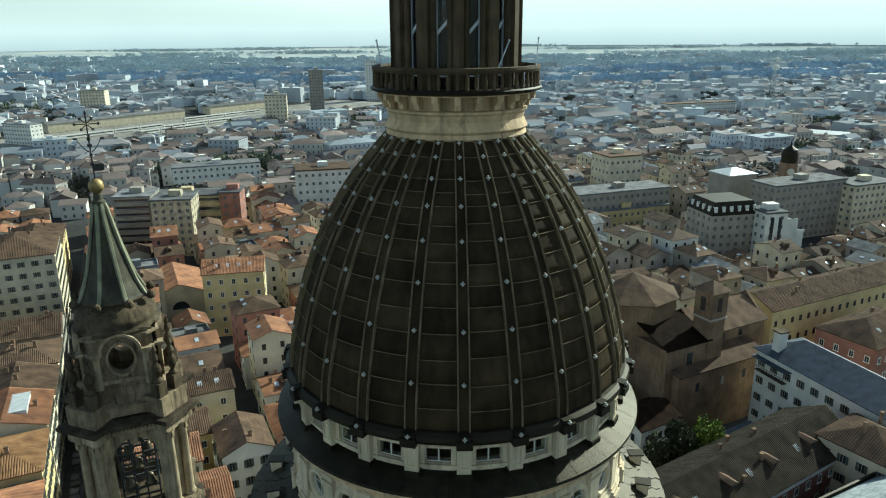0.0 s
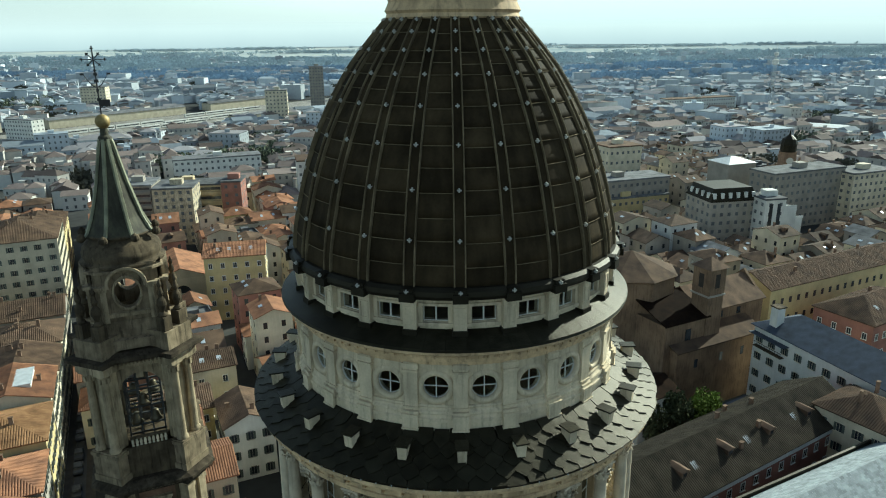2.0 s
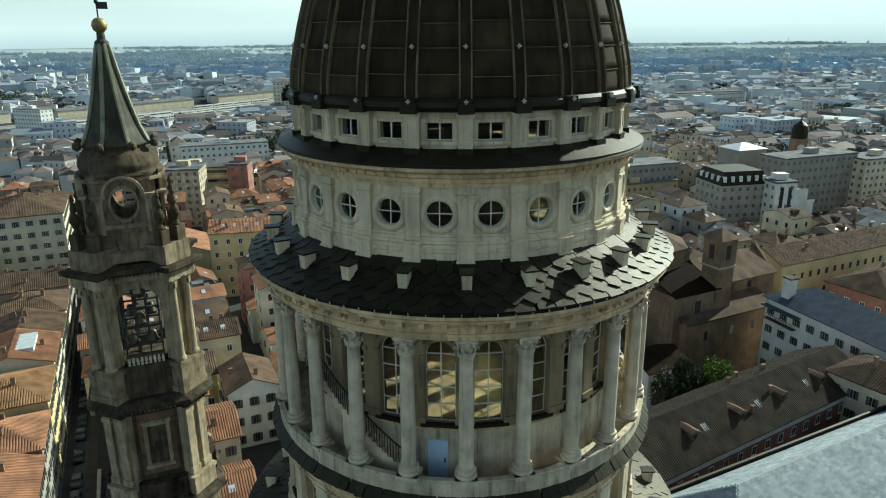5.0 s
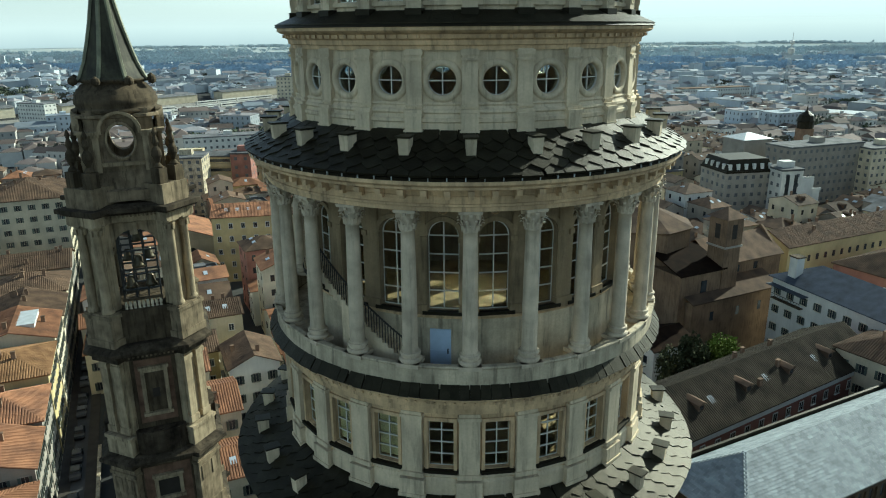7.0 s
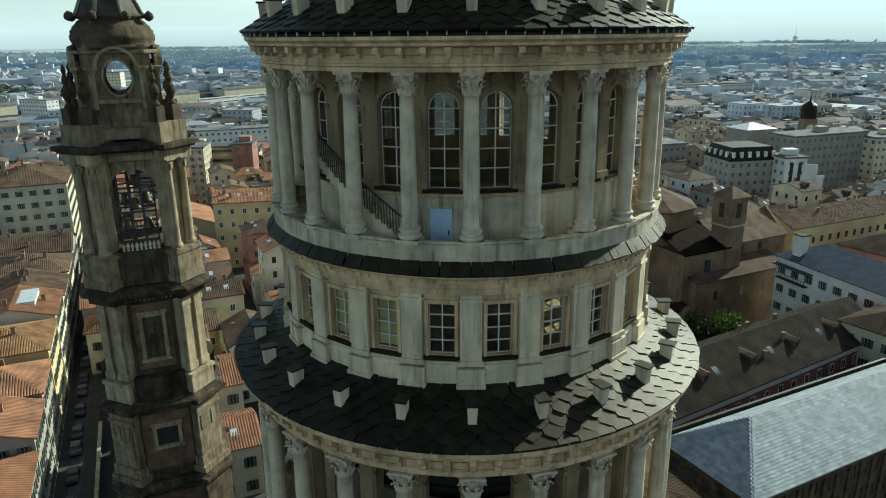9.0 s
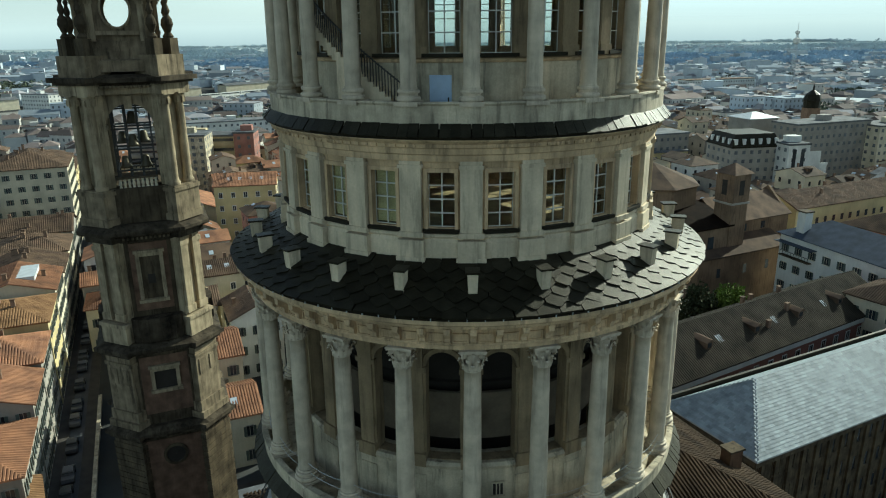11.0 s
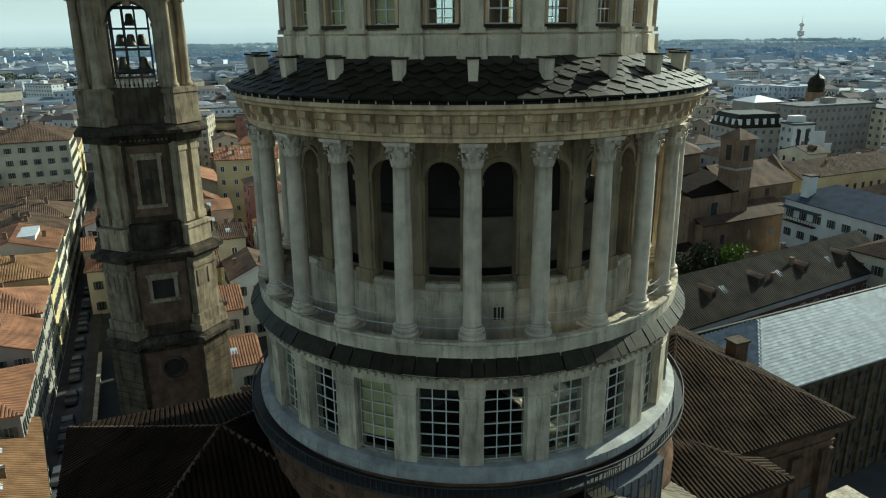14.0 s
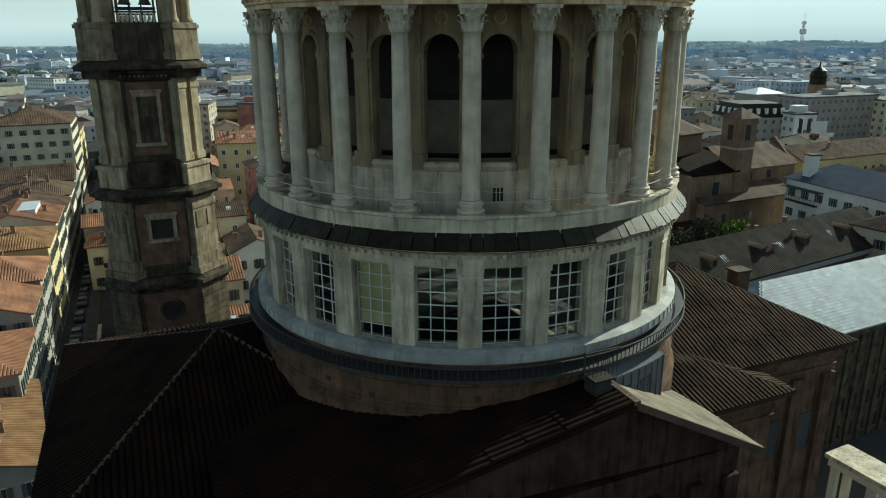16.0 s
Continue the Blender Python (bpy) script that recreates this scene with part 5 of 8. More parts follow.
corner("corner_ledge", 1.4, 3.0, 4.95, 48.0, 48.6, SOOTSTONE, [(-1.7, 1.7, -5.4, -3.0, 48.6, 48.95)])
# darker stone than above puts the shade on the tower's base into colour
corner("rusticated_pier", 1.55, 3.4, 5.2, 18, 30.5, OLDSTONE, [(-1.62, 1.62, -5.28, -3.4, 18.1 + 0.6 * i, 18.58 + 0.6 * i) for i in range(20)])
corner("corner_pier", 1.35, 3.4, 4.95, 31.6, 38.3, MIDSTONE, [(-1.5, 1.5, -5.1, -3.4, 31.6, 33.1), (-1.65, 1.65, -5.35, -3.4, 31.6, 32.2), (-1.45, 1.45, -5.05, -3.4, 37.3, 37.6), (-1.05, -0.25, -5.02, -4.9, 35.6, 37.0), (0.25, 1.05, -5.02, -4.9, 35.6, 37.0)])
corner("corner_pilaster", 1.2, 3.2, 4.35, 39.3, 48.0, PALESTONE, [(-1.1, -0.3, -4.62, -4.3, 41.6, 48.0), (0.3, 1.1, -4.62, -4.3, 41.6, 48.0), (-1.2, -0.2, -4.7, -4.3, 41.3, 41.9), (0.2, 1.2, -4.7, -4.3, 41.3, 41.9), (-1.2, -0.2, -4.7, -4.3, 47.2, 47.6), (0.2, 1.2, -4.7, -4.3, 47.2, 47.6), (-1.35, 1.35, -4.85, -3.3, 39.3, 41.0), (-1.45, 1.45, -4.98, -3.3, 40.8, 41.1)])
def dentil_course(half, z, chamfer, size=0.16, mat=None):
    """A row of small blocks under a cornice, round the four sides and the cut corners."""
    bm = bmesh.new()
    for k in range(4):
        R = Matrix.Rotation(math.pi / 2 * k, 4, "Z")
        n = int((2 * (half - chamfer)) / (size * 2))
        for i in range(n):
            x = -half + chamfer + (i + 0.5) * 2 * (half - chamfer) / n
            add_box(bm, x - size / 2, x + size / 2, -half - 0.16, -half + 0.05, z, z + size * 1.2, R)
    tagged(part("dentil_course", bm, mat or MIDSTONE, bell), kind="stuff")


dentil_course(4.4, 30.66, 2.0)
dentil_course(4.2, 38.3, 2.1)
dentil_course(3.85, 48.1, 2.0)
dentil_course(3.8, 59.92, 1.9, 0.14)
# red panels and windows
PANEL = material("faded_brick", (0.17, 0.105, 0.07), 0.9, 0.3, 1.2, 18, 0.3, streak=0.3, spec=0.12)
four("brick_panel", box(-1.9, 1.9, -4.1, -3.9, 32.6, 37.9), PANEL)
four("brick_panel", box(-1.45, 1.45, -3.56, -3.3, 41.9, 47.7), PANEL)
four("brick_panel", box(-2.3, 2.3, -4.46, -4.2, 22, 30.2), PANEL)


def framed(w, h, z, y, t=0.3, d=0.25):
    bm = bmesh.new()
    add_box(bm, -w - t, -w, y - d, y + 0.2, z - 0.1, z + h + t)
    add_box(bm, w, w + t, y - d, y + 0.2, z - 0.1, z + h + t)
    add_box(bm, -w, w, y - d, y + 0.2, z + h, z + h + t)
    add_box(bm, -w - t - 0.12, w + t + 0.12, y - d - 0.15, y + 0.2, z + h + t, z + h + t + 0.22)
    add_box(bm, -w - t - 0.12, w + t + 0.12, y - d - 0.15, y + 0.2, z - 0.35, z - 0.1)
    return bm


# dark blocks on the wall faces stand in for the shade of openings
for f in four("window_surround", framed(0.85, 1.6, 35.0, -4.1), PALESTONE):
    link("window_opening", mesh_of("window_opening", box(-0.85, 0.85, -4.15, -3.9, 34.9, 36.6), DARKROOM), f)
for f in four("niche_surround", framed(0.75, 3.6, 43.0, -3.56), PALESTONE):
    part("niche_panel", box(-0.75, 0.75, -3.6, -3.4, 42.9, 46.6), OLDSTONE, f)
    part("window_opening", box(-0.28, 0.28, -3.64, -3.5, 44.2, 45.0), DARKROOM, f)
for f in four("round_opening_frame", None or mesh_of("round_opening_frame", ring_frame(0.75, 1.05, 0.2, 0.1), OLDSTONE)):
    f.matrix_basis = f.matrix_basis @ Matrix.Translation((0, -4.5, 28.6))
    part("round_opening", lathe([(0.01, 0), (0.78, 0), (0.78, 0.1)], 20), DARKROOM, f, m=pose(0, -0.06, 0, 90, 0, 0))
bm = bmesh.new()
for i in range(9):
    a = math.pi * (i + 0.5) / 9 - math.pi / 2
    x = 1.7 * math.sin(a)
    add_box(bm, x - 0.32, x + 0.32, -3.9 - 0.75 * math.cos(a), -3.3, 39.4, 41.4)
four("bowed_balcony", bm, SOOTSTONE)
# belfry storey
squared("belfry_podium", [(3.75, 49.4), (3.75, 52.2), (3.6, 52.25)], OLDSTONE, chamfer=2.0)
corner("column_pedestal", 1.35, 3.0, 5.0, 49.4, 52.25, MIDSTONE, [(-1.45, 1.45, -5.1, -3.0, 51.8, 52.1), (-1.45, 1.45, -5.1, -3.0, 49.4, 50.0)])
corner("belfry_pier", 1.0, 3.4, 4.3, 52.2, 59.6, PALESTONE)
bm = bmesh.new()
n = 16
for i in range(n):
    x0, x1 = -1.9 + 3.8 * i / n, -1.9 + 3.8 * (i + 1) / n
    q = []
    for x in (x0, x1):
        zz = 57.0 + math.sqrt(max(0, 1.68 ** 2 - min(1.68, abs(x)) ** 2))
        for y, z in ((-2.95, zz), (-2.95, 59.6), (-2.4, 59.6), (-2.4, zz)):
            q.append(bm.verts.new((x, y, z)))
    for k in range(4):
        bm.faces.new((q[k], q[(k + 1) % 4], q[4 + (k + 1) % 4], q[4 + k]))
for sx in (-1, 1):
    add_box(bm, min(sx * 1.68, sx * 1.9), max(sx * 1.68, sx * 1.9), -3.12, -2.4, 52.2, 57.1)
    add_box(bm, min(sx * 1.6, sx * 1.96), max(sx * 1.6, sx * 1.96), -3.2, -2.4, 56.8, 57.1)
add_box(bm, -0.28, 0.28, -3.2, -2.8, 58.3, 59.3)
bmesh.ops.remove_doubles(bm, verts=bm.verts[:], dist=0.002)
four("belfry_arch", bm, PALESTONE)
shaft_me = mesh_of("belfry_column", lathe([(0.46, -0.1), (0.5, 0), (0.5, 0.18), (0.4, 0.3), (0.37, 0.5), (0.37, 3), (0.32, 6.2), (0.36, 6.3), (0.34, 6.6), (0.5, 7.0), (0.52, 7.15), (0.3, 7.15)], 20), PALESTONE, True)
bm = bmesh.new()
for k in range(8):
    m = Matrix.Rotation(math.pi / 4 * k, 4, "Z")
    vs = add_box(bm, -0.12, 0.12, -0.5, -0.3, 6.35, 6.8, m)
add_box(bm, -0.56, 0.56, -0.56, 0.56, 7.05, 7.2)
cap8 = mesh_of("belfry_capital", bm, PALESTONE)
for k in range(4):
    R = Matrix.Rotation(math.pi / 2 * k, 4, "Z")
    for x in (-0.78, 0.78):
        link("belfry_capital", cap8, bell, R @ Matrix.Rotation(radians(45), 4, "Z") @ Matrix.Translation((x, -4.5, 52.3)))
        link("belfry_column", shaft_me, bell, R @ Matrix.Rotation(radians(45), 4, "Z") @ Matrix.Translation((x, -4.5, 52.3)))
squared("belfry_frieze", [(3.4, 59.4), (3.5, 59.45), (3.5, 59.9), (3.8, 59.95), (3.8, 60.15)], PALESTONE, chamfer=1.9)
squared("belfry_cornice", [(3.85, 60.1), (3.9, 60.2), (4.3, 60.35), (4.3, 60.65), (3.6, 60.9)], SOOTSTONE, chamfer=1.9)
corner("corner_entablature", 1.5, 2.6, 5.05, 59.45, 60.2, PALESTONE)
corner("corner_cornice", 1.75, 2.6, 5.3, 60.2, 60.4, SOOTSTONE, [(-1.95, 1.95, -5.6, -2.6, 60.4, 60.75)])
corner("urn_pedestal", 1.4, 2.6, 4.9, 60.75, 62.3, MIDSTONE)
me = mesh_of("sill_baluster", lathe([(0.12, 0), (0.12, 0.08), (0.08, 0.15), (0.13, 0.35), (0.07, 0.6), (0.12, 0.7)], 8), CREAM)
for k in range(4):
    R = Matrix.Rotation(math.pi / 2 * k, 4, "Z")
    rail = part("sill_rail", box(-1.5, 1.5, -3.6, -3.3, 52.95, 53.1), OLDSTONE, bell, m=R)
    for i in range(9):
        link("sill_baluster", me, rail, Matrix.Translation((-1.3 + 0.325 * i, -3.45, 52.22)))
# bells in their iron frame
BELLIRON = material("grey_painted_iron", (0.05, 0.052, 0.05), 0.6, 0.2, 2, 12, 0.05)
frame_bells = part("bell_frame", box(-1.5, 1.5, -1.5, -1.4, 52.25, 52.4), IRON, bell)
bm = bmesh.new()
for x in (-1.4, -0.45, 0.45, 1.4):
    for y in (-2.0, 0.0, 2.0):
        add_box(bm, x - 0.06, x + 0.06, y - 0.06, y + 0.06, 52.25, 58.4)
for z in (53.3, 55.0, 56.6, 58.2):
    for y in (-2.0, 0.0, 2.0):
        add_box(bm, -1.5, 1.5, y - 0.07, y + 0.07, z, z + 0.13)
    for x in (-1.4, 1.4):
        add_box(bm, x - 0.06, x + 0.06, -2, 2, z, z + 0.12)
part("iron_trestle", bm, BELLIRON, frame_bells)
me = mesh_of("bell", lathe([(0.02, 0.95), (0.2, 0.93), (0.28, 0.8), (0.32, 0.45), (0.42, 0.18), (0.52, 0.0), (0.46, 0.0), (0.3, 0.3)], 20), BRONZE, True)
for x, y, z in ((-0.75, -1.9, 53.6), (0.75, -1.9, 53.6), (0.0, -1.9, 55.3), (-0.8, 0.3, 55.3), (0.8, 0.3, 55.3), (0.05, 0.2, 56.9)):
    link("bell", me, frame_bells, Matrix.Translation((x, y, z)))
# storey with the oval opening
squared("upper_pedestal", [(3.55, 61.1), (3.55, 61.9), (3.0, 62.0), (2.85, 62.9), (2.8, 63.3)], MIDSTONE, chamfer=0.9)


def pierced_block():
    bm = bmesh.new()
    n, h = 24, 2.15
    zc, zl, zh = 65.6, 63.2, 68.0
    for k in range(4):
        R = Matrix.Rotation(math.pi / 2 * k, 4, "Z")
        prev = None
        for y in (-2.75, -1.9):
            inner, outer = [], []
            for i in range(n):
                t = 2 * math.pi * i / n
                q = max(abs(math.cos(t)), abs(math.sin(t)))
                inner.append(bm.verts.new(R @ Vector((0.95 * math.cos(t), y, zc + 1.3 * math.sin(t)))))
                outer.append(bm.verts.new(R @ Vector((h * math.cos(t) / q, y, zc + (zh - zc if math.sin(t) > 0 else zc - zl) * math.sin(t) / q))))
            for i in range(n):
                j = (i + 1) % n
                bm.faces.new((inner[i], inner[j], outer[j], outer[i]))
                if prev:
                    bm.faces.new((prev[i], prev[j], inner[j], inner[i]))
            prev = inner
        add_box(bm, 1.6, 2.42, -2.42, -1.6, 63.2, 67.8, R)
    return bm


part("oval_storey", pierced_block(), MIDSTONE, bell)
for f in four("oval_frame", mesh_of("oval_frame", ring_frame(0.95, 1.14, 0.1, 0.1), PALESTONE)):
    f.matrix_basis = f.matrix_basis @ Matrix.Translation((0, -2.75, 65.6)) @ Matrix.Diagonal((1, 1, 1.33, 1))
bm = bmesh.new()
n = 12
for i in range(n):
    a0, a1 = math.pi * i / n, math.pi * (i + 1) / n
    q = [bm.verts.new((r * math.cos(a), y, 66.35 + r * math.sin(a))) for a in (a0, a1) for r, y in ((1.28, -2.6), (1.28, -3.05), (1.36, -3.12), (1.36, -3.25), (1.56, -3.3), (1.56, -2.6))]
    for k in range(5):
        bm.faces.new((q[k], q[k + 1], q[k + 7], q[k + 6]))
for sx in (-1, 1):
    add_box(bm, min(sx * 1.28, sx * 2.5), max(sx * 1.28, sx * 2.5), -3.2, -2.5, 66.2, 66.42)
bmesh.ops.remove_doubles(bm, verts=bm.verts[:], dist=0.002)
four("arched_hood", bm, PALESTONE)
# slim pilasters, a plain entablature and sunk panels round the oval openings
pil_me = mesh_of("oval_pilaster", box(-0.22, 0.22, -2.98, -2.7, 63.3, 66.2), PALESTONE)
cap_me = mesh_of("pilaster_cap", box(-0.3, 0.3, -3.06, -2.7, 65.95, 66.2), PALESTONE)
for k in range(4):
    R = Matrix.Rotation(math.pi / 2 * k, 4, "Z")
    for x in (-1.75, 1.75):
        p = link("oval_pilaster", pil_me, bell, R @ Matrix.Translation((x, 0, 0)))
        link("pilaster_cap", cap_me, p)
    part("oval_sill", box(-1.5, 1.5, -3.05, -2.7, 63.75, 64.05), PALESTONE, bell, m=R)
squared("oval_entablature", [(2.75, 67.3), (2.95, 67.4), (2.95, 67.6), (2.6, 67.7)], MIDSTONE, chamfer=0.9)
urn = lathe([(0.3, 0), (0.36, 0.12), (0.16, 0.4), (0.4, 1.0), (0.34, 1.4), (0.15, 1.7), (0.26, 2.0), (0.12, 2.5), (0.2, 2.75), (0.02, 3.2)], 14)
add_box(urn, -0.42, 0.42, -0.42, 0.42, -1.4, 0.0)
urn_me = mesh_of("stone_urn", urn, OLDSTONE)
for k in range(4):
    R = Matrix.Rotation(math.pi / 2 * k, 4, "Z")
    for x in (-0.85, 0.85):
        link("stone_urn", urn_me, bell, R @ Matrix.Rotation(radians(45), 4, "Z") @ Matrix.Translation((x, -4.25, 63.5)))
part("bulb_dome", lathe([(2.8, 67.55), (3.2, 67.7), (3.28, 67.9), (3.0, 68.0), (2.92, 68.1), (3.04, 68.35), (3.06, 68.7), (2.98, 68.72), (2.96, 69.05), (2.86, 69.08), (2.72, 69.4), (2.62, 69.42), (2.4, 69.7), (2.2, 69.85), (2.5, 69.98), (2.55, 70.14), (2.0, 70.2)], 40), OLDSTONE, bell, smooth=True)
# spire
bm = bmesh.new()
prof = [(2.7, 70.05), (2.45, 70.3), (1.95, 71.4), (1.55, 72.7), (1.15, 74.2), (0.8, 75.8), (0.5, 77.2), (0.38, 77.6)]
rings = [[bm.verts.new((r * math.cos(math.pi / 4 * k + 0.39), r * math.sin(math.pi / 4 * k + 0.39), z)) for k in range(8)] for r, z in prof]
for a, b in zip(rings, rings[1:]):
    for k in range(8):
        bm.faces.new((a[k], a[(k + 1) % 8], b[(k + 1) % 8], b[k]))
spire = part("spire", bm, COPPER, bell, "weathered green-brown copper spire")
bm = bmesh.new()
for (ra, za), (rb, zb) in zip(prof, prof[1:]):
    vs = [bm.verts.new((x, -r - h, z)) for r, z in ((ra, za), (rb, zb)) for x, h in ((-0.17, 0), (-0.1, 0.16), (0.1, 0.16), (0.17, 0))]
    for k in range(3):
        bm.faces.new((vs[k], vs[k + 1], vs[5 + k], vs[4 + k]))
me = mesh_of("spire_rib", bm, COPPERRIB)
cone_bm = lathe([(0.02, -0.35), (0.3, -0.2), (0.36, 0.0), (0.28, 0.22), (0.05, 0.4)], 10)
add_box(cone_bm, -0.07, 0.07, 0.0, 0.9, -0.12, 0.06)
cone_me = mesh_of("volute_knob", cone_bm, OLDSTONE)
for k in range(8):
    a = 45 * k + 22.4
    link("spire_rib", me, spire, Matrix.Rotation(radians(a), 4, "Z"))
    link("volute_knob", cone_me, spire, on_ring(3.0, 70.05, a))
part("spire_collar", lathe([(0.3, 77.4), (0.55, 77.5), (0.5, 77.75), (0.32, 77.9), (0.28, 78.4), (0.2, 78.5)], 16), COPPER, spire)
ball = lathe([(0.02, 78.35), (0.3, 78.43), (0.5, 78.65), (0.56, 78.92), (0.5, 79.2), (0.3, 79.42), (0.02, 79.5)], 24)
part("gilt_ball", ball, GILT, bell, "dull gilded ball under the cross", smooth=True)
cx = bmesh.new()
add_box(cx, -0.05, 0.05, -0.05, 0.05, 79.4, 84.6)
for z, w in ((80.5, 0.14), (81.2, 0.1), (81.9, 0.16), (82.4, 0.12)):
    add_box(cx, -w, w, -w, w, z, z + 0.22)
add_box(cx, 0.05, 0.75, -0.02, 0.02, 80.1, 80.6)
for sx in (-1, 1):
    for i in range(6):
        a = i / 6
        x0, z0 = 0.1 + 0.75 * a, 81.5 + 1.0 * a ** 1.5
        x1, z1 = 0.1 + 0.75 * (a + 0.17), 81.5 + 1.0 * (a + 0.17) ** 1.5
        vs = [cx.verts.new((sx * x, y, z)) for y in (-0.03, 0.03) for x, z in ((x0, z0), (x1, z1), (x1, z1 + 0.1), (x0, z0 + 0.1))]
        for f in ((0, 1, 2, 3), (7, 6, 5, 4), (0, 4, 5, 1), (2, 6, 7, 3)):
            cx.faces.new([vs[k] for k in f])
    add_box(cx, sx * 0.92 - 0.14, sx * 0.92 + 0.14, -0.04, 0.04, 82.45, 82.6)
for k in range(8):
    m = Matrix.Translation((0, 0, 83.6)) @ Matrix.Rotation(math.pi / 4 * k, 4, "Y")
    L = 0.95 if k % 2 == 0 else 0.7
    add_box(cx, -0.035, 0.035, -0.03, 0.03, 0.1, L, m)
    add_box(cx, -0.12, 0.12, -0.03, 0.03, L - 0.2, L - 0.1, m)
part("iron_cross", cx, IRON, bell, "ornate wrought iron cross")


# ---- the town ----
MOSSTILE = material("mossy_dark_tile", (0.05, 0.041, 0.028), 0.9, 0.35, 0.4, 9, 0.4, tone=(0.022, 0.018, 0.013), spec=0.1)
def window_mesh(w, h, shutters, frame_mat, pane_mat):
    """A house window looking to -y, its pane recessed within a proud surround; shutters folded open, or none."""
    bm = bmesh.new()
    t = 0.12
    add_box(bm, -w - t, -w, -0.1, 0.05, -0.02, h + t)
    add_box(bm, w, w + t, -0.1, 0.05, -0.02, h + t)
    add_box(bm, -w, w, -0.1, 0.05, h, h + t)
    add_box(bm, -w - t - 0.1, w + t + 0.1, -0.2, 0.05, -0.14, -0.02)
    k = len(bm.faces)
    add_box(bm, -w, w, -0.03, 0.05, -0.02, h)
    k2 = len(bm.faces)
    add_box(bm, -0.03, 0.03, -0.06, 0.0, 0, h)
    k3 = len(bm.faces)
    if shutters:
        for sx in (-1, 1):
            a, b = sorted((sx * (w + 0.03), sx * (w * 1.95)))
            add_box(bm, a, b, -0.16, -0.105, 0.0, h)
    bm.faces.ensure_lookup_table()
    for i, f in enumerate(bm.faces):
        f.material_index = 0 if i < k or k2 <= i < k3 else (1 if i < k2 else 2)
    me = bpy.data.meshes.new("window")
    bm.to_mesh(me)
    bm.free()
    for m in (frame_mat, pane_mat, SHUTTER):
        me.materials.append(m)
    return me


WINDOWS = [window_mesh(0.5, 1.6, True, CREAM, PANE), window_mesh(0.5, 1.5, False, WHITEWALL, PANE), window_mesh(0.48, 1.7, True, GREYWALL, PANE), window_mesh(0.7, 1.3, False, GREYWALL, PANE)]
CHIMNEY = mesh_of("chimney", box(-0.35, 0.35, -0.25, 0.25, -1.2, 1.1), BRICK)
CHIMNEY_CAP = mesh_of("chimney_cap", box(-0.42, 0.42, -0.32, 0.32, 1.1, 1.22), OLDTILE)
# pale blue base paints the sky's reflection into the skylight glass
SKYLIGHT = mesh_of("skylight", box(-0.5, 0.5, -0.7, 0.7, -0.1, 0.14), material("skylight_glass", (0.42, 0.46, 0.50), 0.12, 0.1, 1, 6, 0.0, spec=0.7))
DORMER_FACE = mesh_of("dormer_window", box(-0.42, 0.42, -1.04, -0.98, -0.2, 0.62), PANE)
DORMER_ROOF = mesh_of("dormer_roof", prism([(-0.95, -1.3, 0.78), (0.95, -1.3, 0.78), (0.95, 1.6, 0.9), (-0.95, 1.6, 0.9)], [(-0.05, -1.3, 1.25), (0.05, -1.3, 1.25), (0.05, 1.9, 1.3), (-0.05, 1.9, 1.3)]), OLDTILE)
DORMER = mesh_of("dormer", prism([(-0.7, -1.0, -0.6), (0.7, -1.0, -0.6), (0.7, 1.4, -0.6), (-0.7, 1.4, -0.6)], [(-0.7, -1.0, 0.8), (0.7, -1.0, 0.8), (0.7, 1.4, 0.9), (-0.7, 1.4, 0.9)]), OLDTILE)
# lighter pane: haze over far windows is put into the colour
FARPANE = material("distant_window", (0.11, 0.115, 0.12), 0.4, 0.3, 0.4, 3, 0.0, spec=0.4)
WALL_NAMES = {CREAM.name: "cream", OCHRE.name: "ochre yellow", WHITEWALL.name: "white", GREYWALL.name: "grey", REDWALL.name: "red", BRICK.name: "brown brick", CONCRETE.name: "pale grey"}
ROOF_NAMES = {TILE.name: "orange clay tile", OLDTILE.name: "brown tile", DARKTILE.name: "dark tile", GREYROOF.name: "flat grey", BLUESLATE.name: "blue slate", PALESLATE.name: "pale slate"}
rng = random.Random(11)


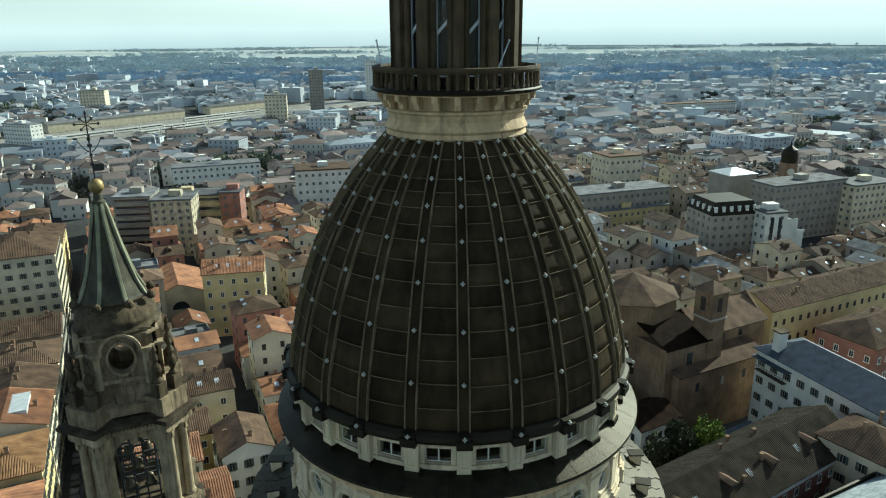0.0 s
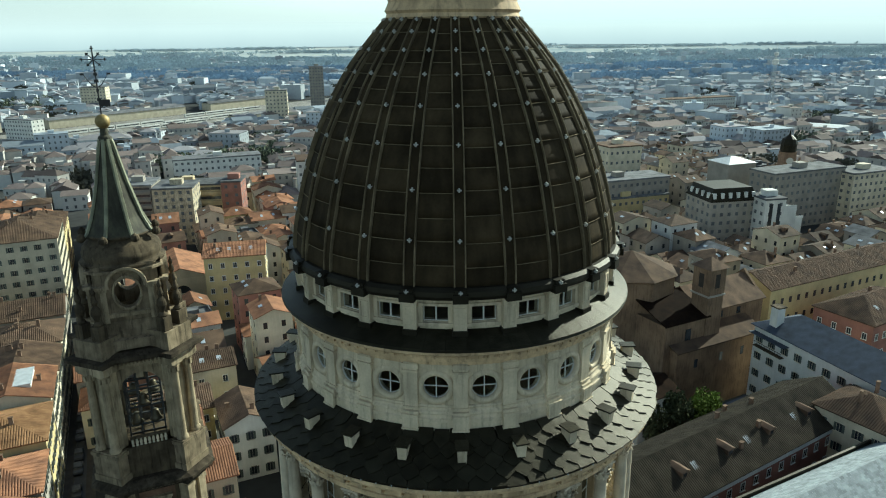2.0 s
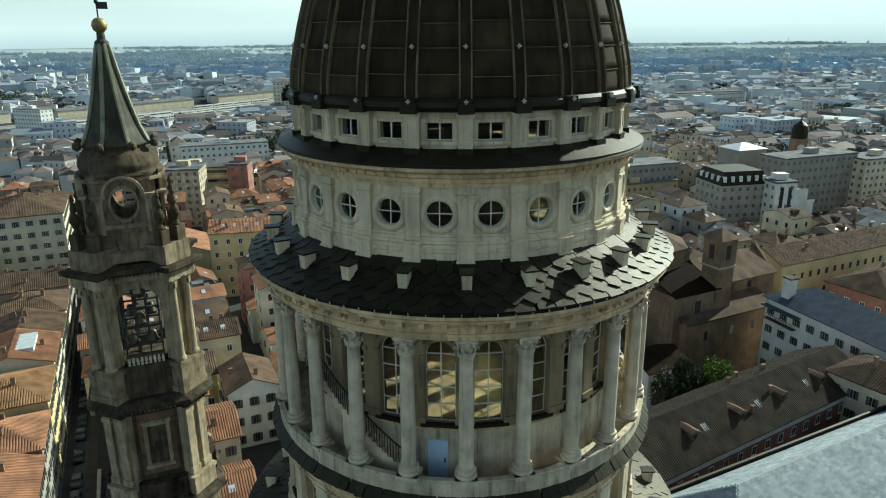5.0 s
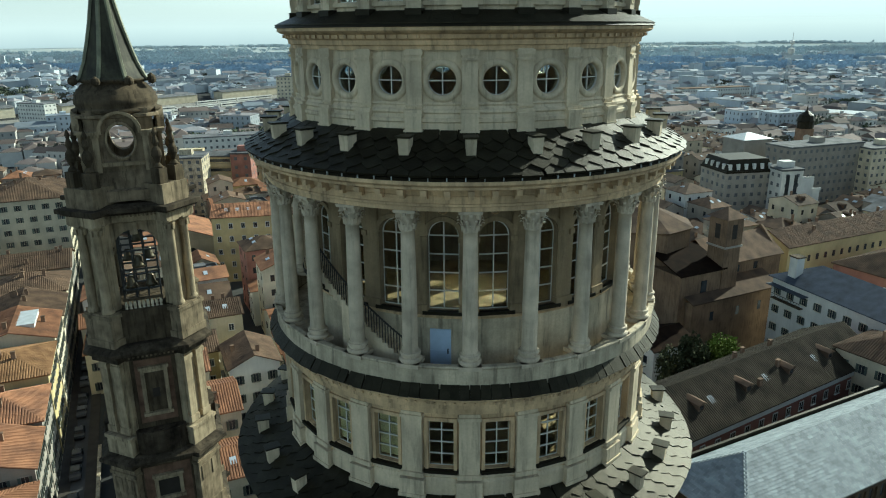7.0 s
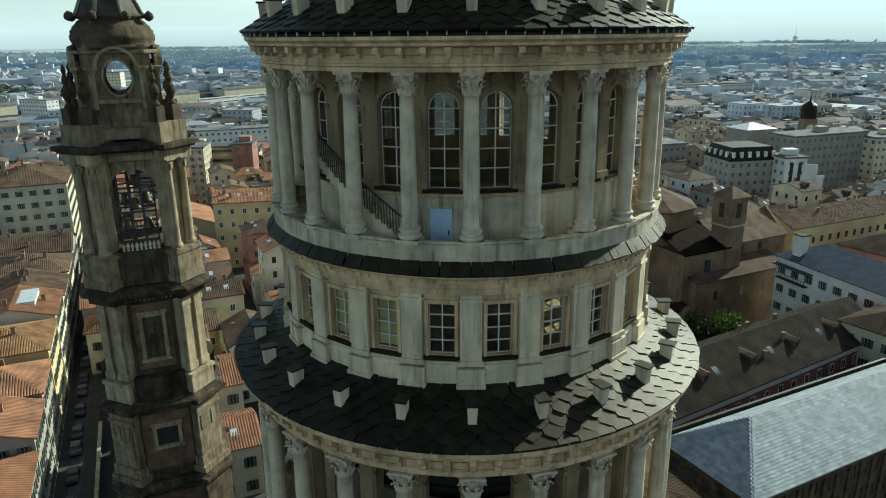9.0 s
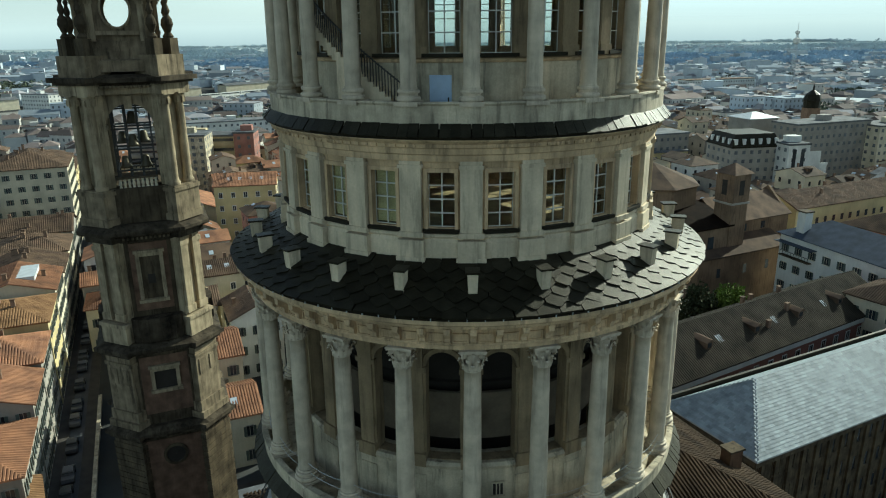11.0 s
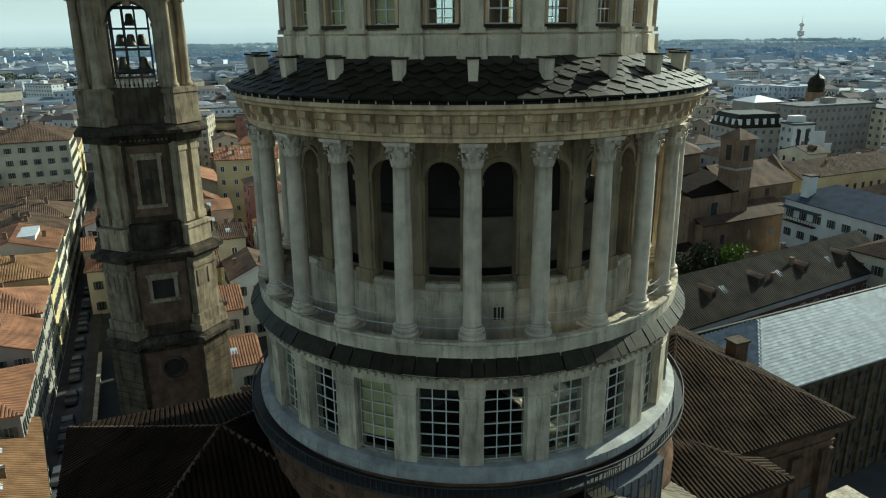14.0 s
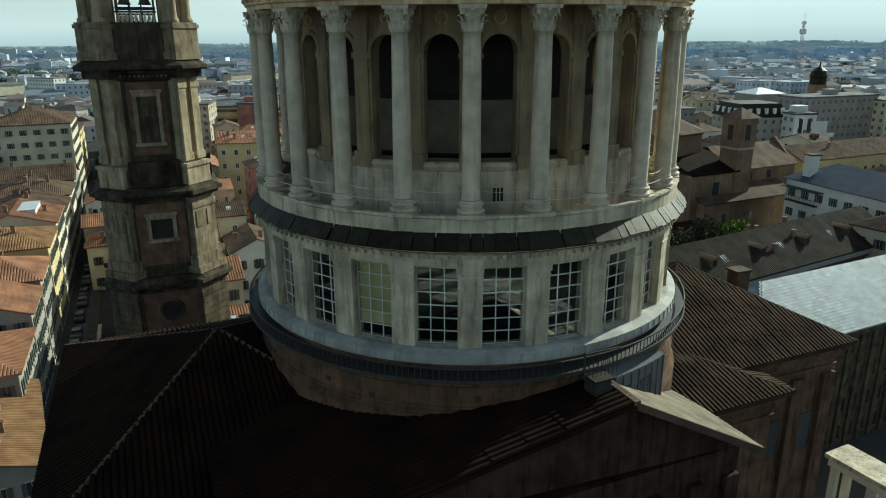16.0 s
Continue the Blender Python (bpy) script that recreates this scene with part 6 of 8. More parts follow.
def house(u, v, w, d, h, rise=2.2, wall=CREAM, roof=TILE, kind="gable", axis="u", turn=TURN, windows=2, storeys=None, pitch=3.0, chimneys=2, skylights=0, name="house", label="", style=None, local=True, rows=True, over=0.45, faces=None, dormers=0):
    """A town house: (u, v) its middle in the church's axes; w along u, d along v, h to the eave.
    windows: 2 single windows as parts, 1 joined small windows, 0 none."""
    m = (CH if local else Matrix.Identity(4)) @ Matrix.Translation((u, v, 0)) @ Matrix.Rotation(radians(turn - TURN if local else turn), 4, "Z")
    lab = label or "%s town house with a %s roof" % (WALL_NAMES.get(wall.name, "plastered"), ROOF_NAMES.get(roof.name, "tiled"))
    t = thing(name, lab, "house" if name == "house" else "building", m, "town houses" if name == "house" else "")
    x0, x1, y0, y1 = -w / 2, w / 2, -d / 2, d / 2
    bm = box(x0, x1, y0, y1, 0, h + 0.02)
    if kind == "gable":
        tri = [(x0, y0, h), (x0, y1, h), (x0, 0, h + rise)] if axis == "u" else [(x0, y0, h), (x1, y0, h), (0, y0, h + rise)]
        tri2 = [(x1, b, c) for a, b, c in tri] if axis == "u" else [(a, y1, c) for a, b, c in tri]
        a = [bm.verts.new(p) for p in tri]
        b = [bm.verts.new(p) for p in tri2]
        for i in range(3):
            bm.faces.new((a[i], a[(i + 1) % 3], b[(i + 1) % 3], b[i]))
        bm.faces.new(a[::-1])
        bm.faces.new(b)
    part("wall", bm, wall, t)
    if kind == "flat":
        bm = bmesh.new()
        add_box(bm, x0 - 0.1, x1 + 0.1, y0 - 0.1, y1 + 0.1, h + 0.02, h + 0.3)
        for a in ((x0, x1, y0, y0 + 0.3), (x0, x1, y1 - 0.3, y1), (x0, x0 + 0.3, y0 + 0.3, y1 - 0.3), (x1 - 0.3, x1, y0 + 0.3, y1 - 0.3)):
            add_box(bm, *a, h + 0.3, h + 0.95)
        if w > 6 and d > 6:
            add_box(bm, -1.6, 1.4, -1.2, 1.6, h + 0.3, h + 2.4)
        r = part("roof", bm, roof, t)
    else:
        r = link("roof", roof_mesh("roof", roof, x0, x1, y0, y1, h, rise, kind, axis, over, 0.18), t)
        if rows and roof.name in (TILE.name, OLDTILE.name, MOSSTILE.name, "tan_roof_tile", "umber_roof_tile"):
            bm = bmesh.new()
            f, ends = roof_planes(x0, x1, y0, y1, h + 0.17, rise, kind, axis, over + 0.02)
            for q in f + (ends if kind == "hip" else []):
                tile_rows(bm, q, 0.42, 0.10)
            tagged(part("roof_tiles", bm, roof, r), kind="stuff")
        span = (d if axis == "u" else w) / 2
        for i in range(chimneys):
            a, b = rng.uniform(-0.38, 0.38), rng.uniform(0.1, 0.7) * rng.choice((-1, 1))
            x, y = (a * w, b * span) if axis == "u" else (b * span, a * d)
            c = link("chimney", CHIMNEY, r, Matrix.Translation((x, y, h + rise * (1 - abs(b)) + 0.4)))
            link("chimney_cap", CHIMNEY_CAP, c)
        sl = math.atan2(rise, span)
        for i in range(skylights):
            a = -0.36 + 0.72 * (i + 0.5) / skylights
            b = 0.5
            if axis == "u":
                mm = Matrix.Translation((a * w, -b * span, h + rise * (1 - b) + 0.24)) @ Matrix.Rotation(sl, 4, "X")
            else:
                sx = 1 if u < 0 else -1
                mm = Matrix.Translation((sx * b * span, a * d, h + rise * (1 - b) + 0.24)) @ Matrix.Rotation(sl * sx, 4, "Y")
            link("skylight", SKYLIGHT, r, mm)
        for i in range(dormers):
            a = -0.4 + 0.8 * (i + 0.5) / dormers
            if axis == "u":
                dm = link("dormer", DORMER, r, Matrix.Translation((a * w, -0.5 * span, h + rise * 0.5 + 0.2)))
                link("dormer_window", DORMER_FACE, dm)
                link("dormer_roof", DORMER_ROOF, dm)
    if windows:
        n = storeys or max(1, int((h - 0.6) / 3.2))
        wm = style or WINDOWS[rng.randrange(3)]
        gap = (h - 0.3) / n
        world_u = (CH.inverted() @ m).translation.x if local else m.translation.x
        if faces is None:
            faces = ["front", "right" if world_u < 8 else "left"]
        small = bmesh.new()
        for face in faces:
            length = w if face in ("front", "back") else d
            k = max(1, int((length - 0.8) / pitch))
            base = {"front": (0, y0, 0), "back": (0, y1, 180), "right": (x1, 0, 90), "left": (x0, 0, -90)}[face]
            F = Matrix.Translation((base[0], base[1], 0)) @ Matrix.Rotation(radians(base[2]), 4, "Z")
            for s in range(n):
                for i in range(k):
                    x = (i - (k - 1) / 2) * length / k
                    z = gap * s + min(1.0, gap * 0.3)
                    if windows == 2:
                        link("window", wm, t, F @ Matrix.Translation((x, 0, z)))
                    else:
                        add_box(small, -0.5, 0.5, -0.05, 0.05, 0, min(1.6, gap * 0.5), F @ Matrix.Translation((x, 0, z)))
        if windows == 1 and small.verts:
            tagged(part("far_windows", small, PANE, t), kind="stuff")
        else:
            small.free()
    return t


UMBERTILE = material("umber_roof_tile", (0.095, 0.067, 0.047), 0.9, 0.35, 0.35, 9, 0.4, rand=0.35, tone=(0.05, 0.037, 0.028), spec=0.1)
ROOF_NAMES[UMBERTILE.name] = "dark brown tile"
TANTILE = material("tan_roof_tile", (0.215, 0.122, 0.06), 0.9, 0.35, 0.5, 9, 0.4, rand=0.2, tone=(0.13, 0.072, 0.036), spec=0.1)
ROOF_NAMES[TANTILE.name] = "tan tile"
# the row along the street beside the church
ROW = [
    # grey on the nearest walls puts the street's shade into their colour
    (65, 15, 15, 9.5, 2.6, TILE, GREYWALL, "hip", "v", 0, "street house with walls greyed for shade and an orange hipped roof"),
    (79, 14, 12, 11.5, 2.6, TILE, GREYWALL, "gable", "v", 0, "street house with walls greyed for shade and an orange tile roof"),
    (92, 15, 13, 12.5, 2.8, TILE, GREYWALL, "hip", "u", 1, "street house with walls greyed for shade, red tiles and many chimneys"),
    (107, 16, 15, 14.0, 2.4, TANTILE, OCHRE, "hip", "u", 0, "bright yellow street house with a tan tile roof"),
    (123, 15, 15, 14.5, 2.4, TILE, CREAM, "gable", "v", 0, "cream street house with a roof terrace"),
    (139, 16, 15, 13.0, 2.8, OLDTILE, CREAM, "gable", "v", 0, "cream street house with a brown tile roof"),
    (155, 17, 15, 13.5, 3.2, OLDTILE, CREAM, "hip", "u", 0, "cream street house with brown hipped roofs"),
    (172, 17, 15, 14.0, 3.0, OLDTILE, GREYWALL, "gable", "u", 0, "grey street house with brown tiles"),
]
for v, w, d, h, rise, rf, wl, kd, ax_, sk, lab in ROW:
    house(-33.4 - w / 2, v, w, d - 0.4, h + (2.2 if v > 60 else 0.0), rise, wl, rf, kd, ax_, windows=2, chimneys=4, skylights=sk, label=lab, pitch=2.6, style=WINDOWS[2])
# grey walls here too, with the shade on them put into the colour
house(-39.6, 51.5, 17, 22, 7.6, 3.0, GREYWALL, TANTILE, "gable", "v", turn=TURN + 8, windows=2, chimneys=2, skylights=4, label="low house with walls greyed for shade, a tan tiled roof and skylights", pitch=2.6)
terrace = thing("roof_terrace", "white rendered roof terrace box on a street house", "terrace", CH @ Matrix.Translation((-38.5, 123, 17.6)))
part("terrace_wall", box(-1.6, 1.6, -4, 4, -2.0, 1.4), WHITEWALL, terrace)
part("terrace_rail", box(-1.7, 1.7, -4.1, 4.1, 1.4, 1.52), ZINC, terrace)
house(-46.8, 220.5, 22, 27, 26.0, 4.2, CREAM, OLDTILE, "hip", "v", windows=2, storeys=7, chimneys=5, pitch=3.2, name="apartment_block", label="large cream apartment block with a brown hipped roof", style=WINDOWS[0])
house(-46, 262, 18, 30, 18.5, 3.5, OCHRE, OLDTILE, "hip", "v", windows=1, chimneys=4, name="apartment_block", label="yellow apartment block with a brown roof")
house(-64, 200, 16, 14, 15.5, 3.0, CREAM, OLDTILE, "hip", "u", windows=1, chimneys=4)

# low roofs and houses east of the bell tower
house(-66.5, 176, 18, 13, 20.4, 2.8, OCHRE, TILE, "gable", "u", turn=12, windows=2, storeys=5, chimneys=2, skylights=4, label="yellow house with an orange tile roof and skylights", local=False, faces=["front", "right"], style=WINDOWS[1])
house(1.5, 102, 9.5, 12, 12.2, 2.4, WHITEWALL, OLDTILE, "gable", "v", windows=2, chimneys=2, label="white gabled house with green-shuttered windows", style=WINDOWS[2], pitch=2.6, storeys=3, faces=["front", "right", "left"])
# three of these houses have raised eaves, added to shade the street
house(-8.5, 86, 10, 12, 12.5, 2.2, CREAM, TILE, "gable", "u", windows=2, chimneys=2)
house(-8.5, 72, 11, 11, 8.6, 2.2, CREAM, TILE, "gable", "u", windows=2, chimneys=1, skylights=2)
house(-17.5, 76, 7, 16, 14.0, 2.2, CREAM, TILE, "gable", "v", windows=2, chimneys=2)
house(-14, 100, 14, 10, 13.5, 2.4, CREAM, TILE, "gable", "u", windows=2, chimneys=3)
house(-12, 113, 16, 11, 11.5, 2.4, OCHRE, OLDTILE, "gable", "u", windows=2, chimneys=3)
house(4, 60, 12, 11, 7.5, 2.0, CREAM, OLDTILE, "gable", "u", windows=2, chimneys=1)
shed = thing("glass_pavilion", "low pavilion with green glass walls", "pavilion", CH @ Matrix.Translation((-6.5, 47, 0)))
part("pavilion_wall", box(-5, 5, -4, 4, 0, 6.2), material("green_glass_wall", (0.05, 0.12, 0.09), 0.25, 0.2, 1, 6, 0.0), shed)
part("pavilion_roof", box(-5.4, 5.4, -4.4, 4.4, 6.2, 6.6), GREYROOF, shed)
for i in range(9):
    part("pavilion_mullion", box(-5.06 + 1.25 * i, -4.94 + 1.25 * i, -4.1, -3.95, 0, 6.2), WHITE, shed)

# the slate-roofed palace and the houses to the east
PAL = 28.0
C, S = math.cos(radians(PAL)), math.sin(radians(PAL))


def at_palace(a, b):
    return 33.6 + a * C - b * S, 35.8 + a * S + b * C


x, y = at_palace(36, 6.6)
# dark wall stone paints in the shade on the palace front
palace = house(x, y, 72, 13.2, 16.6, 5.2, OLDSTONE, PALESLATE, "hip", "u", turn=PAL, windows=2, storeys=4, chimneys=0, pitch=2.4, name="palace", label="long palace with walls darkened for shade and slates paled for sheen", local=False, faces=["front", "left"], over=0.9, style=window_mesh(0.6, 1.9, False, OLDSTONE, PANE))
part("roof_parapet", box(-36.9, 36.9, 7.4, 7.8, 16.4, 17.6), LEAD, palace)
part("eave_cornice", box(-36.6, 36.6, -7.2, 7.2, 15.7, 16.5), OLDSTONE, palace)
me = mesh_of("wall_pier", box(-0.35, 0.35, -0.3, 0.05, 0, 15.7), OLDSTONE)
for i in range(30):
    link("wall_pier", me, palace, Matrix.Translation((-34.8 + 2.4 * i, -6.6, 0)))
bm = bmesh.new()
f, ends = roof_planes(-36, 36, -6.6, 6.6, 16.6 + 0.19, 5.2, "hip", "u", 0.9)
for q in f + ends:
    A, B = Vector(q[0]), Vector(q[1])
    rise_v = (Vector(q[2]) - B)
    ee = (B - A).normalized()
    nn = ee.cross(rise_v).normalized()
    nn = nn if nn.z > 0 else -nn
    ss = nn.cross(ee)
    ss = ss if ss.z > 0 else -ss
    L = rise_v.dot(ss)
    Q = [((Vector(p) - A).dot(ee), (Vector(p) - A).dot(ss)) for p in q]
    n = int(L / 0.42)
    for i in range(n):
        yy = L * i / n
        xs = []
        for a, b in zip(Q, Q[1:] + Q[:1]):
            if (a[1] - yy - 0.01) * (b[1] - yy - 0.01) < 0:
                xs.append(a[0] + (b[0] - a[0]) * (yy + 0.01 - a[1]) / (b[1] - a[1]))
        if len(xs) < 2:
            continue
        xa, xb = min(xs), max(xs)
        m_ = max(1, int((xb - xa) / 0.8))
        for k in range(m_):
            x0, x1 = xa + (xb - xa) * k / m_, xa + (xb - xa) * (k + 1) / m_ - 0.03
            vs = [bm.verts.new(A + ee * xx + ss * (yy + dy) + nn * hh) for xx, dy, hh in ((x0, 0, 0.05), (x1, 0, 0.05), (x1, L / n + 0.03, 0.01), (x0, L / n + 0.03, 0.01))]
            bm.faces.new(vs)
# sky sheen is put into the pale colour of these slates
tagged(part("roof_covering", bm, material("pale_slate_pieces", (0.285, 0.315, 0.325), 0.6, 0.2, 0.6, 5, 0.15, rand=0.2, island=True, spec=0.15), palace), kind="stuff")

x, y = 30.4 + 26 * 0.84 - 7.4 * 0.54, 53.6 + 26 * 0.54 + 7.4 * 0.84
house(x, y, 56, 14.5, 16.4, 4.4, REDWALL, MOSSTILE, "gable", "u", turn=32.5, windows=2, storeys=4, chimneys=5, skylights=3, dormers=4, pitch=3.4, name="long_house", label="long red house with a dark tiled roof and dormers", local=False, faces=["front"], style=WINDOWS[1])
bm = box(-28.2, 28.2, -7.6, -7.25, 15.5, 16.3)
part("eave_band", bm, WHITEWALL, thing("eave_cornice", "pale painted eave band of the long red house", "cornice", Matrix.Translation((x, y, 0)) @ Matrix.Rotation(radians(32.5), 4, "Z")))
house(75.5, 79.0, 12, 13, 19.5, 3.0, CREAM, OLDTILE, "hip", "u", turn=32.5, windows=2, storeys=5, chimneys=2, local=False, faces=["front", "left"])
house(86, 86, 10, 14, 16.5, 3.0, CREAM, PALESLATE, "gable", "v", turn=32.5, windows=2, storeys=4, chimneys=1, local=False, faces=["front", "left"])
# low portico wing beside the palace
wing_p = thing("portico", "low portico with a pale flat roof on square piers", "portico", Matrix.Translation((33.6, 35.8, 0)) @ Matrix.Rotation(radians(PAL), 4, "Z"))
part("roof_slab", box(1.6, 5.4, -42, -8.2, 7.5, 8.0), CONCRETE, wing_p)
part("entablature", box(1.9, 5.1, -41.7, -8.5, 6.6, 7.5), CREAM, wing_p)
me = mesh_of("pier", box(-0.35, 0.35, -0.35, 0.35, 0, 6.6), CREAM)
for i in range(9):
    for xx in (2.3, 4.7):
        link("pier", me, wing_p, Matrix.Translation((xx, -41.2 + 4.0 * i, 0)))
# white house with the blue roof
wh = house(81.7, 98.7, 13.0, 36.0, 21.4, 3.6, WHITEWALL, BLUESLATE, "hip", "v", turn=20, windows=2, storeys=5, chimneys=0, pitch=3.4, name="town_mansion", label="white mansion with a dark blue slate roof", local=False, faces=["front", "left"], style=WINDOWS[0], over=0.7)
part("chimney_shaft", box(-5.6, -3.6, 13, 15, 20.8, 26.8), WHITEWALL, wh)
part("chimney_cap", box(-5.8, -3.4, 12.8, 15.2, 26.8, 27.1), OLDSTONE, wh)
part("balcony", box(-7.6, -6.5, 9, 17, 16.9, 17.1), OLDSTONE, wh)
for i in range(11):
    part("balcony_rod", box(-7.58, -7.52, 9.1 + 0.75 * i, 9.16 + 0.75 * i, 17.1, 18.1), IRON, wh)
part("balcony_rail", box(-7.6, -7.5, 9, 17, 18.1, 18.18), IRON, wh)
part("lean_to_roof", box(-8.2, -6.5, 8, 18, 19.9, 20.05), BLUESLATE, wh)
# courtyard roofs between
house(61, 93, 13, 11, 10.0, 1.2, CREAM, BLUESLATE, "hip", "u", turn=30, windows=1, chimneys=2, local=False)
house(100, 82, 12, 28, 14.0, 2.5, CREAM, PALESLATE, "gable", "v", turn=30, windows=1, chimneys=1, local=False)
house(41.5, 101, 11, 9, 12.0, 2.2, WHITEWALL, DARKTILE, "gable", "u", turn=30, windows=1, chimneys=1, local=False)

# brown brick church with an octagon and a small belfry
old = thing("brick_church", "old brown brick church with an octagon and a square belfry", "church", Matrix.Translation((50.9, 109.0, 0)) @ Matrix.Rotation(radians(27.5), 4, "Z"))
OLDBRICK = material("faded_old_brick", (0.205, 0.138, 0.085), 0.92, 0.3, 0.25, 9, 0.3, streak=0.3, tone=(0.12, 0.082, 0.054), spec=0.1, stain=0.35)
part("aisle_wall", box(0, 27, 0, 5.5, 0, 16.3), OLDBRICK, old)
part("aisle_roof", prism([(-0.5, -0.6, 16.2), (27.5, -0.6, 16.2), (27.5, 5.6, 18.6), (-0.5, 5.6, 18.6)], [(-0.5, -0.6, 16.5), (27.5, -0.6, 16.5), (27.5, 5.6, 18.9), (-0.5, 5.6, 18.9)]), OLDTILE, old)
part("nave_wall", box(12, 33.5, 5.5, 18.5, 0, 21.6), OLDBRICK, old)
link("nave_roof", roof_mesh("nave_roof", OLDTILE, 12, 33.5, 5.5, 18.5, 21.6, 4.6, "gable", "u", 0.5), old)
part("nave_gable", prism([(33.2, 5.5, 21.6), (33.2, 18.5, 21.6), (33.2, 12, 27.4)], [(33.9, 5.5, 21.6), (33.9, 18.5, 21.6), (33.9, 12, 27.4)]), OLDBRICK, old)
part("chapel_wall", box(-2.0, 11.5, 2.2, 12, 0, 22.2), OLDBRICK, old)
part("chapel_roof", prism([(-2.4, 1.8, 22.2), (11.5, 1.8, 22.2), (11.5, 12, 25.6), (-2.4, 12, 25.6)], [(-2.4, 1.8, 22.5), (11.5, 1.8, 22.5), (11.5, 12, 25.9), (-2.4, 12, 25.9)]), DARKTILE, old)
OCT = Matrix.Translation((3.0, 20.0, 0)) @ Matrix.Rotation(radians(31.9), 4, "Z")
part("octagon", lathe([(10.6, 0), (10.6, 29.4), (10.9, 29.6), (11.1, 30.0), (9.0, 30.2)], 8), OLDBRICK, old, m=OCT)
part("octagon_roof", lathe([(11.3, 30.0), (0.05, 34.6)], 8), OLDTILE, old, m=OCT)
part("belfry_shaft", box(10.1, 14.9, 2.0, 6.8, 0, 33.8), OLDBRICK, old)
part("belfry_stage", box(10.0, 15.0, 1.9, 6.9, 27.4, 33.6), OLDBRICK, old)
part("belfry_band", box(9.8, 15.2, 1.7, 7.1, 27.0, 27.4), GREYWALL, old)
part("belfry_roof", prism([(9.4, 1.3, 33.7), (15.6, 1.3, 33.7), (15.6, 7.5, 33.7), (9.4, 7.5, 33.7)], [(12.45, 4.35, 35.9), (12.55, 4.35, 35.9), (12.55, 4.45, 35.9), (12.45, 4.45, 35.9)]), OLDTILE, old)
part("belfry_opening", box(11.8, 13.2, 1.86, 2.0, 29.0, 32.3), DARKROOM, old)
part("belfry_opening", box(9.96, 10.05, 3.7, 5.1, 29.0, 32.3), DARKROOM, old)
for xx in (6, 14, 21):
    part("church_window", box(xx - 0.5, xx + 0.5, -0.05, 0.1, 11.5, 13.6), PANE, old)
part("church_window", box(4.2, 5.9, 2.12, 2.3, 17.6, 20.4), PANE, old)
for xx in (19, 25):
    part("church_window", box(xx - 0.6, xx + 0.6, 5.42, 5.6, 19.2, 20.9), PANE, old)
part("church_window", box(-0.7, 0.7, -9.86, -9.7, 23.5, 26.2), PANE, old, m=OCT @ Matrix.Rotation(radians(22.5), 4, "Z"))
# long yellow range behind the brick church
house(107.0, 155.0, 60, 13, 20.8, 3.0, OCHRE, OLDTILE, "gable", "u", turn=26.5, windows=1, storeys=4, chimneys=4, name="long_house", label="long pale yellow building with a brown tile roof", local=False, faces=["front"])
house(107, 131, 26, 15, 18.5, 3.6, REDWALL, OLDTILE, "hip", "u", turn=30, windows=2, storeys=4, chimneys=1, skylights=3, name="town_mansion", label="red-brown house with pale windows and roof skylights", local=False, faces=["front", "left"], style=WINDOWS[1])

# apartment blocks and larger buildings farther off


def slab_block(x, y, w, d, h, n, turn, wall, label, bands=True, roof=GREYROOF):
    t = thing("apartment_block", label, "building", Matrix.Translation((x, y, 0)) @ Matrix.Rotation(radians(turn), 4, "Z"))
    part("wall", box(-w / 2, w / 2, -d / 2, d / 2, 0, h), wall, t)
    part("roof", box(-w / 2 - 0.3, w / 2 + 0.3, -d / 2 - 0.3, d / 2 + 0.3, h, h + 0.7), roof, t)
    part("stair_head", box(-2, 3, -2, 2, h + 0.7, h + 3), wall, t)
    small = bmesh.new()
    far_off = y > 235
    for s in range(n):
        z = h * s / n
        if bands:
            part("window_band", box(-w / 2 + 0.8, w / 2 - 0.8, -d / 2 - 0.06, -d / 2 + 0.2, z + h / n * 0.5, z + h / n * 0.8), PANE, t)
            part("balcony", box(-w / 2 + 0.4, w / 2 - 0.4, -d / 2 - 1.1, -d / 2 - 0.02, z + h / n * 0.02, z + h / n * 0.36), wall, t)
        else:
            k = max(2, int(w / 3.2))
            for i in range(k):
                if far_off:
                    add_box(small, -0.65, 0.65, -0.06, 0.05, 0, 1.4, Matrix.Translation(((i - (k - 1) / 2) * w / k, -d / 2, z + h / n * 0.3)))
                else:
                    link("window", WINDOWS[3], t, Matrix.Translation(((i - (k - 1) / 2) * w / k, -d / 2, z + h / n * 0.3)))
            k = max(2, int(d / 3.4))
            for i in range(k):
                sx = 1 if x < 0 else -1
                mm = Matrix.Translation((sx * w / 2, (i - (k - 1) / 2) * d / k, z + h / n * 0.3)) @ Matrix.Rotation(radians(90 * sx), 4, "Z")
                if far_off:
                    add_box(small, -0.65, 0.65, -0.06, 0.05, 0, 1.4, mm)
                else:
                    link("window", WINDOWS[3], t, mm)
    if small.verts:
        tagged(part("far_windows", small, FARPANE, t), kind="stuff")
    else:
        small.free()
    return t


slab_block(-133, 262, 15, 16, 24.5, 8, 8, GREYWALL, "grey apartment block with stepped balconies")
slab_block(-115, 258, 16, 16, 24.0, 8, 8, CONCRETE, "pale grey apartment block with square windows", False)
TANWALL = material("tan_office_wall", (0.46, 0.37, 0.22), 0.9, 0.15, 0.25, 5, 0.1, streak=0.15)
slab_block(-117.5, 278, 33, 14, 21, 5, 6, TANWALL, "long tan office block with window bands")
slab_block(-96.4, 277, 8.6, 13, 22.5, 6, 6, REDWALL, "pink-red stair tower of the office block", False)
